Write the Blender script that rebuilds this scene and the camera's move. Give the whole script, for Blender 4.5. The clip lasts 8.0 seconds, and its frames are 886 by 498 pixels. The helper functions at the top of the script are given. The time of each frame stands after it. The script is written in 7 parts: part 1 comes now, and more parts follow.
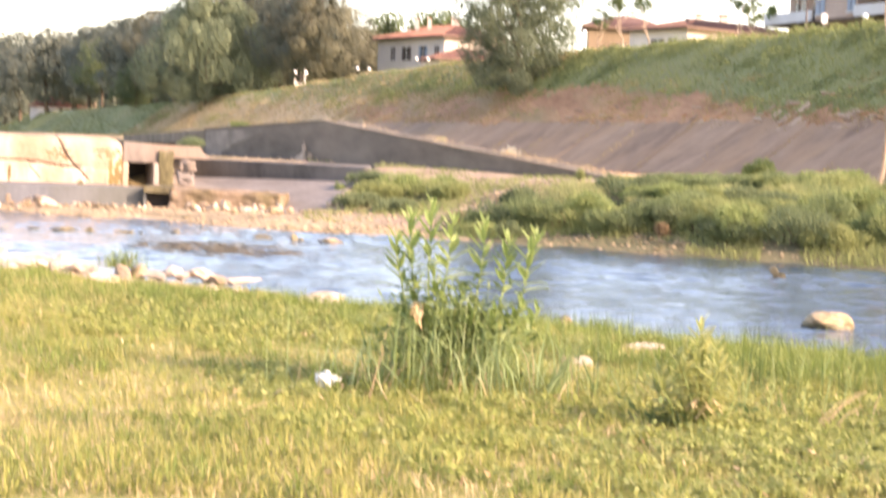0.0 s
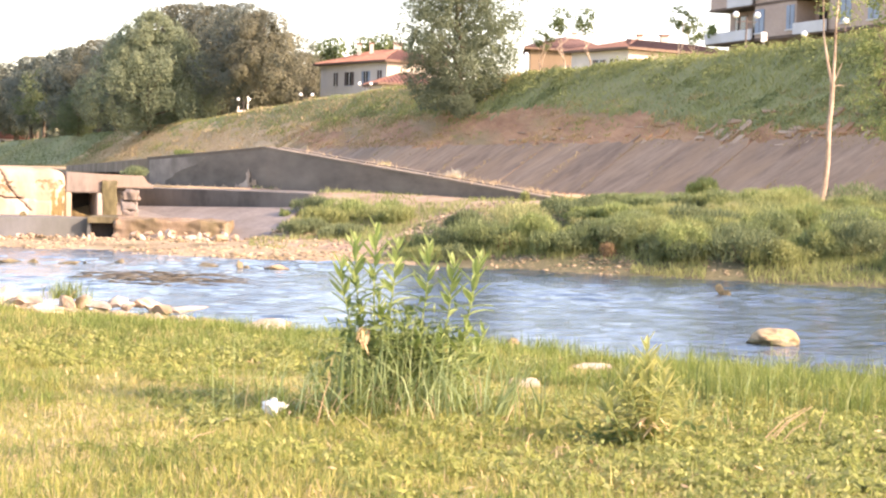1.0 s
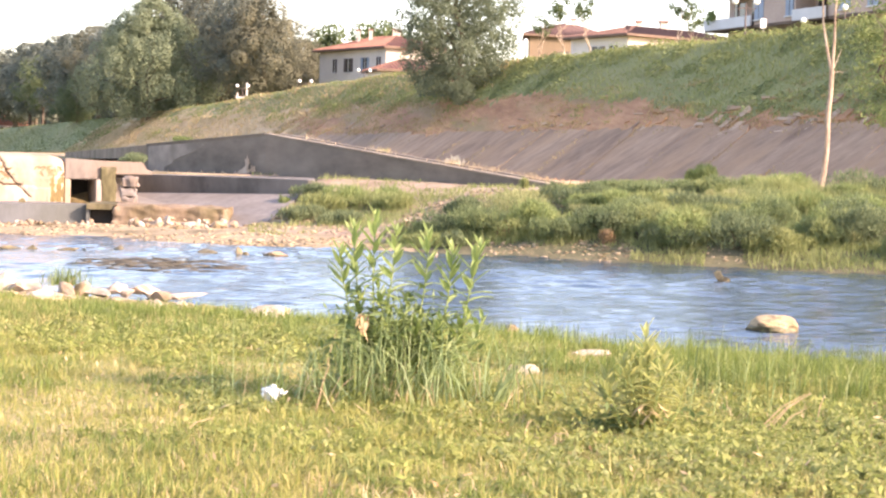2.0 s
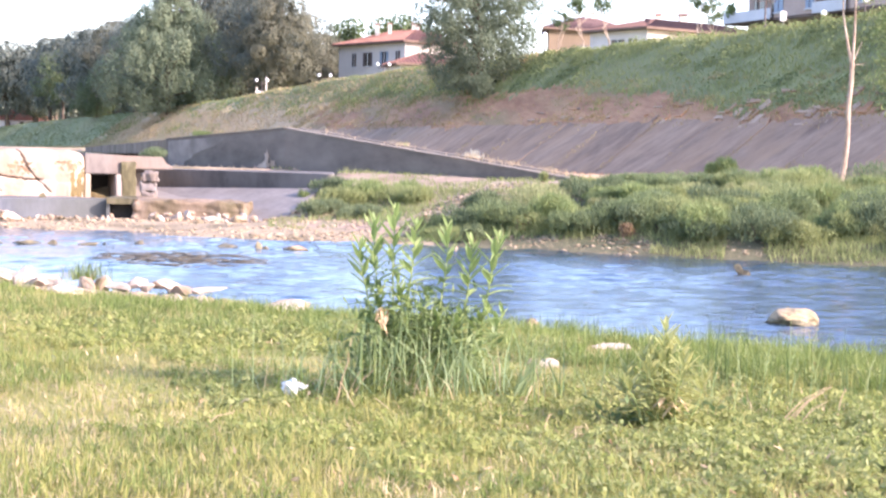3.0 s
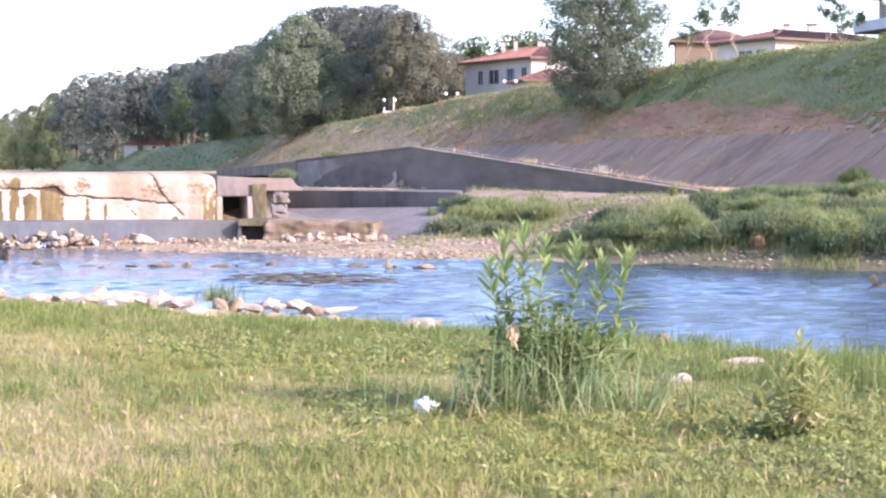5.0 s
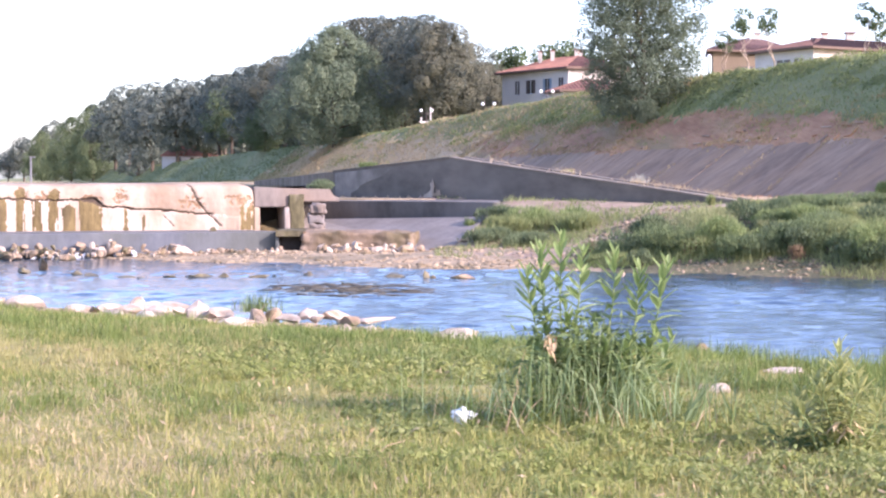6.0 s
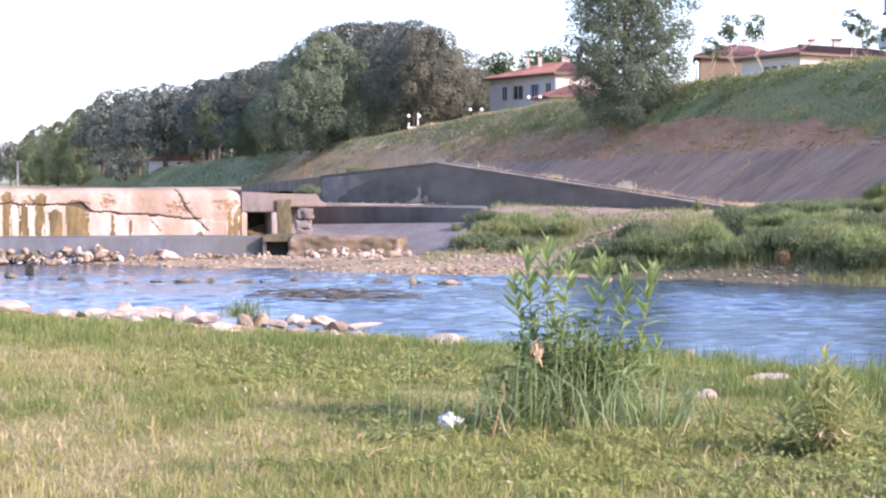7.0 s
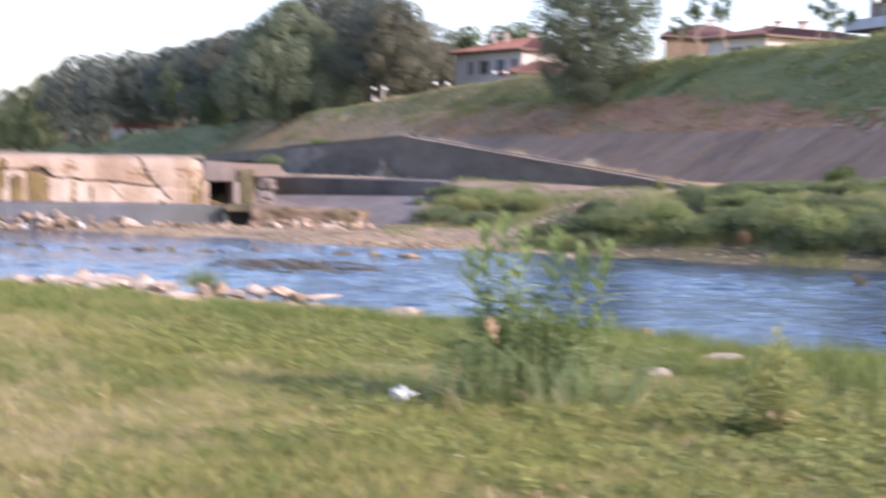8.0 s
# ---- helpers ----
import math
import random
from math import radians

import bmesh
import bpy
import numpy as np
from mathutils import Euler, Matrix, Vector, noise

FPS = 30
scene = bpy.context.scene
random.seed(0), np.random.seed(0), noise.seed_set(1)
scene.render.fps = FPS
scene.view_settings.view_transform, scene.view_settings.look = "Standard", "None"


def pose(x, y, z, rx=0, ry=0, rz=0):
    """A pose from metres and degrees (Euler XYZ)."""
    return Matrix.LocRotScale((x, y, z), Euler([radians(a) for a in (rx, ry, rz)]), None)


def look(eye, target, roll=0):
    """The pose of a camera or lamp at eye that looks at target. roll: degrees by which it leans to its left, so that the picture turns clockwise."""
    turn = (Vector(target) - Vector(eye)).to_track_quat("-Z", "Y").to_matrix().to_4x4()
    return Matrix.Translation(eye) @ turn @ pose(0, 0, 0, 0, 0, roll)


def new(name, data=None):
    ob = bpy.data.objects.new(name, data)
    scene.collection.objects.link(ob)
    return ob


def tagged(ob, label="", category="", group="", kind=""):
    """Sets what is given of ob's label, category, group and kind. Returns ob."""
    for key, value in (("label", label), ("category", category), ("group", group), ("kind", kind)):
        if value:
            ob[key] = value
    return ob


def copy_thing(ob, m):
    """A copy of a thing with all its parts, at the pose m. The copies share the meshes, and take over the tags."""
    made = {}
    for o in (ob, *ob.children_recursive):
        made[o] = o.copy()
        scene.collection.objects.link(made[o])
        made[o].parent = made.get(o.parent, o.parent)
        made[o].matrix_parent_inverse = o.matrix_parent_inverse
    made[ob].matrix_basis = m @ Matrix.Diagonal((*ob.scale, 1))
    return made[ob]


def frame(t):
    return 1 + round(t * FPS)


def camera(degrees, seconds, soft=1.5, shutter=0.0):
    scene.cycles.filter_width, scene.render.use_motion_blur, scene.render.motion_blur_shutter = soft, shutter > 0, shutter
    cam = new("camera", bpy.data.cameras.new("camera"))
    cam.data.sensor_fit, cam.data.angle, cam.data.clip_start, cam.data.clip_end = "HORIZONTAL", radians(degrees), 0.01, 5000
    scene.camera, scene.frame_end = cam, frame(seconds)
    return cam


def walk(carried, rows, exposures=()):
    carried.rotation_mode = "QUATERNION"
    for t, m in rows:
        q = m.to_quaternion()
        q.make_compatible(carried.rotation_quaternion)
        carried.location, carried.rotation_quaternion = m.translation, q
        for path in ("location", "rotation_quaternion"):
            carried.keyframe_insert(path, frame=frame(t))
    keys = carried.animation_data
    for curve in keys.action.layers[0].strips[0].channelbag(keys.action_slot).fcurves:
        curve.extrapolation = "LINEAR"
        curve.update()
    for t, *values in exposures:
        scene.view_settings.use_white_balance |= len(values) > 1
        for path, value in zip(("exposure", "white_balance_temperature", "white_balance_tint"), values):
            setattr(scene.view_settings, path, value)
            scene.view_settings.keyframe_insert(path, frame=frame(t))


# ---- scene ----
cam = camera(26.73, 8.0, soft=2.2, shutter=0.4)

# the camera is held in the hand above the grass bank: it turns, and sways a little
EYE = (0.0, 0.0, 2.3)
TURNS = [
    (0, 86.930, -2.428, -3.685, -0.011),
    (0.1, 87.569, -2.116, -3.526, 0.000),
    (0.2, 87.592, -1.998, -3.916, 0.000),
    (0.3, 87.697, -1.918, -3.578, 0.000),
    (0.5, 87.790, -1.672, -4.059, 0.000),
    (0.7, 87.526, -1.792, -4.641, 0.000),
    (1, 87.719, -1.361, -5.383, 0.000),
    (1.2, 87.450, -1.395, -5.393, 0.000),
    (1.5, 87.338, -1.518, -5.355, 0.000),
    (1.6, 87.311, -1.581, -5.626, 0.000),
    (1.7, 87.413, -1.467, -5.657, 0.000),
    (2.8, 86.863, -1.386, -4.744, 0.000),
    (2.9, 86.899, -1.298, -4.800, 0.000),
    (3, 87.106, -1.217, -4.813, 0.000),
    (3.2, 87.761, -0.892, -4.394, 0.000),
    (3.5, 88.047, -0.726, -4.587, 0.000),
    (3.7, 87.753, -0.794, -2.888, 0.000),
    (3.8, 87.508, -1.022, -2.299, 0.000),
    (4, 87.475, -1.174, -2.433, 0.011),
    (4.2, 87.546, -0.978, -2.217, 0.000),
    (4.5, 87.623, -0.442, -1.510, 0.000),
    (4.7, 87.886, -0.153, -1.351, 0.000),
    (4.9, 87.668, -0.129, -1.021, 0.000),
    (5, 87.587, -0.059, -0.887, 0.000),
    (5.1, 87.515, 0.011, -0.377, 0.000),
    (5.2, 87.384, 0.022, 0.421, 0.000),
    (6.3, 88.015, 0.092, 0.133, 0.000),
    (6.5, 87.987, -0.000, -0.000, 0.000),
    (7, 88.068, -0.033, -0.139, 0.000),
    (7.5, 87.935, -0.042, -0.130, 0.000),
    (7.7, 87.800, 0.033, -0.062, 0.000),
    (7.8, 87.777, 0.028, -0.185, 0.000),
    (7.9, 87.687, -0.003, -0.184, 0.000),
    (8, 87.274, -1.299, -1.237, 0.037),
]
walk(cam, [(t, pose(EYE[0] + sway, EYE[1], EYE[2], a, b, c)) for t, a, b, c, sway in TURNS],
     exposures=[(0.0, 2.19, 7650, 28), (1.7, 2.20, 7480, 27), (2.8, 2.20, 6060, 29), (4.0, 2.13, 5800, 30), (5.0, 1.82, 5720, 31), (6.5, 1.70, 5700, 32), (7.5, 1.38, 5750, 32), (8.0, 1.26, 5900, 30)])

# ---- light: low sun behind the camera's right shoulder ----
SUN_AZ, SUN_EL = radians(120), radians(27.5)   # azimuth from north (y) towards east (x)
world = bpy.data.worlds.new("sky")
scene.world = world
world.use_nodes = True
wn = world.node_tree.nodes
sky = wn.new("ShaderNodeTexSky")
sky.sky_type = "NISHITA"
sky.sun_disc = False
sky.sun_elevation, sky.sun_rotation = SUN_EL, SUN_AZ
sky.air_density, sky.dust_density, sky.ozone_density = 1.0, 1.6, 1.0
world.node_tree.links.new(sky.outputs["Color"], wn["Background"].inputs["Color"])
wn["Background"].inputs["Strength"].default_value = 0.15
sun = new("sun", bpy.data.lights.new("sun", "SUN"))
sun.data.energy, sun.data.angle, sun.data.color = 2.75, radians(0.6), (1.0, 0.87, 0.73)
sun_way = Vector((math.sin(SUN_AZ) * math.cos(SUN_EL), math.cos(SUN_AZ) * math.cos(SUN_EL), math.sin(SUN_EL)))
sun.matrix_world = look(sun_way * 50, (0, 0, 0))

# ---- materials ----


def mat(name, dark, light, scale=1.0, rough=0.9, bump=0.3, fine=12.0, island=None, thin=0.0, stretch=(1, 1, 1), stain=None, stain_scale=0.4, stain_amount=0.5, dist=0.03, spec=0.3, runs=None):
    """Two colours mixed by a coarse and a fine noise, with bump; island: a third colour mixed in piece by piece; thin: how much light a leaf lets through;
    stain: a colour of large patches."""
    m = bpy.data.materials.new(name)
    m.use_nodes = True
    nt = m.node_tree
    n, ln = nt.nodes, nt.links.new
    p = n["Principled BSDF"]
    p.inputs["Roughness"].default_value = rough
    p.inputs["Specular IOR Level"].default_value = spec
    tc = n.new("ShaderNodeNewGeometry")
    mp = n.new("ShaderNodeMapping")
    mp.inputs["Scale"].default_value = stretch
    ln(tc.outputs["Position"], mp.inputs["Vector"])
    a = n.new("ShaderNodeTexNoise")
    a.inputs["Scale"].default_value, a.inputs["Detail"].default_value = scale, 4
    b = n.new("ShaderNodeTexNoise")
    b.inputs["Scale"].default_value, b.inputs["Detail"].default_value = fine, 5
    b.inputs["Roughness"].default_value = 0.65
    ln(mp.outputs["Vector"], a.inputs["Vector"])
    ln(mp.outputs["Vector"], b.inputs["Vector"])
    add = n.new("ShaderNodeMath")
    add.operation = "ADD"
    ln(a.outputs["Fac"], add.inputs[0])
    ln(b.outputs["Fac"], add.inputs[1])
    rng = n.new("ShaderNodeMapRange")
    rng.inputs["From Min"].default_value, rng.inputs["From Max"].default_value = 0.72, 1.28
    ln(add.outputs[0], rng.inputs["Value"])
    mix = n.new("ShaderNodeMix")
    mix.data_type = "RGBA"
    ln(rng.outputs["Result"], mix.inputs["Factor"])
    mix.inputs["A"].default_value, mix.inputs["B"].default_value = (*dark, 1), (*light, 1)
    col = mix.outputs["Result"]
    if stain:
        s = n.new("ShaderNodeTexNoise")
        s.inputs["Scale"].default_value, s.inputs["Detail"].default_value = stain_scale, 6
        ln(mp.outputs["Vector"], s.inputs["Vector"])
        sr = n.new("ShaderNodeMapRange")
        sr.inputs["From Min"].default_value, sr.inputs["From Max"].default_value = 0.48, 0.66
        sr.inputs["To Max"].default_value = stain_amount
        ln(s.outputs["Fac"], sr.inputs["Value"])
        mx = n.new("ShaderNodeMix")
        mx.data_type = "RGBA"
        ln(sr.outputs["Result"], mx.inputs["Factor"])
        ln(col, mx.inputs["A"])
        mx.inputs["B"].default_value = (*stain, 1)
        col = mx.outputs["Result"]
    if runs:
        q = n.new("ShaderNodeMapping")
        q.inputs["Scale"].default_value = (1, 1, 0.13)
        ln(tc.outputs["Position"], q.inputs["Vector"])
        s = n.new("ShaderNodeTexNoise")
        s.inputs["Scale"].default_value, s.inputs["Detail"].default_value = 2.6, 5
        ln(q.outputs["Vector"], s.inputs["Vector"])
        s2 = n.new("ShaderNodeTexNoise")
        s2.inputs["Scale"].default_value = 0.35
        ln(tc.outputs["Position"], s2.inputs["Vector"])
        su = n.new("ShaderNodeMath")
        su.operation = "ADD"
        ln(s.outputs["Fac"], su.inputs[0])
        ln(s2.outputs["Fac"], su.inputs[1])
        sr = n.new("ShaderNodeMapRange")
        sr.inputs["From Min"].default_value, sr.inputs["From Max"].default_value = 1.04, 1.22
        sr.inputs["To Max"].default_value = 0.85
        ln(su.outputs[0], sr.inputs["Value"])
        mx = n.new("ShaderNodeMix")
        mx.data_type = "RGBA"
        ln(sr.outputs["Result"], mx.inputs["Factor"])
        ln(col, mx.inputs["A"])
        mx.inputs["B"].default_value = (*runs, 1)
        col = mx.outputs["Result"]
    if island:
        g = n.new("ShaderNodeNewGeometry")
        ir = n.new("ShaderNodeMapRange")
        ir.inputs["From Min"].default_value, ir.inputs["From Max"].default_value = 0.35, 1.0
        ln(g.outputs["Random Per Island"], ir.inputs["Value"])
        mx = n.new("ShaderNodeMix")
        mx.data_type = "RGBA"
        ln(ir.outputs["Result"], mx.inputs["Factor"])
        ln(col, mx.inputs["A"])
        mx.inputs["B"].default_value = (*island, 1)
        col = mx.outputs["Result"]
    ln(col, p.inputs["Base Color"])
    if bump:
        bp = n.new("ShaderNodeBump")
        bp.inputs["Strength"].default_value, bp.inputs["Distance"].default_value = bump, dist
        ln(b.outputs["Fac"], bp.inputs["Height"])
        ln(bp.outputs["Normal"], p.inputs["Normal"])
    if thin:
        t = n.new("ShaderNodeBsdfTranslucent")
        ln(col, t.inputs["Color"])
        sh = n.new("ShaderNodeMixShader")
        sh.inputs[0].default_value = thin
        ln(p.outputs[0], sh.inputs[1])
        ln(t.outputs[0], sh.inputs[2])
        ln(sh.outputs[0], n["Material Output"].inputs["Surface"])
    return m


def water_mat(name, deep, wave=1.0, stretch=(1, 1, 1), turn=0.0):
    m = bpy.data.materials.new(name)
    m.use_nodes = True
    n, ln = m.node_tree.nodes, m.node_tree.links.new
    p = n["Principled BSDF"]
    p.inputs["Base Color"].default_value = (*deep, 1)
    p.inputs["Roughness"].default_value = 0.05
    p.inputs["IOR"].default_value = 1.33
    g = n.new("ShaderNodeNewGeometry")
    mp = n.new("ShaderNodeMapping")
    mp.inputs["Rotation"].default_value = (0, 0, turn)
    mp.inputs["Scale"].default_value = stretch
    ln(g.outputs["Position"], mp.inputs["Vector"])
    last = None
    for sc, st, ds in ((3.0, 0.4, 0.04), (9.0, 0.35, 0.015)):
        t = n.new("ShaderNodeTexNoise")
        t.inputs["Scale"].default_value, t.inputs["Detail"].default_value = sc, 4
        ln(mp.outputs["Vector"], t.inputs["Vector"])
        b = n.new("ShaderNodeBump")
        b.inputs["Strength"].default_value, b.inputs["Distance"].default_value = st * wave, ds
        ln(t.outputs["Fac"], b.inputs["Height"])
        if last:
            ln(last.outputs["Normal"], b.inputs["Normal"])
        last = b
    ln(last.outputs["Normal"], p.inputs["Normal"])
    return m


def plain_mat(name, colour):
    m = bpy.data.materials.new(name)
    m.use_nodes = True
    p = m.node_tree.nodes["Principled BSDF"]
    p.inputs["Base Color"].default_value = (*colour, 1)
    p.inputs["Roughness"].default_value = 0.35
    return m


M = {
    "lawn_soil": mat("lawn_soil", (0.16, 0.17, 0.045), (0.30, 0.28, 0.10), 0.5, bump=0.6, fine=18, stain=(0.36, 0.30, 0.14), stain_scale=0.35, stain_amount=0.7),
    "gravel": mat("gravel", (0.20, 0.148, 0.085), (0.38, 0.295, 0.185), 1.1, bump=0.9, fine=9, stain=(0.105, 0.085, 0.04), stain_scale=0.7, stain_amount=0.85),
    "bank_soil": mat("bank_soil", (0.065, 0.062, 0.032), (0.145, 0.13, 0.068), 0.6, bump=0.8, fine=5, dist=0.1, stain=(0.07, 0.085, 0.03), stain_scale=0.8),
    "dry_slope": mat("dry_slope", (0.37, 0.25, 0.13), (0.54, 0.39, 0.22), 0.3, bump=0.6, fine=2.0, dist=0.12, stain=(0.24, 0.20, 0.085), stain_scale=0.3, stain_amount=0.6, stretch=(1, 0.13, 1)),
    "green_slope": mat("green_slope", (0.14, 0.155, 0.06), (0.225, 0.23, 0.09), 0.3, bump=0.4, fine=1.6, dist=0.12, stain=(0.23, 0.205, 0.095), stain_scale=0.2, stain_amount=0.5, stretch=(1, 0.12, 1)),
    "earth": mat("earth", (0.23, 0.113, 0.055), (0.42, 0.237, 0.122), 0.6, bump=0.9, fine=2.2, dist=0.14, stain=(0.20, 0.165, 0.075), stain_scale=0.4, stain_amount=0.7, stretch=(1, 0.15, 1)),
    "revetment": mat("revetment", (0.16, 0.104, 0.066), (0.345, 0.24, 0.155), 0.35, bump=0.7, fine=1.7, stain=(0.31, 0.20, 0.112), stain_scale=0.5, stain_amount=0.65, stretch=(0.45, 0.8, 0.5)),
    "pale_concrete": mat("pale_concrete", (0.21, 0.17, 0.14), (0.37, 0.31, 0.26), 0.5, bump=0.5, fine=4, stain=(0.14, 0.10, 0.065), stain_scale=0.6, stain_amount=0.6, stretch=(1, 1, 0.4)),
    "weir_concrete": mat("weir_concrete", (0.275, 0.205, 0.145), (0.41, 0.325, 0.24), 0.7, bump=0.6, fine=3.5, stain=(0.22, 0.145, 0.085), stain_scale=0.6, stain_amount=0.6, stretch=(1, 1, 0.3)),
    "weir_pale": mat("weir_pale", (0.35, 0.275, 0.205), (0.51, 0.42, 0.33), 0.8, bump=0.7, fine=5, stain=(0.28, 0.195, 0.12), stain_scale=1.2, stain_amount=0.7, stretch=(1, 1, 0.4)),
    "algae": mat("algae", (0.085, 0.06, 0.022), (0.215, 0.155, 0.065), 2.2, bump=0.7, fine=9, stain=(0.06, 0.045, 0.025), stain_scale=1.8, stain_amount=0.6, stretch=(1, 1, 0.25)),
    "spall": mat("spall", (0.15, 0.088, 0.045), (0.30, 0.20, 0.12), 3.0, bump=0.8, fine=12),
    # darker grey that carries the lintel's shade, with brown stains over it
    "shaded_stained_concrete": mat("shaded_stained_concrete", (0.14, 0.118, 0.102), (0.26, 0.225, 0.195), 0.6, bump=0.5, fine=4, stain=(0.24, 0.17, 0.12), stain_scale=0.5, stain_amount=0.6, stretch=(1, 1, 0.4)),
    "brown_concrete": mat("brown_concrete", (0.14, 0.095, 0.055), (0.30, 0.22, 0.15), 1.2, bump=0.8, fine=6, stain=(0.10, 0.085, 0.04), stain_scale=0.8, stain_amount=0.7, stretch=(1, 1, 0.5)),
    "slab_wet": mat("slab_wet", (0.085, 0.092, 0.105), (0.15, 0.155, 0.165), 0.7, rough=0.5, bump=0.4, fine=5, stain=(0.09, 0.09, 0.06), stain_scale=0.6, stretch=(1, 1, 0.4)),
    "leaf_oak_brown": mat("leaf_oak_brown", (0.128, 0.13, 0.092), (0.21, 0.207, 0.142), 0.12, rough=0.8, bump=0, fine=0.5, island=(0.20, 0.193, 0.124), thin=0.5, spec=0.12),
    "balcony_paint": mat("balcony_paint", (0.52, 0.50, 0.48), (0.64, 0.62, 0.60), 0.5, bump=0.1),
    "roof_dark": mat("roof_dark", (0.085, 0.05, 0.042), (0.15, 0.085, 0.068), 0.8, bump=0.6, fine=5, dist=0.08, stain=(0.09, 0.055, 0.045), stain_scale=0.5),
    "bramble": mat("bramble", (0.185, 0.215, 0.085), (0.305, 0.33, 0.14), 0.12, rough=0.9, bump=0, fine=0.5, island=(0.25, 0.285, 0.118), thin=0.45, spec=0.05),
    "mid_concrete": mat("mid_concrete", (0.15, 0.122, 0.102), (0.27, 0.222, 0.188), 0.5, bump=0.5, fine=4, stain=(0.12, 0.09, 0.06), stain_scale=0.6, stain_amount=0.6, stretch=(1, 1, 0.4)),
    "moss_dark": mat("moss_dark", (0.06, 0.052, 0.026), (0.14, 0.12, 0.06), 1.5, bump=0.9, fine=8, stain=(0.20, 0.165, 0.12), stain_scale=1.6, stain_amount=0.6, stretch=(1, 1, 0.5)),
    "wall_concrete": mat("wall_concrete", (0.105, 0.089, 0.07), (0.195, 0.165, 0.13), 0.5, bump=0.6, fine=2.0, stain=(0.27, 0.23, 0.18), stain_scale=0.4, stain_amount=0.5, stretch=(0.6, 0.25, 0.8)),
    "wall_pale": mat("wall_pale", (0.19, 0.165, 0.135), (0.34, 0.295, 0.24), 0.8, bump=0.5, fine=3.0, stain=(0.13, 0.11, 0.085), stain_scale=0.9, stain_amount=0.8, stretch=(0.8, 0.4, 0.6)),
    "coping": mat("coping", (0.20, 0.16, 0.12), (0.34, 0.28, 0.21), 0.8, bump=0.4),
    "slab_grey": mat("slab_grey", (0.15, 0.132, 0.115), (0.25, 0.222, 0.195), 0.6, bump=0.4, fine=5, stain=(0.13, 0.105, 0.08), stain_scale=0.5),
    "ledge_concrete": mat("ledge_concrete", (0.085, 0.076, 0.064), (0.16, 0.142, 0.12), 0.7, bump=0.6, fine=3.0, stain=(0.23, 0.20, 0.17), stain_scale=0.5, stain_amount=0.6, stretch=(0.8, 0.8, 0.5)),
    # near-black: the darkness inside the openings put into a colour
    "hollow": mat("hollow", (0.018, 0.016, 0.014), (0.04, 0.035, 0.03), 1.0),
    "crack": mat("crack", (0.05, 0.035, 0.025), (0.12, 0.08, 0.05), 2.0, bump=0.6),
    "rock_pale": mat("rock_pale", (0.34, 0.27, 0.20), (0.54, 0.45, 0.355), 3.5, bump=0.9, fine=11, stain=(0.23, 0.16, 0.095), stain_scale=3.0, stain_amount=0.8),
    "rock_brown": mat("rock_brown", (0.21, 0.145, 0.09), (0.40, 0.30, 0.205), 3.5, bump=0.8, fine=12, stain=(0.10, 0.085, 0.035), stain_scale=3.0, stain_amount=0.8),
    "rock_tawny": mat("rock_tawny", (0.24, 0.165, 0.085), (0.42, 0.31, 0.175), 2.5, bump=1.0, fine=9, dist=0.05, stain=(0.13, 0.095, 0.045), stain_scale=2.2, stain_amount=0.85),
    "rock_wet": mat("rock_wet", (0.065, 0.055, 0.032), (0.20, 0.165, 0.085), 3.0, rough=0.5, bump=0.7, fine=12),
    "pebbles": mat("pebbles", (0.17, 0.122, 0.07), (0.32, 0.24, 0.15), 1.2, bump=0.5, fine=12, island=(0.39, 0.30, 0.195), stain=(0.125, 0.098, 0.046), stain_scale=0.5, stain_amount=0.8),
    "grass": mat("grass", (0.19, 0.21, 0.044), (0.33, 0.325, 0.092), 0.35, rough=0.6, bump=0, fine=3, island=(0.42, 0.375, 0.13), thin=0.4, stain=(0.47, 0.37, 0.19), stain_scale=0.4, stain_amount=0.65),
    "grass_lush": mat("grass_lush", (0.10, 0.155, 0.029), (0.21, 0.255, 0.06), 0.5, rough=0.55, bump=0, fine=3, island=(0.26, 0.29, 0.095), thin=0.45),
    "straw": mat("straw", (0.42, 0.325, 0.175), (0.60, 0.48, 0.285), 2.0, rough=0.7, bump=0, island=(0.48, 0.36, 0.20), thin=0.3),
    "sedge": mat("sedge", (0.17, 0.245, 0.10), (0.29, 0.37, 0.165), 2.0, rough=0.45, bump=0, fine=8, island=(0.33, 0.40, 0.19), thin=0.4),
    "herb": mat("herb", (0.215, 0.245, 0.062), (0.31, 0.33, 0.092), 0.6, rough=0.7, bump=0, fine=4, island=(0.35, 0.35, 0.13), thin=0.5),
    "herb_grey": mat("herb_grey", (0.21, 0.245, 0.072), (0.305, 0.33, 0.11), 0.8, rough=0.7, bump=0, fine=5, island=(0.345, 0.355, 0.15), thin=0.5),
    "reed": mat("reed", (0.18, 0.22, 0.08), (0.305, 0.34, 0.138), 0.25, rough=0.8, bump=0, fine=1.0, island=(0.32, 0.335, 0.145), thin=0.5, stain=(0.32, 0.295, 0.13), stain_scale=0.2, spec=0.1),
    "slope_tuft": mat("slope_tuft", (0.145, 0.185, 0.062), (0.32, 0.335, 0.138), 0.15, rough=0.9, bump=0, fine=0.5, island=(0.27, 0.295, 0.112), thin=0.5, spec=0.05, stretch=(1, 0.3, 1)),
    "dry_tuft": mat("dry_tuft", (0.30, 0.225, 0.12), (0.45, 0.35, 0.19), 0.15, rough=0.9, bump=0, fine=0.8, island=(0.29, 0.245, 0.10), thin=0.4, spec=0.05),
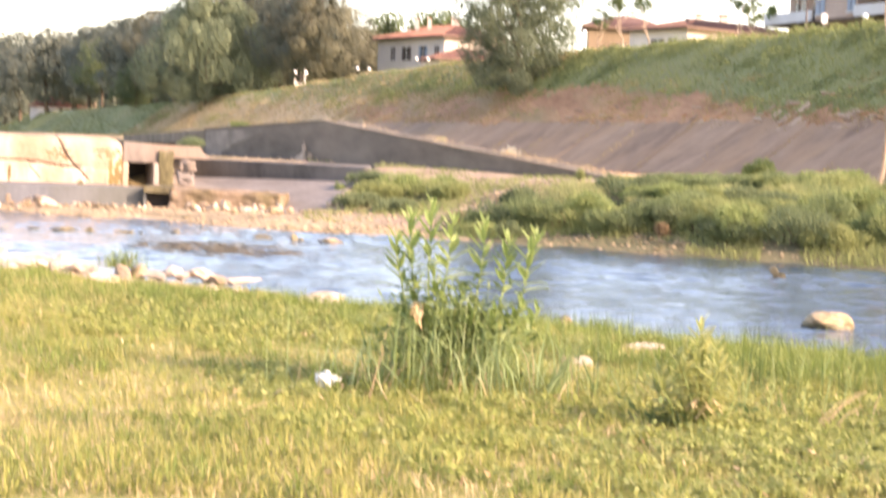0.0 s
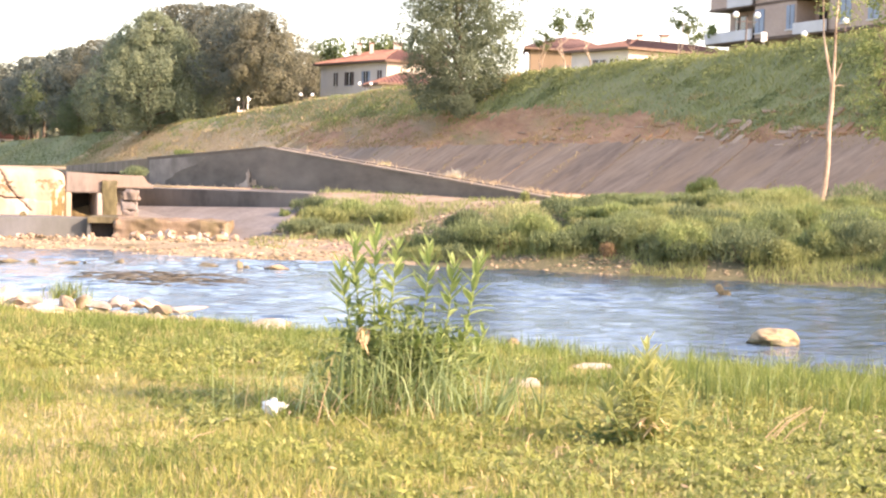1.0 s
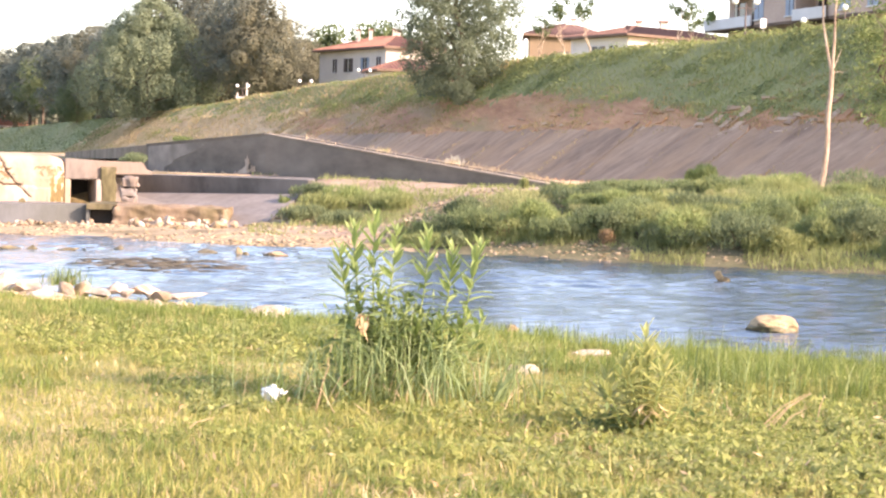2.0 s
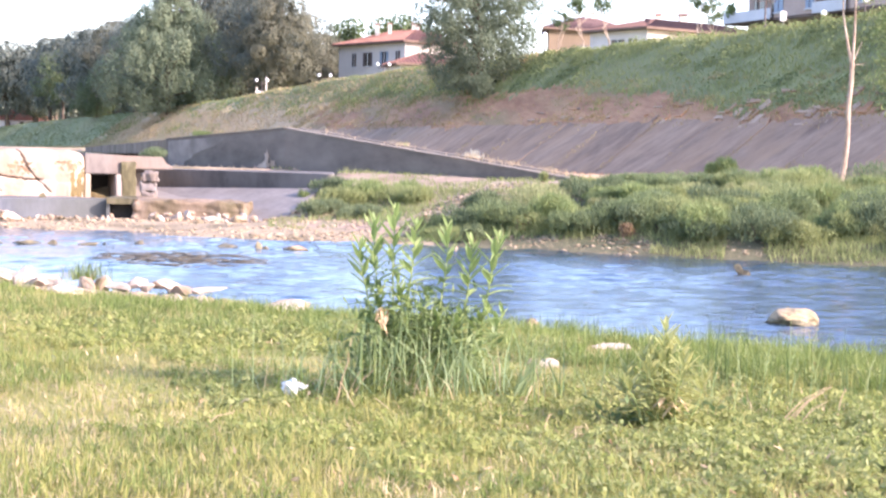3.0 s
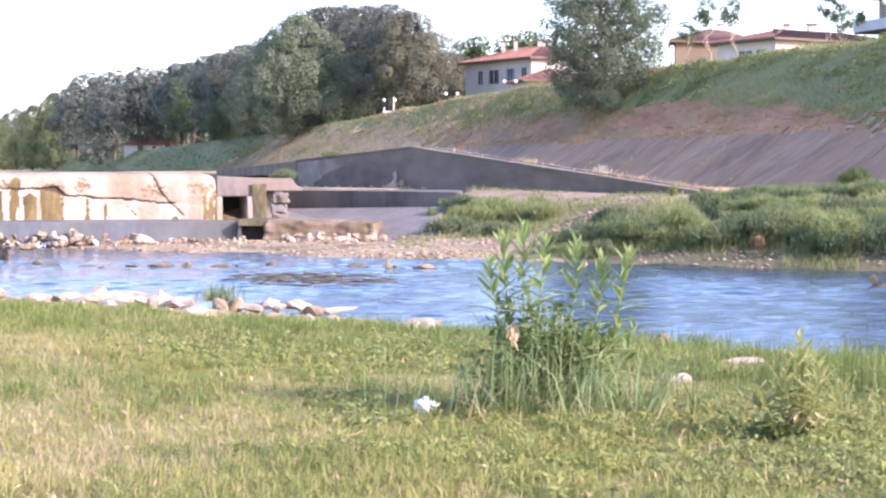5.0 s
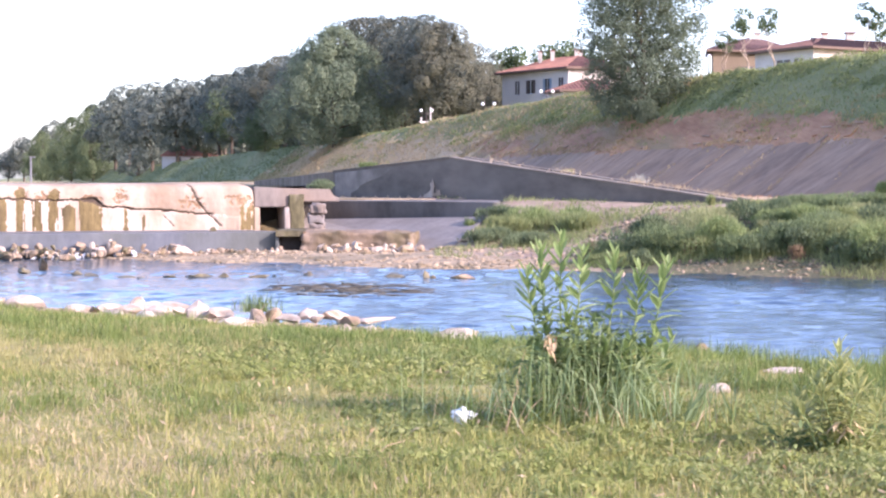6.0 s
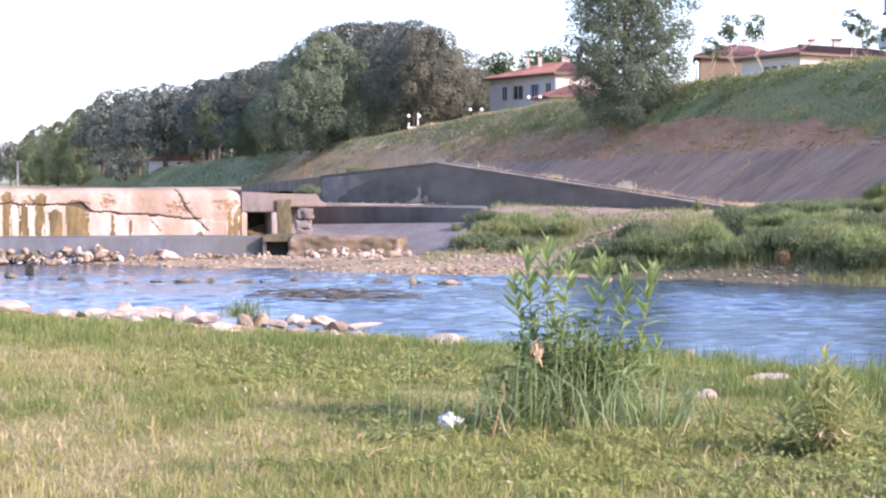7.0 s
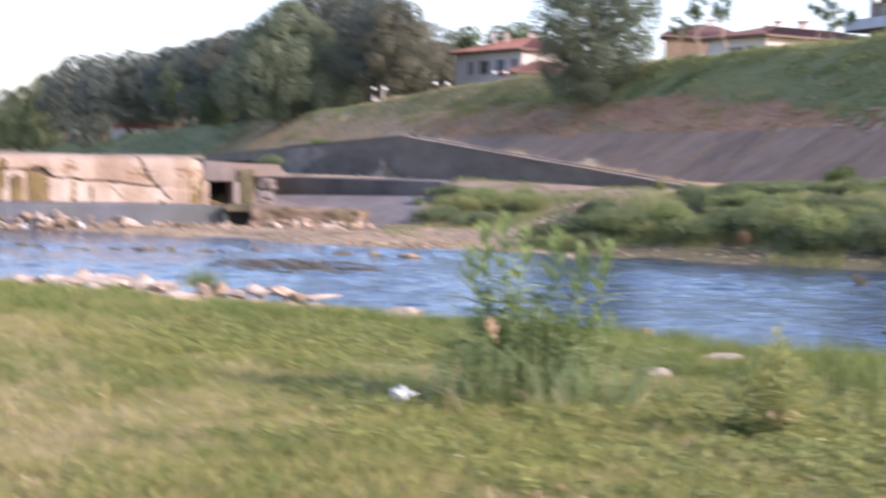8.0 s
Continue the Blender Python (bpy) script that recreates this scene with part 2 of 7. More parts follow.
    "hay": mat("hay", (0.36, 0.265, 0.15), (0.53, 0.405, 0.25), 0.2, rough=0.9, bump=0, fine=0.8, island=(0.40, 0.345, 0.17), thin=0.3, spec=0.05, stretch=(1, 0.2, 1)),
    "far_turf": mat("far_turf", (0.11, 0.14, 0.055), (0.18, 0.21, 0.085), 0.15, rough=0.9, bump=0, fine=0.5, island=(0.17, 0.195, 0.08), thin=0.4, spec=0.05, stretch=(1, 0.15, 1)),
    "dry_red": mat("dry_red", (0.18, 0.115, 0.065), (0.30, 0.20, 0.125), 0.8, rough=0.9, bump=0, fine=3, island=(0.26, 0.20, 0.10), thin=0.3, spec=0.05),
    "riffle_stone": mat("riffle_stone", (0.035, 0.032, 0.022), (0.095, 0.082, 0.056), 2.0, rough=0.75, bump=0.6, fine=8),
    "roof_red": mat("roof_red", (0.27, 0.115, 0.075), (0.38, 0.17, 0.115), 0.8, bump=0.5, fine=5),
    "pale_weed": mat("pale_weed", (0.33, 0.33, 0.27), (0.48, 0.47, 0.39), 1.0, rough=0.9, bump=0, fine=4, thin=0.4, spec=0.05),
    "slab_pale": mat("slab_pale", (0.28, 0.20, 0.132), (0.43, 0.325, 0.222), 0.8, bump=0.5, stain=(0.26, 0.175, 0.10), stain_scale=0.9),
    "bank_earth": mat("bank_earth", (0.19, 0.13, 0.085), (0.365, 0.275, 0.195), 0.7, bump=0.8, fine=3, dist=0.08, stain=(0.17, 0.165, 0.075), stain_scale=0.6, stain_amount=0.8),
    "dead_leaf": mat("dead_leaf", (0.42, 0.30, 0.16), (0.62, 0.48, 0.30), 3.0, rough=0.8, bump=0, fine=20, island=(0.34, 0.21, 0.11), thin=0.3),
    "shrub_dark": mat("shrub_dark", (0.13, 0.17, 0.074), (0.225, 0.268, 0.125), 0.25, rough=0.8, bump=0, fine=1.2, island=(0.195, 0.235, 0.105), thin=0.5, spec=0.08),
    "shrub_pale": mat("shrub_pale", (0.22, 0.25, 0.105), (0.33, 0.345, 0.16), 0.25, rough=0.9, bump=0, fine=1.2, island=(0.37, 0.35, 0.175), thin=0.45, spec=0.05),
    "leaf_oak": mat("leaf_oak", (0.132, 0.158, 0.132), (0.205, 0.23, 0.182), 0.12, rough=0.8, bump=0, fine=0.5, island=(0.21, 0.222, 0.165), thin=0.5, spec=0.12),
    "leaf_poplar": mat("leaf_poplar", (0.125, 0.16, 0.10), (0.18, 0.215, 0.14), 0.2, rough=0.8, bump=0, fine=0.7, island=(0.185, 0.215, 0.14), thin=0.6, spec=0.05),
    "leaf_ash": mat("leaf_ash", (0.17, 0.21, 0.128), (0.255, 0.295, 0.185), 0.2, rough=0.8, bump=0, fine=0.7, island=(0.24, 0.275, 0.165), thin=0.5, spec=0.05),
    "leaf_elm": mat("leaf_elm", (0.108, 0.145, 0.075), (0.182, 0.218, 0.112), 0.25, rough=0.8, bump=0, fine=0.8, island=(0.175, 0.205, 0.10), thin=0.4, spec=0.1),
    "leaf_street": mat("leaf_street", (0.07, 0.105, 0.045), (0.13, 0.17, 0.075), 0.25, rough=0.8, bump=0, fine=1.2, island=(0.15, 0.18, 0.08), thin=0.4, spec=0.1),
    "leaf_plane": mat("leaf_plane", (0.155, 0.21, 0.075), (0.27, 0.32, 0.128), 0.25, rough=0.9, bump=0, fine=1.2, island=(0.285, 0.32, 0.13), thin=0.45, spec=0.08),
    "leaf_yellow": mat("leaf_yellow", (0.25, 0.28, 0.09), (0.40, 0.41, 0.155), 0.5, rough=0.5, bump=0, fine=2, island=(0.45, 0.44, 0.165), thin=0.45),
    "twig": mat("twig", (0.26, 0.185, 0.10), (0.42, 0.31, 0.18), 4.0, rough=0.8, bump=0.2),
    "leaf_weed": mat("leaf_weed", (0.165, 0.235, 0.07), (0.28, 0.355, 0.118), 3.0, rough=0.45, bump=0, fine=20, island=(0.40, 0.47, 0.17), thin=0.45),
    # dark leaf green: painted shade inside the weeds, and the rushes' own colour
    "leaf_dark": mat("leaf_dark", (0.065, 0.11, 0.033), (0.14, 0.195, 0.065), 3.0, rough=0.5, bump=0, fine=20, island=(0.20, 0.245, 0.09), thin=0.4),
    "stem": mat("stem", (0.16, 0.22, 0.07), (0.27, 0.32, 0.12), 6.0, rough=0.6, bump=0.1, fine=30),
    "bark": mat("bark", (0.07, 0.05, 0.035), (0.16, 0.12, 0.085), 1.5, bump=0.8, fine=8, stretch=(1, 1, 0.25)),
    "bark_pale": mat("bark_pale", (0.24, 0.17, 0.115), (0.52, 0.41, 0.30), 3.0, bump=0.8, fine=12, stretch=(1, 1, 0.3), stain=(0.13, 0.09, 0.06), stain_scale=2.0),
    "plaster_grey": mat("plaster_grey", (0.56, 0.505, 0.45), (0.69, 0.63, 0.57), 0.4, bump=0.1, fine=6, stain=(0.48, 0.44, 0.40), stain_scale=0.3, stain_amount=0.4),
    "plaster_cream": mat("plaster_cream", (0.42, 0.36, 0.295), (0.53, 0.46, 0.385), 0.4, bump=0.1, fine=6),
    "plaster_ochre": mat("plaster_ochre", (0.115, 0.085, 0.055), (0.16, 0.12, 0.08), 0.4, bump=0.1, fine=6),
    "plaster_pink": mat("plaster_pink", (0.40, 0.29, 0.23), (0.50, 0.375, 0.30), 0.4, bump=0.1, fine=6),
    "parapet": mat("parapet", (0.50, 0.48, 0.46), (0.62, 0.60, 0.575), 0.5, bump=0.1),
    "roof_tile": mat("roof_tile", (0.165, 0.083, 0.06), (0.265, 0.132, 0.095), 0.8, bump=0.6, fine=5, dist=0.08, stain=(0.14, 0.08, 0.062), stain_scale=0.5),
    "eave": mat("eave", (0.10, 0.065, 0.045), (0.17, 0.12, 0.09), 1.0),
    "frame_dark": mat("frame_dark", (0.07, 0.055, 0.05), (0.12, 0.09, 0.08), 1.0, rough=0.6),
    "shutter_blue": mat("shutter_blue", (0.20, 0.25, 0.31), (0.28, 0.335, 0.40), 1.0, rough=0.6),
    "shutter_brown": mat("shutter_brown", (0.17, 0.10, 0.055), (0.25, 0.15, 0.085), 1.0, rough=0.6),
    "metal_grey": mat("metal_grey", (0.16, 0.16, 0.165), (0.25, 0.25, 0.25), 2.0, rough=0.5, bump=0.1),
    "globe": plain_mat("globe", (0.86, 0.84, 0.80)),
    "tissue": mat("tissue", (0.80, 0.79, 0.77), (0.90, 0.89, 0.87), 8.0, bump=0.3, fine=40),
    "foam": mat("foam", (0.42, 0.45, 0.48), (0.70, 0.73, 0.76), 6.0, bump=0.8, fine=25),
    "river": water_mat("river", (0.025, 0.045, 0.065), 1.7, (0.35, 1.7, 1), radians(10)),
    "pond": water_mat("pond", (0.03, 0.045, 0.05), 0.4),
}
glass = bpy.data.materials.new("window_glass")
glass.use_nodes = True
_p = glass.node_tree.nodes["Principled BSDF"]
_p.inputs["Base Color"].default_value = (0.02, 0.025, 0.03, 1)
_p.inputs["Roughness"].default_value = 0.08
M["glass"] = glass

# ---- mesh helpers ----
rnd = random.Random(7)
rg = np.random.default_rng(11)


class Soup:
    """Vertices and faces gathered for one mesh."""

    def __init__(self):
        self.v, self.f = [], []

    def add(self, v, f):
        o = len(self.v)
        self.v.extend(tuple(p) for p in v)
        self.f.extend(tuple(i + o for i in q) for q in f)
        return self

    def box(self, lo, hi, m=None):
        x0, y0, z0 = lo
        x1, y1, z1 = hi
        v = [(x0, y0, z0), (x1, y0, z0), (x1, y1, z0), (x0, y1, z0), (x0, y0, z1), (x1, y0, z1), (x1, y1, z1), (x0, y1, z1)]
        if m is not None:
            v = [m @ Vector(p) for p in v]
        return self.add(v, [(3, 2, 1, 0), (4, 5, 6, 7), (0, 1, 5, 4), (1, 2, 6, 5), (2, 3, 7, 6), (3, 0, 4, 7)])

    def tube(self, pts, radii, n=7):
        pts = [Vector(p) for p in pts]
        rings = []
        for i, p in enumerate(pts):
            d = (pts[min(i + 1, len(pts) - 1)] - pts[max(i - 1, 0)]).normalized()
            a = d.cross(Vector((0.31, 0.95, 0.05))).normalized()
            b = d.cross(a)
            rings.append([p + (a * math.cos(6.2832 * k / n) + b * math.sin(6.2832 * k / n)) * radii[i] for k in range(n)])
        v = [q for r in rings for q in r]
        f = [(i * n + k, i * n + (k + 1) % n, (i + 1) * n + (k + 1) % n, (i + 1) * n + k) for i in range(len(pts) - 1) for k in range(n)]
        f += [tuple(range(n))[::-1], tuple((len(pts) - 1) * n + k for k in range(n))]
        return self.add(v, f)

    def prism(self, outline, z0, z1):
        n = len(outline)
        v = [(x, y, z0) for x, y in outline] + [(x, y, z1) for x, y in outline]
        return self.add(v, [tuple(range(n))[::-1], tuple(range(n, 2 * n))] + [(i, (i + 1) % n, n + (i + 1) % n, n + i) for i in range(n)])

    def mesh(self, name):
        me = bpy.data.meshes.new(name)
        me.from_pydata(self.v, [], self.f)
        return me


def fast_mesh(name, verts, tris):
    me = bpy.data.meshes.new(name)
    verts, tris = np.asarray(verts, dtype=np.float32), np.asarray(tris, dtype=np.int32)
    me.vertices.add(len(verts))
    me.vertices.foreach_set("co", verts.ravel())
    me.loops.add(tris.size)
    me.loops.foreach_set("vertex_index", tris.ravel())
    me.polygons.add(len(tris))
    me.polygons.foreach_set("loop_start", np.arange(0, tris.size, 3, dtype=np.int32))
    me.update(calc_edges=True)
    return me


def smooth(me):
    me.polygons.foreach_set("use_smooth", [True] * len(me.polygons))
    return me


def put(name, me, material, label="", category="", group="", kind="", parent=None, at=None, soften=False, bevel=0.0):
    if isinstance(me, Soup):
        me = me.mesh(name)
    if soften:
        smooth(me)
    if bevel:
        bm = bmesh.new()
        bm.from_mesh(me)
        bmesh.ops.recalc_face_normals(bm, faces=bm.faces)
        bmesh.ops.bevel(bm, geom=[e for e in bm.edges if e.is_manifold and e.calc_face_angle(0) > 0.5], offset=bevel, segments=2, affect="EDGES")
        bm.to_mesh(me)
        bm.free()
    ob = new(name, me)
    if material:
        me.materials.append(M[material])
    if at is not None:
        ob.matrix_world = at
    if parent is not None:
        ob.parent = parent
    return tagged(ob, label, category, group, kind)


def part(name, me, material, parent, label=""):
    return put(name, me, material, label, parent=parent)


def thing(name, at, label, category, group=""):
    ob = new(name)
    ob.empty_display_size = 0.2
    ob.matrix_world = at
    return tagged(ob, label, category, group)


def ss(a, b, x):
    t = np.clip((x - a) / (b - a), 0, 1)
    return t * t * (3 - 2 * t)


# ---- the lie of the land (z = 0 is the water below the weir) ----
WALL = [(-11.63, 110.00, 2.30), (-4.81, 76.00, 2.67), (-0.04, 68.00, 3.12), (8.89, 58.00, 1.63)]


def wall_line(x):
    """y of the wing wall and the height of its top, at x."""
    xs = [-60.0] + [p[0] for p in WALL] + [30.0]
    ys = [WALL[0][1] + 5 * (WALL[0][0] + 60)] + [p[1] for p in WALL] + [WALL[3][1] - 1.12 * (30 - WALL[3][0])]
    zs = [2.3] + [p[2] for p in WALL] + [1.65]
    return np.interp(x, xs, ys), np.interp(x, xs, zs)


def wob(x, y, s, k=0.0):
    return (np.sin(x * 1.7 * s + k) * np.sin(y * 1.3 * s + 1.1 + k) + np.sin(x * 0.6 * s - y * 0.9 * s + 2.0 + k) + 0.5 * np.sin(x * 3.1 * s + y * 2.3 * s)) / 2.5


LATTICE = np.random.default_rng(3).uniform(0, 1, (256, 256))


def cloud(x, y, s, k=0.0):
    """Uneven patches between 0 and 1, about 1 / s metres across."""
    out, amp = 0.0, 0.55
    for o in range(3):
        px, py = np.asarray(x) * s * 2.1 ** o + 17.3 * o + k * 5.1 + 400, np.asarray(y) * s * 2.1 ** o + 9.1 * o + k * 3.7 + 400
        ix, iy = np.floor(px).astype(int), np.floor(py).astype(int)
        fx, fy = px - ix, py - iy
        fx, fy = fx * fx * (3 - 2 * fx), fy * fy * (3 - 2 * fy)
        c = LATTICE[ix % 256, iy % 256] * (1 - fx) * (1 - fy) + LATTICE[(ix + 1) % 256, iy % 256] * fx * (1 - fy) + LATTICE[ix % 256, (iy + 1) % 256] * (1 - fx) * fy + LATTICE[(ix + 1) % 256, (iy + 1) % 256] * fx * fy
        out = out + amp * c
        amp *= 0.5
    return np.clip((out / 0.9625 - 0.5) * 1.7 + 0.5, 0, 1)


def uv(x, y):
    """Along the embankment (upstream) and across it (away from the river)."""
    return -0.253 * x + 0.967 * y, 0.967 * x + 0.253 * y


def height(x, y):
    u, v = uv(x, y)
    s1 = (y - (16.6 - 0.85 * x)) / 1.312 + 0.5 * wob(x, y, 0.35)
    shore = np.interp(s1, [0, 0.8, 2.0, 4.0, 8.0, 11.0], [0.85, 0.79, 0.52, 0.22, 0.03, -0.40])
    steep = np.interp(s1, [0, 0.8, 2.0, 3.5, 5.0, 7.0], [0.85, 0.79, 0.5, 0.1, -0.2, -0.4])
    wr = ss(0.6, 2.6, x)
    near = 0.035 * wob(x, y, 1.0) + shore * (1 - wr) + steep * wr
    s2 = (y - (48.7 - 0.58 * x)) / 1.156 + 0.5 * wob(x, y, 0.3, 1.0)
    left = np.interp(s2, [-3, 0, 3, 5, 7, 10, 13, 16], [-0.35, 0.0, 0.13, 0.22, 0.35, 0.95, 1.6, 1.65])
    right = np.interp(s2, [-2.5, 0, 1.5, 6, 12, 16], [-0.35, 0.0, 0.45, 1.05, 1.55, 1.65])
    w = ss(2.0, 9.0, x)
    far = left * (1 - w) + right * w + 0.05 * wob(x, y, 0.7)
    z = np.where(s2 > -3.0, far, np.maximum(near, -0.35))
    # the hollow of the aprons below the weir
    hollow = ss(0.0, 0.8, (-0.24 + (y - 56) * 0.3) - x) * (x > -9) * ss(54.6, 55.6, y) * (s2 > 0)
    z = np.where(y < 67, z * (1 - hollow) + np.minimum(z, 0.16) * hollow, z)
    # above the weir, and behind the wing wall
    yw, zw = wall_line(x)
    pool = (y > 61.5 + 0.26 * (x + 6.3)) & (y < yw + 0.3) & (x < -4.6)
    z = np.where(pool, 1.3, z)
    q = y - yw
    back = ss(0.35, 1.5, q)
    z = np.where((q > 0.3) & (y > 40), np.maximum(z, 1.2) * (1 - back) + (zw - 0.12) * back, z)
    crest = np.interp(u, [145, 165, 180, 200, 220, 240, 280, 320, 360, 400, 440], [9.05, 8.85, 8.45, 7.78, 7.45, 7.12, 7.08, 6.85, 6.62, 6.2, 6.0])
    even = 1 - 0.92 * ss(200, 260, u)
    emb = np.minimum(1.7 + (v - 36.5) * 0.68, crest + 0.1 * wob(x, y, 0.25) * even) + (0.11 * wob(x, y, 0.3) + 0.05 * wob(x, y, 0.75, 2.0)) * ss(42, 45, v) * even
    z = np.where((v > 34) & (y > 0), np.maximum(z, emb), z)
    # the bank on the side that is never in view
    z = np.maximum(z, np.minimum((-v - 45) * 0.4, 5.0) * (y > 20))
    return z


def green_line(u, v):
    """How far a place on the slope lies above the ragged lower edge of its green cover."""
    edge = np.interp(u, [60, 75, 80, 85, 92, 100, 112, 165], [40.3, 40.7, 41.6, 42.4, 42.9, 43.3, 43.6, 43.5])
    return v - edge - 1.0 * (cloud(v, u * 0.15, 0.5, 4) - 0.5) - 0.7 * (cloud(v, u * 0.5, 1.0, 2) - 0.5)


def land(x, y):
    return float(height(np.array([float(x)]), np.array([float(y)]))[0])


# ---- ground ----
ang = np.unique(np.round(np.concatenate([np.arange(-180, -16, 4.0), np.arange(-16, 22, 0.2), np.arange(22, 181, 4.0)]), 3))
ang = ang[(ang > -180) & (ang <= 180)]
rad = np.concatenate([[0.3], 0.8 * 1.017 ** np.arange(0, 256), np.geomspace(60.5, 720, 230), [900, 1300, 2200, 4000]])
A, R = np.meshgrid(np.radians(ang), rad)
gx, gy = np.sin(A) * R, np.cos(A) * R
U0, U1, V0, V1 = 152.0, 700.0, 31.0, 52.0      # the far stretch of the embankment is a sheet of its own
gu, gv = uv(gx, gy)
sunk = ss(0, 3, gu - U0) * ss(0, 30, U1 - gu) * ss(0, 1.5, gv - V0) * ss(0, 1.5, V1 - gv) * (gy > 30)
gz = height(gx, gy) - 0.6 * sunk
na, nr = len(ang), len(rad)
idx = np.arange(na * nr).reshape(nr, na)
q0, q1 = idx[:-1], idx[1:]
quads = np.stack([q0, np.roll(q0, -1, 1), np.roll(q1, -1, 1), q1], -1).reshape(-1, 4)
cap = np.stack([np.zeros(na - 2, dtype=np.int64), np.arange(2, na), np.arange(1, na - 1)], 1)
tris = np.concatenate([quads[:, [0, 1, 2]], quads[:, [0, 2, 3]], cap])
ground_me = fast_mesh("ground", np.stack([gx.ravel(), gy.ravel(), gz.ravel()], 1), tris)
ground = put("ground", smooth(ground_me), None, "grassy river banks with gravel shore and a flood embankment", "ground", kind="structure")
for k in ("lawn_soil", "gravel", "bank_soil", "dry_slope", "green_slope", "earth", "bank_earth"):
    ground_me.materials.append(M[k])


def zones(cx, cy):
    """Which kind of ground shows at a place."""
    cu, cv = uv(cx, cy)
    cs1 = (cy - (16.6 - 0.85 * cx)) / 1.312
    cs2 = (cy - (48.7 - 0.58 * cx)) / 1.156
    edge = 2.2 * (cloud(cx, cy, 0.35) - 0.5) + 1.4 * (cloud(cx, cy, 1.1, 2) - 0.5)
    zone = np.zeros(len(cx), dtype=np.int32)
    zone[cs1 > 3.2] = 1
    zone[(cs1 > 2.6) & (cs1 < 13) & (cx > -2.2 + 0.4 * edge)] = 2
    zone[(cs2 > 4 + edge) & (cx > -1 + edge)] = 6
    zone[(cs2 > 1.5 + edge) & (cx > 4 + 0.8 * (cy - 51) + edge)] = 2
    zone[(cs2 > -2.5) & (cs2 < 14) & (cx > 0.080 * cy + 0.3 * edge)] = 2
    zone[(cs2 > 3.5 + edge) & (cx > -1 + edge) & (cx < 3.4 + 0.8 * (cy - 51) + 1.6 * edge)] = 6
    zone[(cv > 36) & (cy > 30)] = 5
    zone[(cy > wall_line(cx)[0] + 0.3) & (cy > 40)] = 3
    zone[(cv > 36) & (cu < 150 + 6 * edge)] = 5
    zone[(green_line(cu, cv) > 0.15) & (cy > 30) & (cu < 165 + 8 * edge)] = 4
    zone[(cv > 43.9 + 1.0 * edge) & (cu < 240)] = 4
    zone[(cu > 243 + 8 * edge) & (cv > 20)] = 4
    zone[cv > 49] = 4
    return zone


cx, cy = gx.ravel()[tris].mean(1), gy.ravel()[tris].mean(1)
zone = zones(cx, cy)
ground_me.polygons.foreach_set("material_index", zone)

# far stretch of the embankment, laid out along its own line
eu, ev = np.meshgrid(np.arange(U0, U1 + 0.1, 2.0), np.arange(V0, V1 + 0.01, 0.35))
ex, ey = -0.253 * eu + 0.967 * ev, 0.967 * eu + 0.253 * ev
ei = np.arange(eu.size).reshape(eu.shape)
ea, eb, ec, ed = ei[:-1, :-1].ravel(), ei[:-1, 1:].ravel(), ei[1:, 1:].ravel(), ei[1:, :-1].ravel()
et = np.concatenate([np.stack([ea, ec, eb], 1), np.stack([ea, ed, ec], 1)])
emb_me = fast_mesh("embankment", np.stack([ex.ravel(), ey.ravel(), height(ex, ey).ravel()], 1), et)
put("embankment", smooth(emb_me), None, "grassy flood embankment running far upstream", "embankment", kind="structure")
for k in ("lawn_soil", "gravel", "bank_soil", "dry_slope", "green_slope", "earth", "bank_earth"):
    emb_me.materials.append(M[k])
emb_me.polygons.foreach_set("material_index", zones(ex.ravel()[et].mean(1), ey.ravel()[et].mean(1)))

# ---- water ----
WAVES = []
wv = random.Random(4)
for k_ in range(26):
    l_ = 0.34 * 1.058 ** k_
    a_ = radians(-100) + wv.gauss(0, 0.5)
    WAVES.append((math.cos(a_) * 6.283 / l_, math.sin(a_) * 6.283 / l_, wv.uniform(0, 6.28), 0.0052 * min(l_, 0.55)))


def ripple(x, y):
    """Height of the river's surface: many short wave trains, livelier in patches."""
    z = np.zeros_like(x)
    for kx, ky, ph, am in WAVES:
        z += am * np.sin(kx * x + ky * y + ph + 0.8 * np.sin(0.31 * x + 0.23 * y + ph))
    live = 0.55 + 0.45 * np.sin(0.35 * x - 0.5 * y + 1.3 * np.sin(0.21 * x + 0.12 * y)) * np.sin(0.17 * y + 0.4 * x)
    riffle = np.exp(-((x + 1.7 + 0.5 * (y - 40.6)) / 1.7) ** 2 - ((y - 40.6) / 1.1) ** 2)
    return z * (0.55 + 0.85 * live ** 1.5 + 0.4 * riffle)


wa = np.radians(np.concatenate([[-75, -45, -30], np.arange(-17.5, 22.6, 0.1), [32, 50, 80]]))
wr_ = np.concatenate([[9, 14], np.arange(19.0, 40, 0.1), np.arange(40, 57.5, 0.16), [62, 75]])
WA, WR = np.meshgrid(wa, wr_)
wx_, wy_ = np.sin(WA) * WR, np.cos(WA) * WR
wz_ = ripple(wx_, wy_) * ss(17, 21, WR)
wi = np.arange(wx_.size).reshape(wx_.shape)
qa, qb, qc, qd = wi[:-1, :-1].ravel(), wi[:-1, 1:].ravel(), wi[1:, 1:].ravel(), wi[1:, :-1].ravel()
keep = (wy_.ravel()[qa] < 60 + 0.26 * wx_.ravel()[qa])
wt = np.concatenate([np.stack([qa, qb, qc], 1)[keep], np.stack([qa, qc, qd], 1)[keep]])
put("river_water", smooth(fast_mesh("river_water", np.stack([wx_.ravel(), wy_.ravel(), wz_.ravel()], 1), wt)), "river", "rippled blue river water flowing over shallow stones", "river", kind="structure")
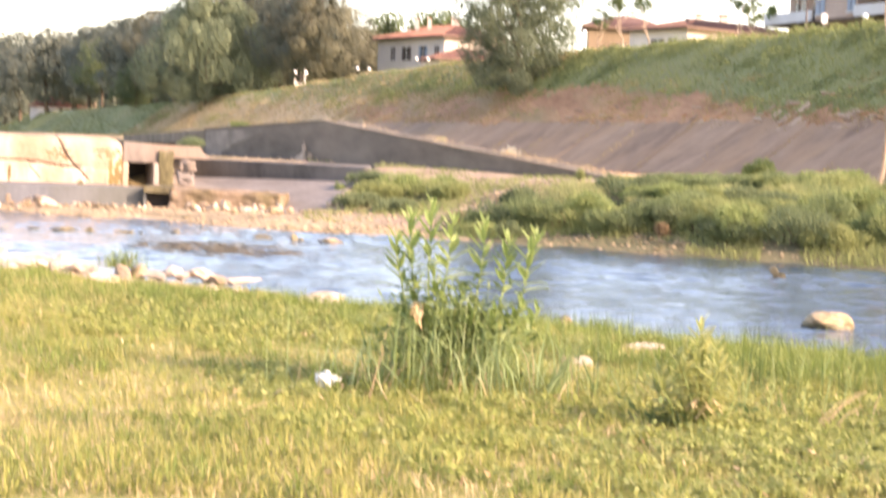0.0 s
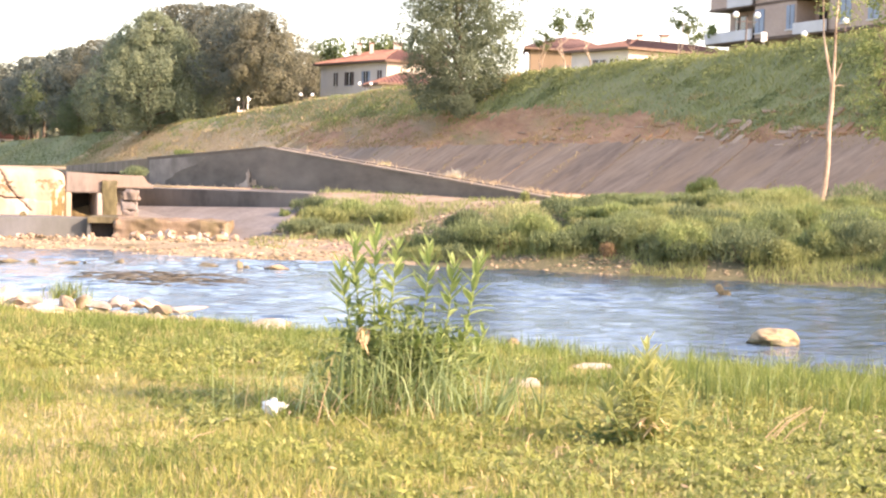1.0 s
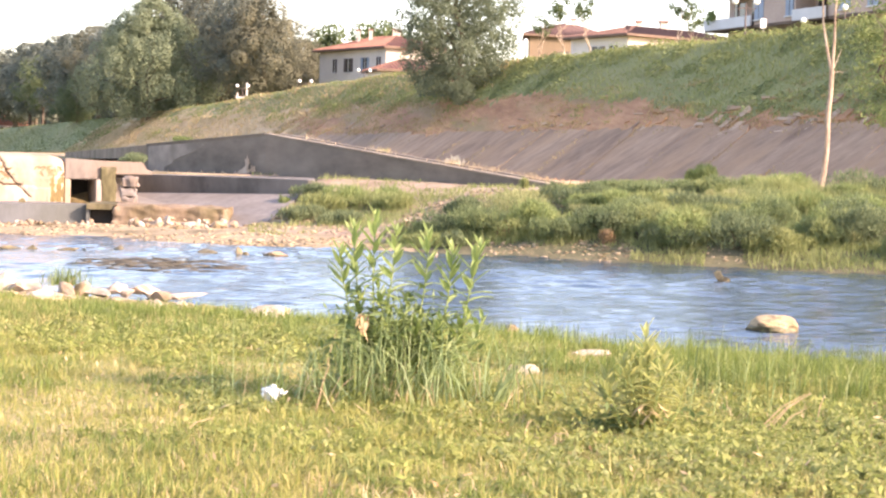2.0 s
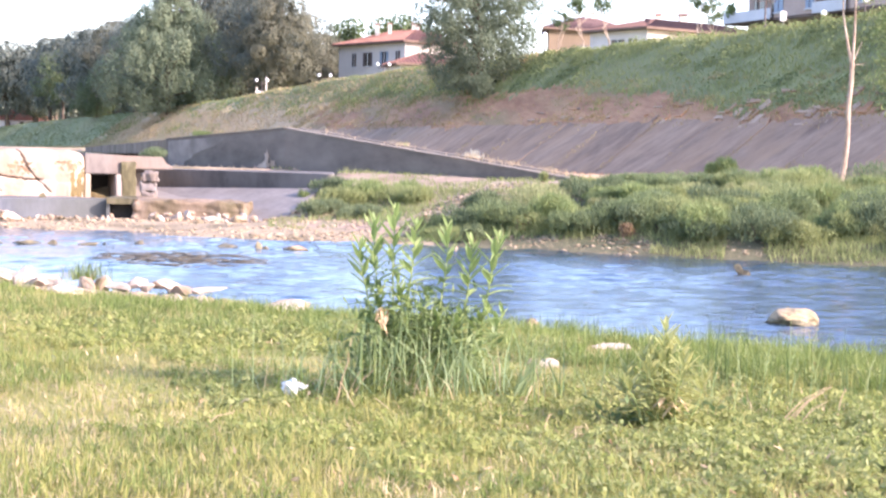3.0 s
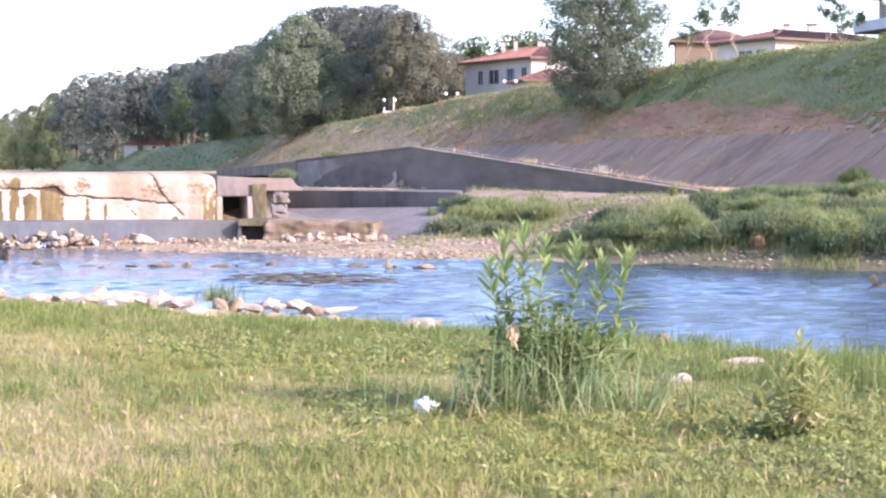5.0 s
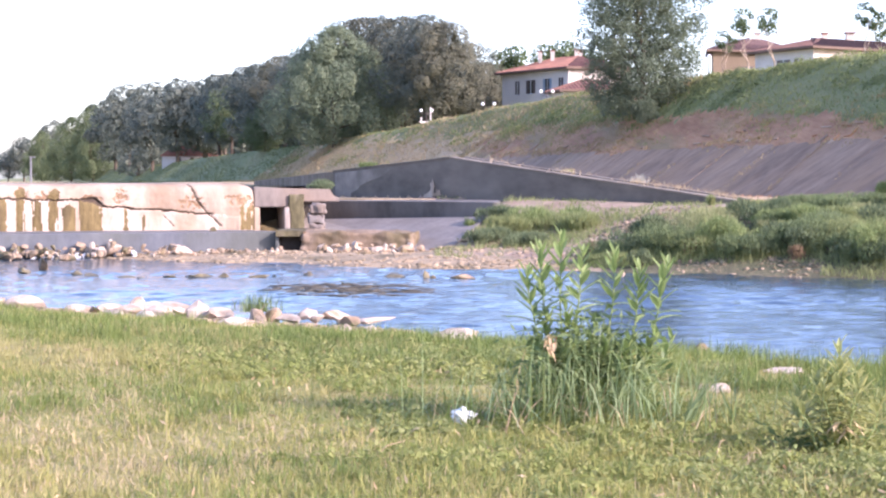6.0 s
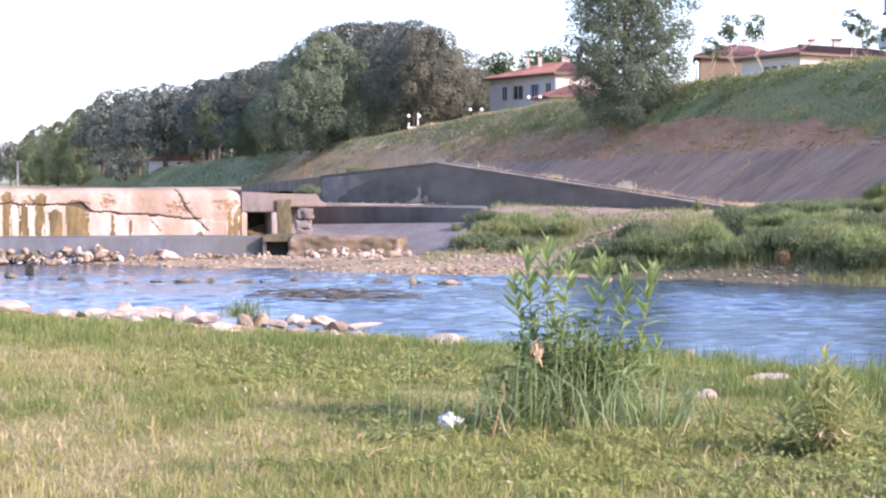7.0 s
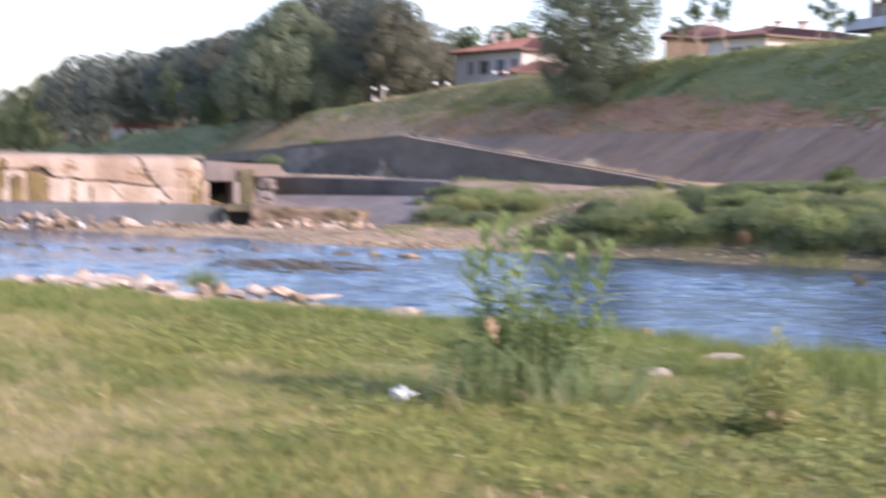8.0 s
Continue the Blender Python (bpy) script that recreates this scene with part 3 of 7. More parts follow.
put("upstream_water", Soup().add([(-60, 47.5, 2.08), (-6.5, 61.2, 2.08), (-7, 110, 2.08), (-60, 600, 2.08), (-200, 600, 2.08)], [(0, 1, 2, 3, 4)]), "pond", "still water held above the weir", "river", kind="structure")

# ---- weir, walls and revetment ----
WEIR_N = Vector((0.25, -0.968, 0))       # the weir's face looks downstream
WEIR_D = Vector((-0.968, -0.25, 0))      # along the weir, away from its abutment
WEIR_O = Vector((-6.30, 60.0, 0))        # its corner at the abutment


def on_weir(s, out, z):
    """A place s metres along the weir from its corner, out metres in front of its face."""
    p = WEIR_O + WEIR_D * s + WEIR_N * out
    return (p.x, p.y, z)


weir = thing("weir", pose(0, 0, 0), "weathered pale concrete weir, cracked and rust-stained, across the river", "weir")
PROF_Z = [0.2, 0.5, 1.45, 1.75, 1.95, 2.08, 2.16, 2.20]
PROF_O = [0.16, 0.14, 0.10, 0.05, 0.0, -0.07, -0.16, -0.34]


def crack_z(s):
    """Height of the long broken joint in the face."""
    return float(np.interp(s, [0.5, 1.5, 2.5, 3.7, 4.83, 5.13, 6.35, 7.2, 9, 30], [1.15, 1.23, 1.32, 1.41, 1.51, 1.68, 1.67, 1.73, 1.72, 1.7])) + 0.05 * noise.noise((s * 2.9, 1.7, 0.0)) + 0.035 * noise.noise((s * 9.0, 5.0, 0.0))


def slant_s(z):
    """The slanting crack: its place along the weir at the height z."""
    return float(np.interp(z, [0.84, 1.03, 1.24, 1.62, 1.92, 2.16], [1.12, 1.30, 1.52, 1.84, 1.96, 2.10])) + 0.04 * noise.noise((z * 7, 2.0, 4.0))


# algae runs: from, to, top above the crack (None: it starts in the crack)
RUNS = [(-0.1, 0.08, 1.50), (0.12, 0.30, 1.42), (0.36, 0.50, 1.55), (3.50, 3.60, 1.2), (4.08, 4.2, 1.38), (4.86, 5.58, None), (5.70, 6.12, 1.5), (6.20, 6.52, 2.0), (6.70, 7.02, None), (7.22, 7.52, 2.03),
        (7.8, 8.3, None), (8.7, 9.6, None), (10.2, 10.5, 2.0), (10.9, 12.0, None), (13.0, 13.4, None), (14.5, 16, None), (18, 20, None), (23, 24, None)]
# broken, rust-brown patches above the crack: middle, height, half width, half height
SPALLS = [(4.28, 1.80, 0.22, 0.30), (5.2, 1.74, 0.40, 0.12), (2.05, 1.60, 0.42, 0.22), (7.35, 1.9, 0.2, 0.2), (6.35, 1.75, 0.3, 0.12), (0.45, 1.68, 0.55, 0.18), (0.1, 1.5, 0.14, 0.4), (6.8, 1.8, 0.2, 0.2), (8.9, 1.75, 0.5, 0.15), (11.5, 1.8, 0.6, 0.15)]


def face_relief(s, z):
    """How far the face stands out at (s, z), and which of its surfaces shows there."""
    n1 = noise.noise((s * 2.2, z * 2.2, 1.0))
    n2 = noise.noise((s * 7.0, z * 7.0, 2.0))
    n3 = noise.noise((s * 19.0, z * 19.0, 3.0))
    o = float(np.interp(z, PROF_Z, PROF_O)) + 0.02 * n1 + 0.012 * n2 + 0.006 * n3
    kind = 0
    c = crack_z(s)
    if z < c and s > 0.5:
        o += 0.07
        kind = 1 if s > 1.2 else 0
    for m, h, w, t in SPALLS:
        q = ((s - m) / w) ** 2 + ((z - h) / t) ** 2
        if q < 1.3 and n2 + 0.6 * n3 > -0.06 + 0.45 * (q - 0.35):
            o -= 0.035
            kind = 3
    top = noise.noise((s * 3.1, 9.0, 0.0))
    for a, b, h in RUNS:
        if a - 0.1 < s < b + 0.1:
            hi = (c if h is None else h) + 0.12 * noise.noise((s * 5.0, 4.0, 7.0))
            e = min(s - a, b - s) + 0.07 * noise.noise((s * 6.0, z * 1.3, 5.0)) + 0.05 * n2
            if z < hi and e > 0 and noise.noise((s * 9.0, z * 0.9, 8.0)) + 0.4 * n2 > -0.58:
                kind = 2
    if s > 0.4:
        d = abs(z - c - 0.01)
        wide = 0.027 + 0.05 * max(0, noise.noise((s * 1.9, 6.0, 1.0))) + (0.06 * max(0, 1 - ((s - 5.15) / 0.4) ** 2))
        if s > 1.4 and d < wide:
            o -= 0.09
            kind = 4
    if abs(s - slant_s(z)) < 0.035 + 0.02 * n2 and z > 0.85:
        o -= 0.06
        kind = 4
    if 0.86 < z < 1.22 and abs(s - (2.63 + (z - 0.86) * 0.92)) < 0.022:
        o -= 0.04
        kind = 4
    # the rounded corner at the abutment
    if s < 0.6:
        o -= 0.42 * (1 - math.sqrt(max(0.0, 1 - (1 - s / 0.6) ** 2)))
        if z < 1.1:
            o += 0.10 * (1.1 - z)
    return o, kind


fs = np.concatenate([np.arange(0, 10.5, 0.035), np.arange(10.5, 15, 0.08), np.arange(15, 30.1, 0.3)])
fz = np.concatenate([np.arange(0.6, 2.2, 0.03), [2.205]])
sp = Soup()
kinds = np.zeros((len(fs), len(fz)), dtype=np.int32)
ring = []
for i, s in enumerate(fs):
    for j, z in enumerate(fz):
        o, kinds[i, j] = face_relief(float(s), float(z))
        drop = 0.26 * (1 - math.sqrt(max(0.0, 1 - (1 - s / 0.7) ** 2))) * max(0, (z - 1.5) / 0.7) if s < 0.7 else 0
        ring.append(on_weir(float(s), o, float(z) - drop + (0.012 * noise.noise((s * 1.3, 0.5, 0.5)) if z > 2.1 else 0)))
k = len(fz)
sp.add(ring, [(i * k + j + 1, i * k + j, (i + 1) * k + j, (i + 1) * k + j + 1) for i in range(len(fs) - 1) for j in range(k - 1)])
me = sp.mesh("face")
for key in ("weir_concrete", "weir_pale", "algae", "spall", "crack"):
    me.materials.append(M[key])
me.polygons.foreach_set("material_index", kinds[:-1, :-1].ravel())
part("face", smooth(me), None, weir, "cracked pale concrete with olive algae runs")
# the crown behind the face
sp = Soup()
ring = []
for i in range(61):
    s = 30.0 * i / 60
    for o, z in ((-0.33, 2.203), (-0.7, 2.24), (-1.2, 2.22), (-1.8, 2.12), (-1.8, 0.4)):
        ring.append(on_weir(s, o, z - (0.25 if i == 0 else 0.02 if i == 1 else 0) * (z > 2)))
sp.add(ring, [(i * 5 + j, i * 5 + j + 1, (i + 1) * 5 + j + 1, (i + 1) * 5 + j) for i in range(60) for j in range(4)])
part("crown", smooth(sp.mesh("crown")), "weir_concrete", weir)
part("end_wall", Soup().add([on_weir(0.005, -0.3, 0.4), on_weir(0.005, -0.3, 2.0), on_weir(0.005, -1.8, 2.0), on_weir(0.005, -1.8, 0.4)], [(0, 1, 2, 3)]), "weir_concrete", weir)

# apron slab in front of the weir
apron = thing("weir_apron", pose(0, 0, 0), "smooth grey concrete apron at the foot of the weir", "apron")
cuts = [0.0, 9.3, 19.0, 30.0]
for s0, s1_ in zip(cuts, cuts[1:]):
    q_ = [on_weir(s0 + (0.9 if s0 == 0 else 0.012), 0.2, 0), on_weir(s0 - 0.7 if s0 == 0 else s0 + 0.004, 2.6, 0), on_weir(s1_ - 0.004, 2.65, 0), on_weir(s1_ - 0.004, 0.2, 0)]
    put("slab", Soup().prism([p[:2] for p in q_], 0.05, 0.74), "slab_wet", parent=apron, bevel=0.03)

# abutment with its square sluice opening
abut = thing("abutment", pose(0, 0, 0), "stained concrete abutment with a square dark sluice opening", "abutment")
A0 = Vector((-6.28, 60.40, 2.08))


def ab(a, d, z):
    """Abutment places: a along its front from the weir, d behind the front."""
    p = Vector((A0.x, A0.y, 0)) - WEIR_D * a - WEIR_N * d
    return (p.x, p.y, z)


def ab_box(a0, a1, d0, d1, z0, z1):
    sp = Soup()
    v = [ab(a0, d0, z0), ab(a1, d0, z0), ab(a1, d1, z0), ab(a0, d1, z0), ab(a0, d0, z1), ab(a1, d0, z1), ab(a1, d1, z1), ab(a0, d1, z1)]
    return sp.add(v, [(3, 2, 1, 0), (4, 5, 6, 7), (0, 1, 5, 4), (1, 2, 6, 5), (2, 3, 7, 6), (3, 0, 4, 7)])


def ab_slab(outline, d0, d1):
    """A wall with the outline (a, z), from d0 to d1 behind the front."""
    n = len(outline)
    v = [ab(a, d, z) for d in (d0, d1) for a, z in outline]
    return Soup().add(v, [tuple(range(n)), tuple(range(2 * n - 1, n - 1, -1))] + [(i, n + i, n + (i + 1) % n, (i + 1) % n) for i in range(n)])


# the lintel's shade is in its darker concrete colour
put("lintel", ab_slab([(-0.1, 1.45), (1.5, 1.45), (1.5, 1.62), (2.75, 1.62), (2.68, 1.78), (2.55, 1.80), (2.42, 2.03), (1.1, 2.06), (-0.1, 2.12)], 0.12, 1.6), "shaded_stained_concrete", "stained grey concrete above the opening, its shade put into the colour", parent=abut, bevel=0.03)
put("deck", ab_box(-0.1, 2.35, 1.61, 14, 1.50, 2.02), "shaded_stained_concrete", parent=abut)
put("jamb", ab_box(-0.1, 0.10, 0.08, 3, 0.3, 1.447), "weir_concrete", parent=abut, bevel=0.03)
put("jamb", ab_box(0.88, 1.08, 0.0, 3, 0.3, 1.447), "pale_concrete", parent=abut, bevel=0.03)
# closing panel with the opening's shade painted in
put("sluice_back", ab_box(0.10, 0.88, 1.5, 1.6, 0.3, 1.45), "hollow", "back of the sluice, near-black to paint the opening's shade", parent=abut)
put("core", ab_box(1.505, 1.85, 0.9, 14, 0.3, 1.49), "mid_concrete", parent=abut)


def rough_block(name, size, material, label, at, parent=None, seed=1, category="", amount=0.05, cells=14, chip=0.0):
    """A block with worn, uneven faces and broken edges."""
    bm = bmesh.new()
    bmesh.ops.create_cube(bm, size=1.0)
    bmesh.ops.subdivide_edges(bm, edges=bm.edges[:], cuts=cells, use_grid_fill=True)
    off = Vector((seed * 3.1, seed * 1.7, seed * 0.9))
    for v in bm.verts:
        p = Vector((v.co.x * size[0], v.co.y * size[1], v.co.z * size[2]))
        edge = sorted((0.5 - abs(v.co.x), 0.5 - abs(v.co.y), 0.5 - abs(v.co.z)))
        n = noise.noise(p * 2.2 + off) * 0.6 + noise.noise(p * 6 + off) * 0.4
        p += v.normal * amount * n * 2
        if edge[1] < 0.1:
            p -= v.normal * chip * max(0, noise.noise(p * 3.3 + off * 2) + 0.15) * (1 - edge[1] / 0.1)
        v.co = p
    me = bpy.data.meshes.new(name)
    bm.to_mesh(me)
    bm.free()
    return put(name, smooth(me), material, label, category, parent=parent, at=at)


pc = ab(1.30, 0.42, 1.06)
rough_block("pier", (0.50, 0.8, 1.60), "moss_dark", "mossy olive concrete pier", Matrix.Translation(pc) @ Euler((0, 0, math.atan2(-WEIR_D.y, -WEIR_D.x))).to_matrix().to_4x4(), parent=abut, seed=4, amount=0.03, chip=0.15)
tuft = ab(0.42, 0.6, 0.56)
rough_block("sill", (0.74, 0.7, 0.42), "algae", "mossy sill", Matrix.Translation(tuft) @ Euler((0, 0.25, math.atan2(-WEIR_D.y, -WEIR_D.x))).to_matrix().to_4x4(), parent=abut, seed=9, amount=0.06, chip=0.1)

# broken lump of concrete beside the pier


def rock_mesh(name, seed, sub=3, flat=0.6, rough=0.35, cuts=9, near=0.27):
    """A broken stone: a lumpy ball with flat faces struck off."""
    g = random.Random(seed)
    bm = bmesh.new()
    bmesh.ops.create_icosphere(bm, subdivisions=sub, radius=0.5)
    off = Vector((seed * 7.31, seed * 3.7, seed * 1.9))
    planes = [(Vector((g.gauss(0, 1), g.gauss(0, 1), g.gauss(0.3, 0.8))).normalized(), g.uniform(near, near + 0.15)) for _ in range(cuts)]
    for v in bm.verts:
        v.co *= 1 + noise.noise(v.co * 1.9 + off) * rough
        for ax, lim in planes:
            d = v.co.dot(ax) - lim
            if d > 0:
                v.co -= ax * d * 0.93
        v.co *= 1 + 0.10 * noise.noise(v.co * 7 + off)
        v.co.z *= flat
    me = bpy.data.meshes.new(name)
    bm.to_mesh(me)
    bm.free()
    return me


lp_ = Vector((-4.25, 59.20, 1.10))
lump = thing("concrete_lump", pose(lp_.x, lp_.y, 0.3), "split boulder of grey concrete wedged beside the mossy pier", "rubble")
rough_block("boulder_top", (0.46, 0.5, 0.34), "mid_concrete", "", pose(0.02, 0, 1.10, 0.1, -0.15, 0.3), lump, 21, amount=0.09, chip=0.2, cells=8)
rough_block("boulder_middle", (0.50, 0.55, 0.28), "shaded_stained_concrete", "", pose(-0.02, 0.03, 0.80, 0.0, 0.35, 0.1), lump, 23, amount=0.08, chip=0.2, cells=8)
rough_block("boulder_foot", (0.48, 0.6, 0.5), "mid_concrete", "", pose(0.0, 0.02, 0.40, 0.05, -0.1, 0.5), lump, 25, amount=0.08, chip=0.2, cells=8)

# stepped ledge and the sloping apron below it
L0, L1 = Vector((-5.13, 66.60, 1.55)), Vector((1.42, 60.00, 1.65))


def ledge_outline(back):
    d = (L1 - L0).normalized()
    n = Vector((-d.y, d.x, 0))
    end = [(L1 - d * 0.3).xy, (L1 - d * 0.1 + n * 0.03).xy, (L1 + n * 0.14).xy, (L1 + Vector((0.16, 0.5, 0))).xy, (L1 + Vector((0.25, 3.4, 0))).xy]
    return [L0.xy] + end + [(L0 + n * back).xy]


LEDGE = Soup().prism([tuple(p) for p in ledge_outline(6.6)], 0.9, 1.60)
LEDGE.v = [(x, y, z + (0.02 if z > 1 and y > 67.5 else 0.03 if z > 1 and x > 1.6 else 0)) for x, y, z in LEDGE.v]
put("ledge_wall", LEDGE, "ledge_concrete", "low dark concrete ledge wall with rounded end", "wall", bevel=0.03)
put("sloping_apron", Soup().add([(-4.88, 66.00, 0.96), (1.16, 60.00, 1.14), (-0.20, 55.90, 0.15), (-3.86, 56.90, 0.32), (-4.88, 66.00, 0.36), (1.16, 60.00, 0.57), (-0.20, 55.90, -0.36), (-3.86, 56.90, -0.20)],
                                [(0, 3, 2, 1), (4, 5, 6, 7), (2, 3, 7, 6), (3, 0, 4, 7), (1, 2, 6, 5), (0, 1, 5, 4)]), "slab_grey", "smooth grey sloping concrete apron below the ledge", "apron")

# low block with sloping end and a dark gap under its edge
B0, B1 = Vector((-4.49, 57.00, 0.76)), Vector((-1.13, 56.60, 0.70))
mid = (B0 + B1) / 2
rough_block("concrete_block", ((B1 - B0).length, 2.0, 0.78), "brown_concrete", "low brown broken-edged concrete block with pale worn top", Matrix.Translation((mid.x, mid.y + 1.0, 0.36)) @ Euler((0, 0.02, math.atan2(B1.y - B0.y, B1.x - B0.x))).to_matrix().to_4x4(), seed=13, category="block", amount=0.05, cells=30, chip=0.28)
gap = thing("culvert", pose(0, 0, 0), "small dark culvert mouth under a flat concrete slab", "culvert")
C0 = Vector((-5.30, 57.20, 0.79))
# the culvert's back panel is near-black for the shade within
for nm, x0, x1, y0, y1, z0, z1, mt in (("roof_slab", -0.08, 0.80, -0.1, 2.3, 0.60, 0.78, "moss_dark"), ("side", -0.1, 0.0, 0.02, 0.4, 0.0, 0.595, "slab_wet"), ("back", 0.002, 0.9, 0.30, 0.42, 0.0, 0.595, "hollow")):
    part(nm, Soup().box((C0.x + x0, C0.y + y0, z0), (C0.x + x1, C0.y + y1, z1)), mt, gap)

# wing wall with its falling coping
wing = thing("wing_wall", pose(0, 0, 0), "tall dark grey concrete wing wall, its top falling to the ground", "wall")


def wall_run(p, q, lo, thick, up, over=0.0):
    p, q = Vector(p), Vector(q)
    d = (q - p).xy.normalized()
    n = Vector((-d.y, d.x, 0))          # to the land side
    a, b = p - n * over, q - n * over
    v = [(a.x, a.y, lo if lo is not None else p.z), (b.x, b.y, lo if lo is not None else q.z)]
    c, e = p + n * (thick + over), q + n * (thick + over)
    v += [(e.x, e.y, v[1][2]), (c.x, c.y, v[0][2])]
    v += [(a.x, a.y, p.z + up), (b.x, b.y, q.z + up), (e.x, e.y, q.z + up), (c.x, c.y, p.z + up)]
    return Soup().add(v, [(3, 2, 1, 0), (4, 5, 6, 7), (0, 1, 5, 4), (1, 2, 6, 5), (2, 3, 7, 6), (3, 0, 4, 7)])


for i in range(3):
    part("wall", wall_run(WALL[i], WALL[i + 1], 0.6, 0.45, 0), "wall_concrete" if i else "brown_concrete", wing)
for i in (1, 2):
    p, q = Vector(WALL[i]), Vector(WALL[i + 1])
    n = max(2, int((q - p).length / 1.6))
    for j in range(n):
        part("coping", wall_run(p.lerp(q, (j + 0.01) / n), p.lerp(q, (j + 0.99) / n), None, 0.2, 0.05, 0.03), "coping" if i == 2 else "wall_concrete", wing)
# paler second kerb that runs beside the falling coping
p, q = Vector(WALL[2]) + Vector((0.5, 0.6, 0.0)), Vector(WALL[3]) + Vector((0.5, 0.6, 0.0))
for j in range(9):
    part("kerb", wall_run(p.lerp(q, (j + 0.02) / 9), p.lerp(q, (j + 0.98) / 9), None, 0.14, 0.07), "coping", wing)

# chalky run-off on the wall
sp = Soup()
for a0, b0, w, h in ((-0.10, 0.0, 0.95, 0.34), (0.05, 0.34, 0.32, 0.5), (0.4, 0.12, 0.4, 0.26)):
    p = Vector(WALL[1]).lerp(Vector(WALL[2]), 0.86 + 0.02 * a0)
    e = (Vector(WALL[2]) - Vector(WALL[1])).normalized()
    o = p + e * a0 + Vector((-0.02, -0.035, 0))
    ring = []
    for q in range(12):
        t = q * 0.5236
        k_ = 0.5 * (1 + 0.35 * math.sin(q * 2.7 + a0 * 9))
        ring.append(tuple(o + e * (w * k_ * math.cos(t)) + Vector((0, 0, 1.72 + b0 - o.z + h * k_ * math.sin(t)))))
    sp.add(ring, [tuple(range(12))])
part("run_off_stain", sp, "weir_pale", wing, "chalky pale run-off stain")

# paler, less weathered plaster on the first half of the wall, with a ragged edge
p, e = Vector(WALL[1]), Vector(WALL[2]) - Vector(WALL[1])
wq = random.Random(12)
edge = [(0.02, -0.06), (0.25, -0.06), (0.42, -0.07)] + [(0.52 - 0.055 * k_ + wq.uniform(-0.05, 0.05), -0.16 - 0.13 * k_) for k_ in range(8)] + [(0.02, -1.2)]
out_ = Vector((e.y, -e.x, 0)).normalized() * 0.006
part("pale_render", Soup().add([tuple(p + e * a + out_ + Vector((0, 0, z))) for a, z in edge], [tuple(range(len(edge)))[::-1]]), "wall_pale", wing, "paler grey render with a ragged edge")

# concrete slabs on the embankment


def on_slope(u, v, lift=0.0):
    x, y = -0.253 * u + 0.967 * v, 0.967 * u + 0.253 * v
    return (x - 0.537 * lift, y - 0.14 * lift, 1.7 + (v - 36.5) * 0.68 + lift * 0.83)


revet = thing("revetment", pose(0, 0, 0), "grey-brown concrete slab revetment with grassy joints", "revetment")
rv = random.Random(5)
rows_v = [35.6, 40.1]
for r in range(1):
    u = 36.0
    while u < 152:
        if u < 146:
            v0, v1 = rows_v[r] + 0.003, rows_v[r + 1] - 0.003 + 0.3 * noise.noise((u * 0.3, 2.0, 0.0)) - 0.1
            c = [(u, v0), (u + 5.58, v0)]
            for k_ in range(8):      # the broken upper edge
                f_ = 1 - k_ / 7
                c.append((u + 0.98 + 5.57 * f_, v1 + 0.55 * noise.noise((u * 0.7 + f_ * 4.1, 7.0, 0.0)) - 0.25 * max(0, noise.noise((u + f_ * 9.0, 1.0, 4.0)))))
            t = [0.06 + rv.uniform(-0.012, 0.012) for _ in c]
            n_ = len(c)
            sp = Soup().add([on_slope(a, b, -0.1) for a, b in c] + [on_slope(a, b, tt) for (a, b), tt in zip(c, t)], [tuple(range(n_)), tuple(range(2 * n_ - 1, n_ - 1, -1))] + [(n_ + q_, n_ + (q_ + 1) % n_, (q_ + 1) % n_, q_) for q_ in range(n_)])
            part("slab", sp, "revetment", revet)
        u += 5.6
# broken pieces of the uppermost slabs
n_p = 0
while n_p < 240:
    u, v = 42 + 104 * rv.random() ** 1.7, 39.45 + abs(rv.gauss(0, 0.85))
    if noise.noise((u * 0.25, 3.0, 1.0)) < -0.1 or v > 42.3 or u > 86 and rv.random() < 0.6:
        continue
    n_p += 1
    if rv.random() < 0.3:      # long flakes that follow the slope
        w, h = rv.uniform(0.2, 0.7), rv.uniform(0.2, 0.8)
        k = 0.22 * h + rv.uniform(-0.05, 0.15)
    else:
        w, h, k = rv.uniform(0.25, 1.4), rv.uniform(0.05, 0.22), rv.uniform(0.05, 0.5)
    tl = rv.uniform(0.03, 0.07)
    c = [(u, v), (u + w, v + rv.uniform(-0.10, 0.10)), (u + w * 0.9 + k, v + h), (u + k, v + h * rv.uniform(0.7, 1.1))]
    t = [tl, tl * rv.uniform(0.2, 1.2), tl * rv.uniform(0.3, 1.6), tl]
    sp = Soup().add([on_slope(a, b, -0.1) for a, b in c] + [on_slope(a, b, tt) for (a, b), tt in zip(c, t)], [(0, 1, 2, 3), (7, 6, 5, 4), (4, 5, 1, 0), (5, 6, 2, 1), (6, 7, 3, 2), (7, 4, 0, 3)])
    part("broken_slab", sp, rv.choice(("slab_pale", "revetment", "revetment", "earth")), revet)

# ---- houses on the embankment ----


def quad_wall(sp, p, q, z0, z1):
    return sp.add([(p.x, p.y, z0), (q.x, q.y, z0), (q.x, q.y, z1), (p.x, p.y, z1)], [(0, 1, 2, 3)])


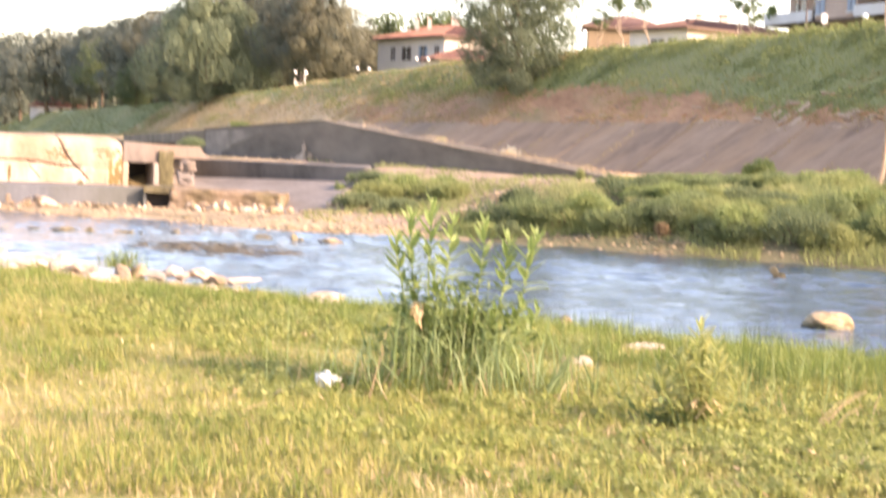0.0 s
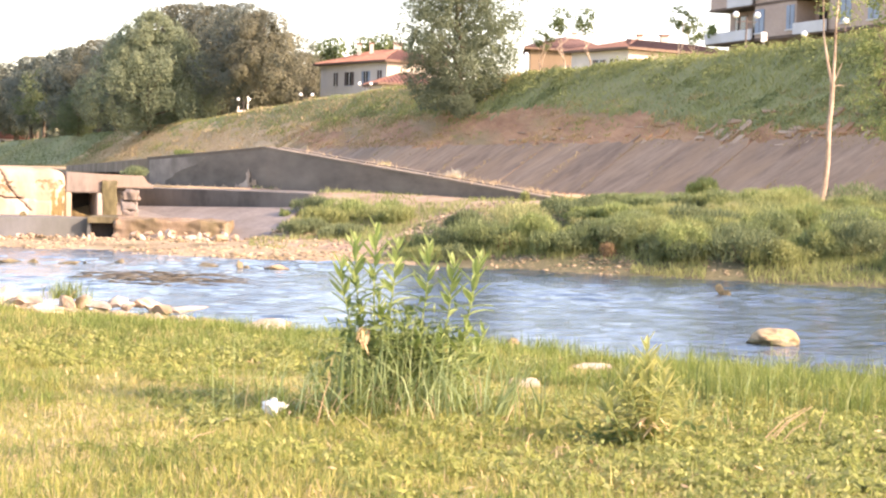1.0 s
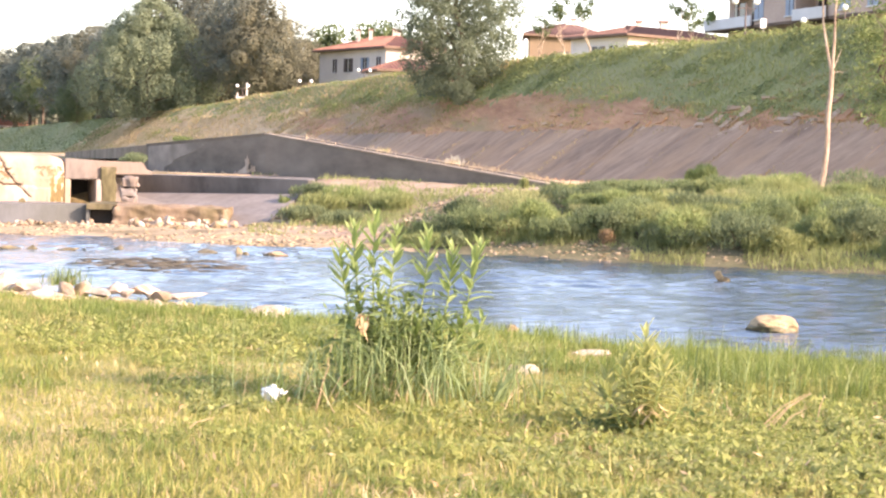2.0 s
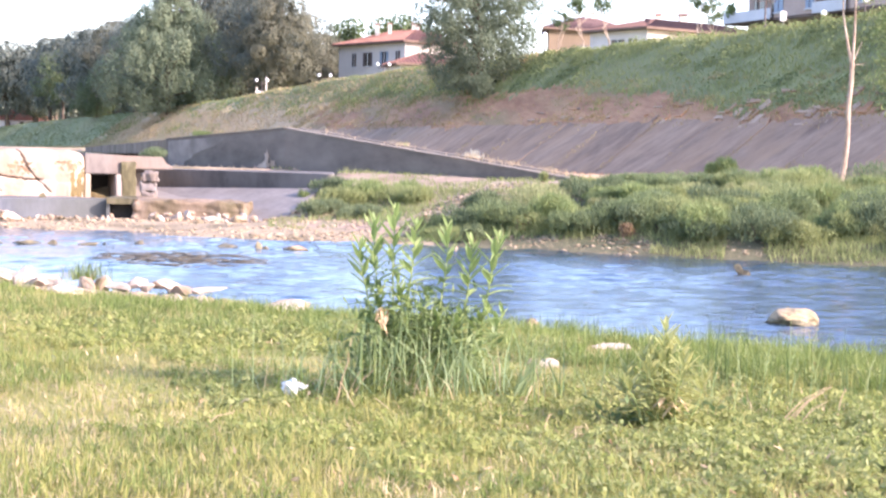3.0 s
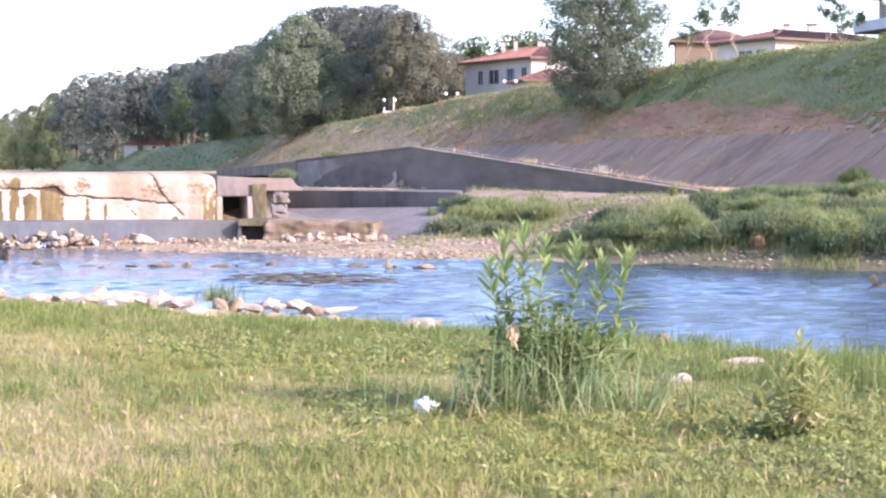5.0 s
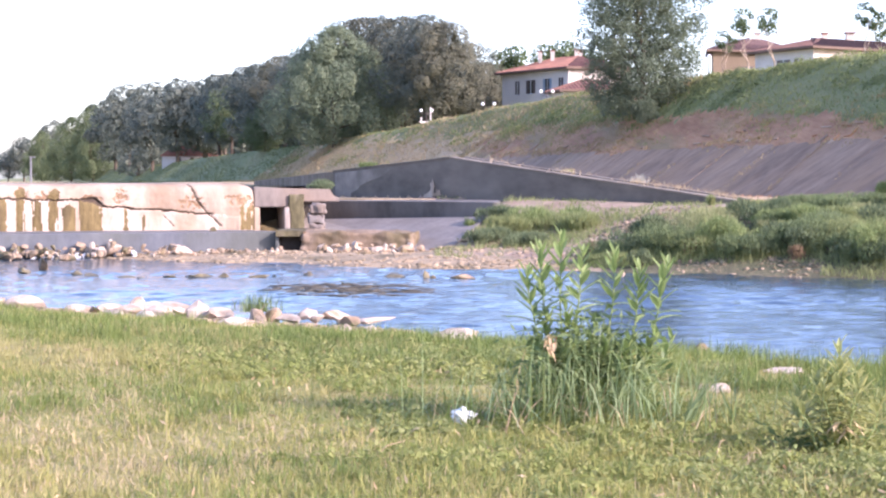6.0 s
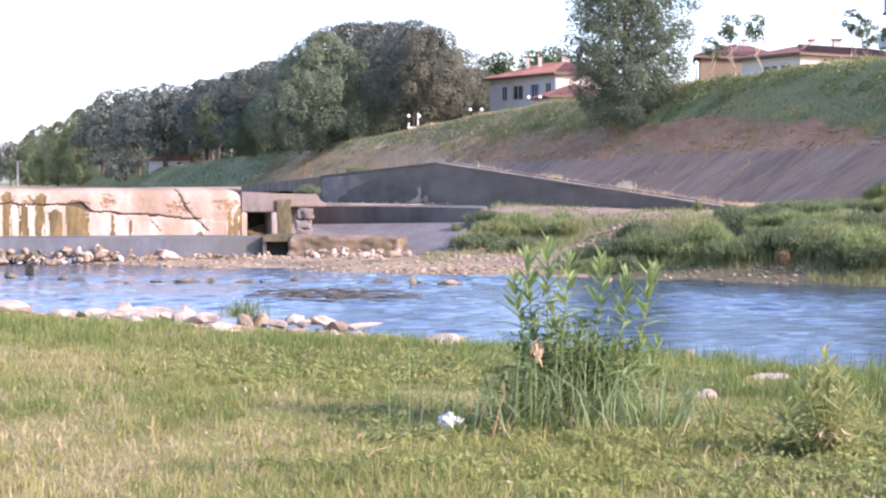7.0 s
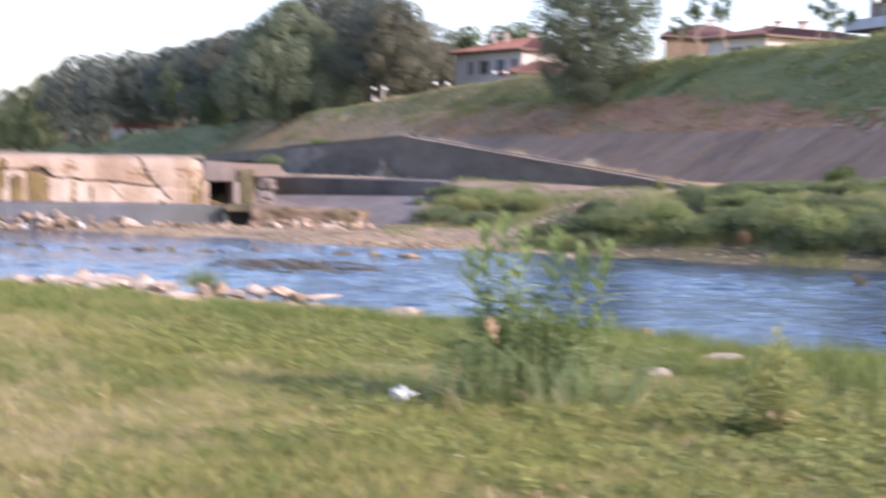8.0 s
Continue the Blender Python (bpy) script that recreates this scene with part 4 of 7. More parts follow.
class House:
    """A hip-roofed house: its near corner, the two directions of its walls (left and right of the corner), their lengths."""

    def __init__(self, name, corner, left, llen, right, rlen, z0, eave, ridge, wall_l, wall_r, label, over=0.7, roof="roof_tile"):
        self.ob = thing(name, pose(corner[0], corner[1], z0), label, "house")
        self.c, self.l, self.r = Vector((0, 0, 0)), Vector((*left, 0)).normalized(), Vector((*right, 0)).normalized()
        self.ll, self.rl, self.z = llen, rlen, z0
        h = eave - z0
        c, l, r = self.c, self.l * llen, self.r * rlen
        part("wall", quad_wall(Soup(), c + l, c, -3, h), wall_l, self.ob)
        part("wall", quad_wall(Soup(), c, c + r, -3, h), wall_r, self.ob)
        part("wall", quad_wall(Soup(), c + r, c + r + l, -3, h), wall_r, self.ob)
        part("wall", quad_wall(Soup(), c + r + l, c + l, -3, h), wall_l, self.ob)
        o = over
        e = [c - self.l * o - self.r * o, c + r + self.r * o - self.l * o, c + l + r + self.l * o + self.r * o, c + l + self.l * o - self.r * o]
        inset = min(llen, rlen) / 2 + o
        if llen >= rlen:
            t0, t1 = c + r / 2 + self.l * (inset - o), c + r / 2 + l - self.l * (inset - o)
        else:
            t0, t1 = c + l / 2 + self.r * (inset - o), c + l / 2 + r - self.r * (inset - o)
        rz = ridge - z0
        v = [(p.x, p.y, h - 0.12) for p in e] + [(p.x, p.y, h + 0.10) for p in e] + [(t0.x, t0.y, rz), (t1.x, t1.y, rz)]
        if llen >= rlen:
            f = [(4, 5, 8), (5, 6, 9, 8), (6, 7, 9), (7, 4, 8, 9)]
        else:
            f = [(7, 4, 8), (4, 5, 9, 8), (5, 6, 9), (6, 7, 8, 9)]
        part("roof", Soup().add(v, f + [(3, 2, 1, 0)]), roof, self.ob, "terracotta tile roof")
        sp = Soup()
        sp.add(v[:8], [(0, 1, 5, 4), (1, 2, 6, 5), (2, 3, 7, 6), (3, 0, 4, 7)])
        part("eave", sp, "eave", self.ob)
        # rows of tiles as raised courses
        slopes = [(e[0], e[1]), (e[3], e[0])]
        for a, b in slopes:
            for i in range(1, int((b - a).length / 0.45)):
                p = a.lerp(b, i / int((b - a).length / 0.45))
                d = (b - a).normalized()
                s0, s1 = (p - a).length, (b - p).length
                run = min(s0, s1, inset)
                up = Vector((-d.y, d.x, 0)) if (Vector((-d.y, d.x, 0))).dot(c + l / 2 + r / 2 - p) > 0 else Vector((d.y, -d.x, 0))
                t = p + up * run
                zt = h + 0.10 + (rz - h - 0.1) * run / inset
                w = d * 0.08
                sp = Soup().add([(p.x - w.x, p.y - w.y, h + 0.10), (p.x + w.x, p.y + w.y, h + 0.10), (t.x + w.x, t.y + w.y, zt), (t.x - w.x, t.y - w.y, zt), (p.x, p.y, h + 0.22), (t.x, t.y, zt + 0.1)],
                       [(0, 4, 5, 3), (4, 1, 2, 5), (0, 1, 4)])
                part("tile_course", sp, roof, self.ob)
        self.h, self.rz, self.t0, self.t1 = h, rz, t0, t1

    def window(self, side, at, z, w, h, shutters="frame_dark", pane="glass"):
        d = self.l if side == "l" else self.r
        n = -self.r if side == "l" else -self.l
        p = d * at
        win = part("window", Soup(), None, self.ob)

        def slab(x0, x1, z0, z1, o0, o1):
            sp = Soup()
            v = []
            for o in (o0, o1):
                for x, zz in ((x0, z0), (x1, z0), (x1, z1), (x0, z1)):
                    g = p + d * x + n * o
                    v.append((g.x, g.y, zz))
            return sp.add(v, [(0, 1, 2, 3), (7, 6, 5, 4), (0, 4, 5, 1), (1, 5, 6, 2), (2, 6, 7, 3), (3, 7, 4, 0)])
        part("pane", slab(-w / 2, w / 2, z, z + h, 0.005, 0.02), pane, win)
        part("window_sill", slab(-w / 2 - 0.1, w / 2 + 0.1, z - 0.12, z, 0.004, 0.14), "parapet", win)
        for s in (-1, 1):
            x = s * (w / 2 + w * 0.25)
            part("shutter", slab(x - w * 0.24, x + w * 0.24, z, z + h, 0.006, 0.06), shutters, win)
        part("frame", slab(-0.05, 0.05, z, z + h, 0.021, 0.05), "parapet", win)

    def chimney(self, f, side=0.0, s=0.45, hh=1.1):
        p = self.t0.lerp(self.t1, f) + self.r * side
        sp = Soup().box((p.x - s / 2, p.y - s / 2, self.rz - 1.2), (p.x + s / 2, p.y + s / 2, self.rz + hh - 0.4))
        ch = part("chimney", sp, "plaster_cream", self.ob)
        part("chimney_cap", Soup().box((p.x - s * 0.7, p.y - s * 0.7, self.rz + hh - 0.38), (p.x + s * 0.7, p.y + s * 0.7, self.rz + hh - 0.25)), "roof_tile", ch)


h1 = House("house", (13.49, 215.00), (-0.5, 0.866), 14.5, (0.866, 0.5), 9, 8.7, 15.25, 17.0, "plaster_grey", "plaster_cream", "two-storey grey and cream house with orange tile roof")
for at, w, sh in ((1.5, 0.45, "frame_dark"), (4.4, 0.9, "shutter_blue"), (8.0, 1.0, "frame_dark"), (11.0, 0.45, "frame_dark")):
    h1.window("l", at, 3.9, w, 1.6, sh)
for at in (4.6, 8.1):
    h1.window("l", at, 0.9, 0.9, 1.5)
h1.chimney(0.1), h1.chimney(0.35, 1.5), h1.chimney(0.62, -1.5), h1.chimney(0.98, -2)
# lower wing of the house
annex = House("house_annex", (12.42, 206.00), (-0.2, 0.98), 6, (0.97, 0.24), 8, 8.7, 12.2, 13.6, "plaster_grey", "plaster_cream", "low annex with orange tile roof", 0.6)
h2 = House("house", (36.79, 190.00), (-0.46, 0.89), 9.8, (0.81, 0.58), 21.0, 8.7, 15.75, 17.2, "plaster_grey", "plaster_cream", "pale house with dark red tile roof", 0.9, "roof_dark")
for at, w in ((2.4, 0.7), (4.9, 1.1)):
    h2.window("l", at, 5.2, w, 0.85)
h2.chimney(0.45, 0, 0.8, 1.1), h2.chimney(0.2, -1.0, 0.5, 0.9), h2.chimney(0.05, 0.5, 0.4, 0.8)
h3 = House("house", (33.04, 236.00), (0.12, 0.99), 10, (0.95, 0.3), 12, 8.7, 18.6, 20.6, "plaster_ochre", "plaster_ochre", "ochre house with weathered brown tile roof", 0.9, "roof_dark")
h3.window("r", 5.0, 6.5, 1.0, 1.5)
h3.chimney(0.7, 0, 0.6, 1.0)

# apartment block
apt = thing("apartment_building", pose(*(35.82, 150.00), 8.7), "brown-pink apartment block with white balconies", "building")
right = Vector((0.26, -0.966, 0)).normalized()      # the front runs along the embankment
deep = Vector((0.966, 0.26, 0)).normalized()


def slab(sp, o0, o1, x0, x1, z0, z1):
    """A box in the block's own directions: out behind its front, along it, up."""
    v = [right * x + deep * o + Vector((0, 0, z)) for z in (z0, z1) for x, o in ((x0, o0), (x1, o0), (x1, o1), (x0, o1))]
    return sp.add([tuple(p) for p in v], [(3, 2, 1, 0), (4, 5, 6, 7), (0, 1, 5, 4), (1, 2, 6, 5), (2, 3, 7, 6), (3, 0, 4, 7)])


FLOORS = [-0.8, 1.9, 4.6, 7.3, 10.0, 12.7]
part("wall", slab(Soup(), 1.7, 12, 0.0, 7.0, -3, 15.4), "plaster_pink", apt)
part("wall", slab(Soup(), 0.0, 12, 7.01, 13.2, 4.6, 15.4), "plaster_pink", apt)
part("wall", slab(Soup(), 1.7, 12, 13.21, 17.8, -3, 15.4), "plaster_pink", apt)
part("wall", slab(Soup(), 0.0, 12, 17.81, 27, 4.6, 15.4), "plaster_pink", apt)
part("wall", slab(Soup(), 2.2, 12, 7.01, 13.2, -3, 4.59), "plaster_pink", apt)
part("wall", slab(Soup(), 2.2, 12, 17.81, 27, -3, 4.59), "plaster_pink", apt)
part("roof", slab(Soup(), -0.5, 12.5, -0.6, 27.6, 15.41, 15.8), "eave", apt)
for z in FLOORS[2:]:
    part("band", slab(Soup(), -0.04, -0.004, 7.02, 13.19, z - 0.02, z + 0.2), "eave", apt)
    part("band", slab(Soup(), -0.04, -0.004, 17.82, 26.98, z - 0.02, z + 0.2), "eave", apt)
for k_, z in enumerate(FLOORS):
    for x0, x1 in ((-0.5 if k_ == 2 else 0.0, 6.98), (13.22, 17.78)):
        b = part("balcony", slab(Soup(), -0.25, 1.69, x0, x1, z, z + 0.2), "eave", apt)
        p0 = 3.1 if x0 < 1 and k_ > 2 else x0
        part("parapet", slab(slab(Soup(), -0.33, -0.22, p0, x1, z + 0.12, z + 0.95), -0.22, 1.68, p0, p0 + 0.1, z + 0.12, z + 0.95), "balcony_paint", b, "white balcony parapet")
        if p0 != x0:
            part("closed_bay", slab(Soup(), -0.1, 1.69, 0.0, 3.08, z + 0.21, z + 2.69), "plaster_pink", b)
    for x, w in ((1.3, 0.6), (2.4, 1.1), (4.6, 1.5), (6.3, 0.7), (14.3, 1.2), (16.6, 1.5)):
        wn_ = part("window", slab(Soup(), 1.65, 1.69, x - w / 2, x + w / 2, z + 0.3, z + 2.4), "frame_dark" if x < 14 or x > 15 else "shutter_brown", apt)
        part("pane", slab(Soup(), 1.61, 1.645, x - w / 2 + 0.1, x + w / 2 - 0.1, z + 0.4, z + 2.3), "glass" if x != 16.6 else "shutter_blue", wn_)
    if k_ > 1:
        for x, w in ((7.85, 1.3), (12.4, 1.1), (20.0, 1.3), (23.5, 1.3)):
            wn_ = part("window", slab(Soup(), -0.07, -0.004, x - w / 2, x + w / 2, z + 0.6, z + 2.4), "shutter_blue", apt)
            part("window_sill", slab(Soup(), -0.14, -0.005, x - w / 2 - 0.1, x + w / 2 + 0.1, z + 0.48, z + 0.59), "parapet", wn_)
            part("frame", slab(Soup(), -0.09, -0.071, x - 0.03, x + 0.03, z + 0.62, z + 2.38), "frame_dark", wn_)
part("planter_bush", fast_mesh("planter_bush", *[q_ for q_ in (lambda c_: (c_.reshape(-1, 3), np.arange(len(c_) * 3).reshape(-1, 3)))(np.random.default_rng(8).normal(size=(260, 1, 3)) * [0.12, 0.5, 0.22] + np.array([-0.1, -0.6, 5.75]) + np.random.default_rng(9).normal(size=(260, 3, 3)) * 0.12)]), "leaf_plane", apt, "potted greenery on the balcony")

# small white house with a red roof under the far trees
cab = thing("cottage", pose(*(-55.60, 397.50), 7.05), "small white cottage with red roof under the trees", "house")
part("wall", Soup().box((-6.0, 0, -3), (6.0, 6, 0.65)), "parapet", cab)
part("roof", Soup().add([(-6.5, -0.6, 0.55), (6.5, -0.6, 0.55), (6.5, 6.6, 0.55), (-6.5, 6.6, 0.55), (-3.5, 3, 3.0), (3.5, 3, 3.0)], [(0, 1, 5, 4), (1, 2, 5), (2, 3, 4, 5), (3, 0, 4), (3, 2, 1, 0)]), "roof_red", cab)
for x in (-2.4, 0.4, 3.1):
    wn_ = part("window", Soup().box((x - 0.4, -0.03, -0.6), (x + 0.4, -0.003, 0.3)), "frame_dark", cab)

# ---- lamps along the embankment path ----


def globe_mesh():
    bm = bmesh.new()
    bmesh.ops.create_uvsphere(bm, u_segments=14, v_segments=10, radius=0.18)
    me = bpy.data.meshes.new("globe")
    bm.to_mesh(me)
    bm.free()
    me.materials.append(M["globe"])
    return smooth(me)


GLOBE = globe_mesh()


def street_lamp(x, y, z, twin=True, turn=0.0):
    base = land(x, y) - 0.2
    ob = thing("street_lamp", pose(x, y, base, 0, 0, turn), "dark post lamp with " + ("two white globes" if twin else "one white globe"), "street lamp", "lamps along the embankment path")
    h = z - base
    part("post", Soup().tube([(0, 0, 0), (0, 0, 0.8), (0, 0, h - (0.1 if twin else 0.3))], [0.09, 0.055, 0.04]), "frame_dark", ob)
    sides = (-0.6, 0.6) if twin else (0.0,)
    if twin:
        part("arm", Soup().tube([(-0.6, 0, h - 0.3), (-0.5, 0, h - 0.42), (0, 0, h - 0.35), (0.5, 0, h - 0.42), (0.6, 0, h - 0.3)], [0.03] * 5, 5), "frame_dark", ob)
    for s in sides:
        g = new("globe", GLOBE)
        g.parent = ob
        g.location = (s, 0, h)
    return ob


for x, y, z, tw in ((*(-2.75, 208.00, 10.10), True), (*(3.90, 195.00, 10.28), True), (*(9.88, 193.00, 11.48), True), (*(19.30, 140.00, 11.51), False), (*(26.08, 101.00, 11.48), True), (*(32.84, 113.00, 11.51), False), (*(32.30, 103.00, 11.51), False)):
    street_lamp(x, y, z, tw)
bx = Vector((27.89, 104.00, 10.56))
sg = thing("sign_box", pose(bx.x, bx.y, land(bx.x, bx.y) - 0.1), "small white sign box on a post", "sign")
part("post", Soup().tube([(0, 0, 0), (0, 0, bx.z - land(bx.x, bx.y))], [0.04, 0.04]), "metal_grey", sg)
part("box", Soup().box((-0.17, -0.08, bx.z - land(bx.x, bx.y) - 0.2), (0.17, 0.08, bx.z - land(bx.x, bx.y) + 0.35)), "parapet", sg)
# tall lamp post far upstream, and a white gate among the oaks
fx = Vector((-85.67, 380.00, 7.14))
lp = thing("lamp_post", pose(fx.x, fx.y, 1.5), "slim grey lamp post by the water", "lamp post")
part("post", Soup().tube([(0, 0, 0), (0, 0, fx.z - 1.5)], [0.22, 0.16]), "metal_grey", lp)
part("head", Soup().box((-0.2, -0.3, fx.z - 1.5), (0.9, 0.3, fx.z - 1.3)), "metal_grey", lp)
gt = Vector((-2.70, 212.00, 8.92))
gate = thing("gate", pose(gt.x, gt.y, land(gt.x, gt.y) - 0.2), "small white gate with two posts among the trees", "gate")
gb = gt.z - land(gt.x, gt.y)
for s, t in ((-0.75, 0.75), (0.30, 1.9)):
    part("post", Soup().box((s, 0, 0), (s + 0.16, 0.16, gb + t)), "plaster_grey", gate)
part("beam", Soup().box((-0.85, -0.05, gb + 0.15), (0.8, 0.3, gb + 0.32)), "plaster_grey", gate)

# ---- leaves, blades and trees ----


def leaves(c, size, g, droop=0.0, narrow=0.5):
    """Small four-cornered leaves at the places c, each turned its own way."""
    n = len(c)
    d = g.normal(size=(n, 3))
    d[:, 2] -= droop
    d /= np.linalg.norm(d, axis=1)[:, None]
    e = np.cross(d, g.normal(size=(n, 3)))
    e /= np.linalg.norm(e, axis=1)[:, None]
    s = (size * g.uniform(0.6, 1.3, n))[:, None]
    v = np.stack([c - d * s * 0.5, c + e * s * narrow * 0.5, c + d * s * 0.5, c - e * s * narrow * 0.5], 1).reshape(-1, 3)
    i = np.arange(n)[:, None] * 4
    return v, np.concatenate([i + [0, 1, 2], i + [0, 2, 3]])


def blades(x, y, z, h, w, lean, g):
    """Grass blades: two tapering stretches that bend over."""
    n = len(x)
    a, b = g.uniform(0, 6.283, n), g.uniform(0, 6.283, n)
    side = np.stack([np.cos(a), np.sin(a), np.zeros(n)], 1) * (w * 0.5)[:, None]
    way = np.stack([np.cos(b), np.sin(b), np.zeros(n)], 1)
    l = (np.abs(g.normal(size=n)) * lean)[:, None]
    p = np.stack([x, y, z], 1)
    up = np.array([0, 0, 1.0])
    hh = h[:, None]
    mid = p + (up * (0.55 - 0.10 * np.minimum(l, 3)) + way * l * 0.25) * hh
    tip = p + (up * (1 - 0.30 * np.minimum(l, 2.9)) + way * l * 0.9) * hh
    v = np.stack([p - side, p + side, mid - side * 0.8, mid + side * 0.8, tip], 1).reshape(-1, 3)
    i = np.arange(n)[:, None] * 5
    return v, np.concatenate([i + [0, 1, 3], i + [0, 3, 2], i + [2, 3, 4]])


def facing_leaves(c, n, size, g, narrow=0.6, loose=0.5):
    """Leaves at the places c that lie roughly across the directions n, so that a crown takes light and shade as a whole."""
    m = len(c)
    n = n + g.normal(size=(m, 3)) * loose
    n /= np.linalg.norm(n, axis=1)[:, None]
    d = np.cross(n, g.normal(size=(m, 3)))
    d /= np.linalg.norm(d, axis=1)[:, None]
    e = np.cross(n, d)
    s = (size * g.uniform(0.6, 1.35, m))[:, None]
    v = np.stack([c - d * s * 0.5, c + e * s * narrow * 0.5, c + d * s * 0.5, c - e * s * narrow * 0.5], 1).reshape(-1, 3)
    i = np.arange(m)[:, None] * 4
    return v, np.concatenate([i + [0, 1, 2], i + [0, 2, 3]])


def profile(shape, t):
    """The crown's half width at the height t, as a share."""
    if shape == "round":
        return math.sqrt(max(0, 1 - (2 * t - 0.9) ** 2 / 1.25)) if t < 0.95 else 0.35
    if shape == "tall":
        return min(1, 0.74 + 1.1 * t) * max(0.0, 1 - max(0, t - 0.55) / 0.62) ** 0.55
    return min(1, t * 4 + 0.5) * (1 - t ** 1.9) ** 0.8


def billows(g, H, W, bottom, n, rb, shape, tall=1.0):
    """Middles and sizes of the leafy billows that make up an uneven crown."""
    mids, sizes = [], []
    while len(mids) < n:
        a, t = g.uniform(0, 6.283), g.uniform(0, 1) ** 0.9
        r = profile(shape, t) * W / 2 * (0.86 + 0.14 * math.sin(a * 3 + H) + 0.08 * math.sin(a * 5 + t * 9))
        size = rb * g.uniform(0.6, 1.25)
        k = math.sqrt(g.uniform(0.10, 1.0))
        r = max(0.0, r * k - size * 0.55)
        z = bottom + (H - bottom) * t
        mids.append((math.cos(a) * r, math.sin(a) * r, min(z, H - size * 0.8 * tall)))
        sizes.append(size)
    return np.array(mids), np.array(sizes)


def make_tree(name, seed, H, W, bottom, clumps, per, rb, leaf, leaf_mat, bark="bark", shape="round", trunk=0.3, label="", limbs=14, narrow=0.6, group="", tall=0.85, loose=0.55):
    g = np.random.default_rng(seed)
    ob = thing(name, pose(0, 0, 0), label, "tree", group)
    mids, sizes = billows(g, H, W, bottom, clumps, rb, shape, tall)
    sp = Soup()
    top = H * 0.82
    wob_ = [(g.normal() * 0.12 * i, g.normal() * 0.12 * i, top * i / 6) for i in range(7)]
    wob_[0] = (0, 0, -0.5)
    sp.tube(wob_, [trunk * (1 - 0.13 * i) for i in range(7)], 8)
    for m in mids[g.choice(len(mids), limbs, replace=False)]:
        z = max(bottom * 0.5, m[2] * g.uniform(0.45, 0.75))
        i = min(5, int(z / top * 6))
        f = z / top * 6 - i
        s = np.array(wob_[i]) * (1 - f) + np.array(wob_[i + 1]) * f
        s[2] = z
        mid = (s + m) / 2 + np.array([0, 0, 0.15])
        sp.tube([s, mid, m], [trunk * 0.35, trunk * 0.2, trunk * 0.06], 5)
    part("trunk", sp, bark, ob)
    # leaves over each billow, but not where billows run into one another
    d = g.normal(size=(clumps * per, 3))
    d /= np.linalg.norm(d, axis=1)[:, None]
    own = np.repeat(np.arange(clumps), per)
    lump = 1 + 0.16 * np.sin(d[:, 0] * 7 + own) * np.sin(d[:, 2] * 6 + own * 2) + g.normal(size=len(d)) * 0.09
    c = mids[own] + d * (sizes[own] * lump)[:, None] * np.array([1, 1, tall])
    near = np.linalg.norm(c[:, None, :] - mids[None], axis=2) / sizes[None]
    near[np.arange(len(c)), own] = 9
    ok = (near.min(1) > 0.72) & (c[:, 2] > bottom * 0.35 + 0.1)
    c, d = c[ok], d[ok]
    out = c - np.array([0, 0, bottom + (H - bottom) * 0.4])
    out /= np.linalg.norm(out, axis=1)[:, None] + 1e-6
    part("crown", fast_mesh("crown", *facing_leaves(c, d + 0.5 * out + [0, 0, 0.15], leaf, g, narrow, loose)), leaf_mat, ob)
    return ob


def stand(ob, x, y, turn=0.0, scale=1.0, z=None, first=False):
    m = Matrix.Translation((x, y, land(x, y) - 0.15 if z is None else z)) @ Euler((0, 0, turn)).to_matrix().to_4x4() @ Matrix.Diagonal((scale, scale, scale, 1))
    if first:
        ob.matrix_world = m
        return ob
    c = copy_thing(ob, m)
    c.matrix_basis = m
    return c


tr = random.Random(21)
# holm oaks in a dark row along the embankment
OAK_KINDS = [(30, 420, 0.34, "leaf_oak"), (31, 420, 0.34, "leaf_oak_brown"), (32, 220, 0.48, "leaf_oak"), (33, 150, 0.62, "leaf_oak")]      # seed, leaves on a billow, leaf size
oaks = [make_tree("oak_tree", sd, 15.5, 13.5, 3.2, 90, per_, 1.75, lf_, mt_, label="dense dark evergreen oak tree with a rounded crown", trunk=0.38, loose=0.36, group="oaks along the embankment") for sd, per_, lf_, mt_ in OAK_KINDS]
FAR_OAKS = [(-164.3, 665.9, 0.62), (-157.1, 661.2, 0.69), (-149.4, 652.1, 0.99), (-139.9, 660.4, 1.36), (-96.3, 534.9, 1.34), (-85.9, 498.3, 1.40), (-69.7, 440.4, 1.25), (-42.3, 341.4, 0.96), (-39.3, 337.5, 0.95), (-65.7, 443.2, 1.04), (-51.3, 392.2, 1.02), (-45.5, 376.5, 1.02), (-36.0, 345.4, 0.93), (-57.9, 395.0, 1.12), (-51.9, 393.0, 1.10), (-48.4, 392.0, 1.10), (-66.5, 415.0, 1.05)]
NEAR_OAKS = [(-33.0, 307.8, 0.9), (-29.7, 298.3, 0.89), (-24.4, 273.7, 0.86), (-21.0, 262.3, 0.83), (-25.6, 308.0, 0.95), (-21.0, 290.1, 0.97), (-11.7, 242.0, 1.03), (-8.9, 241.0, 1.03), (-6.0, 234.8, 0.99), (-3.1, 220.8, 0.91), (-0.6, 217.3, 0.83), (2.1, 239.0, 0.8), (4.2, 236.0, 0.63), (6.1, 238.0, 0.36), (-11.4, 261.0, 0.98), (-4.8, 249.9, 0.96), (-1.8, 243.2, 0.81), (1.2, 240.0, 0.69), (-17.2, 284.7, 1.01)]
OAKS = FAR_OAKS + NEAR_OAKS
used = set()
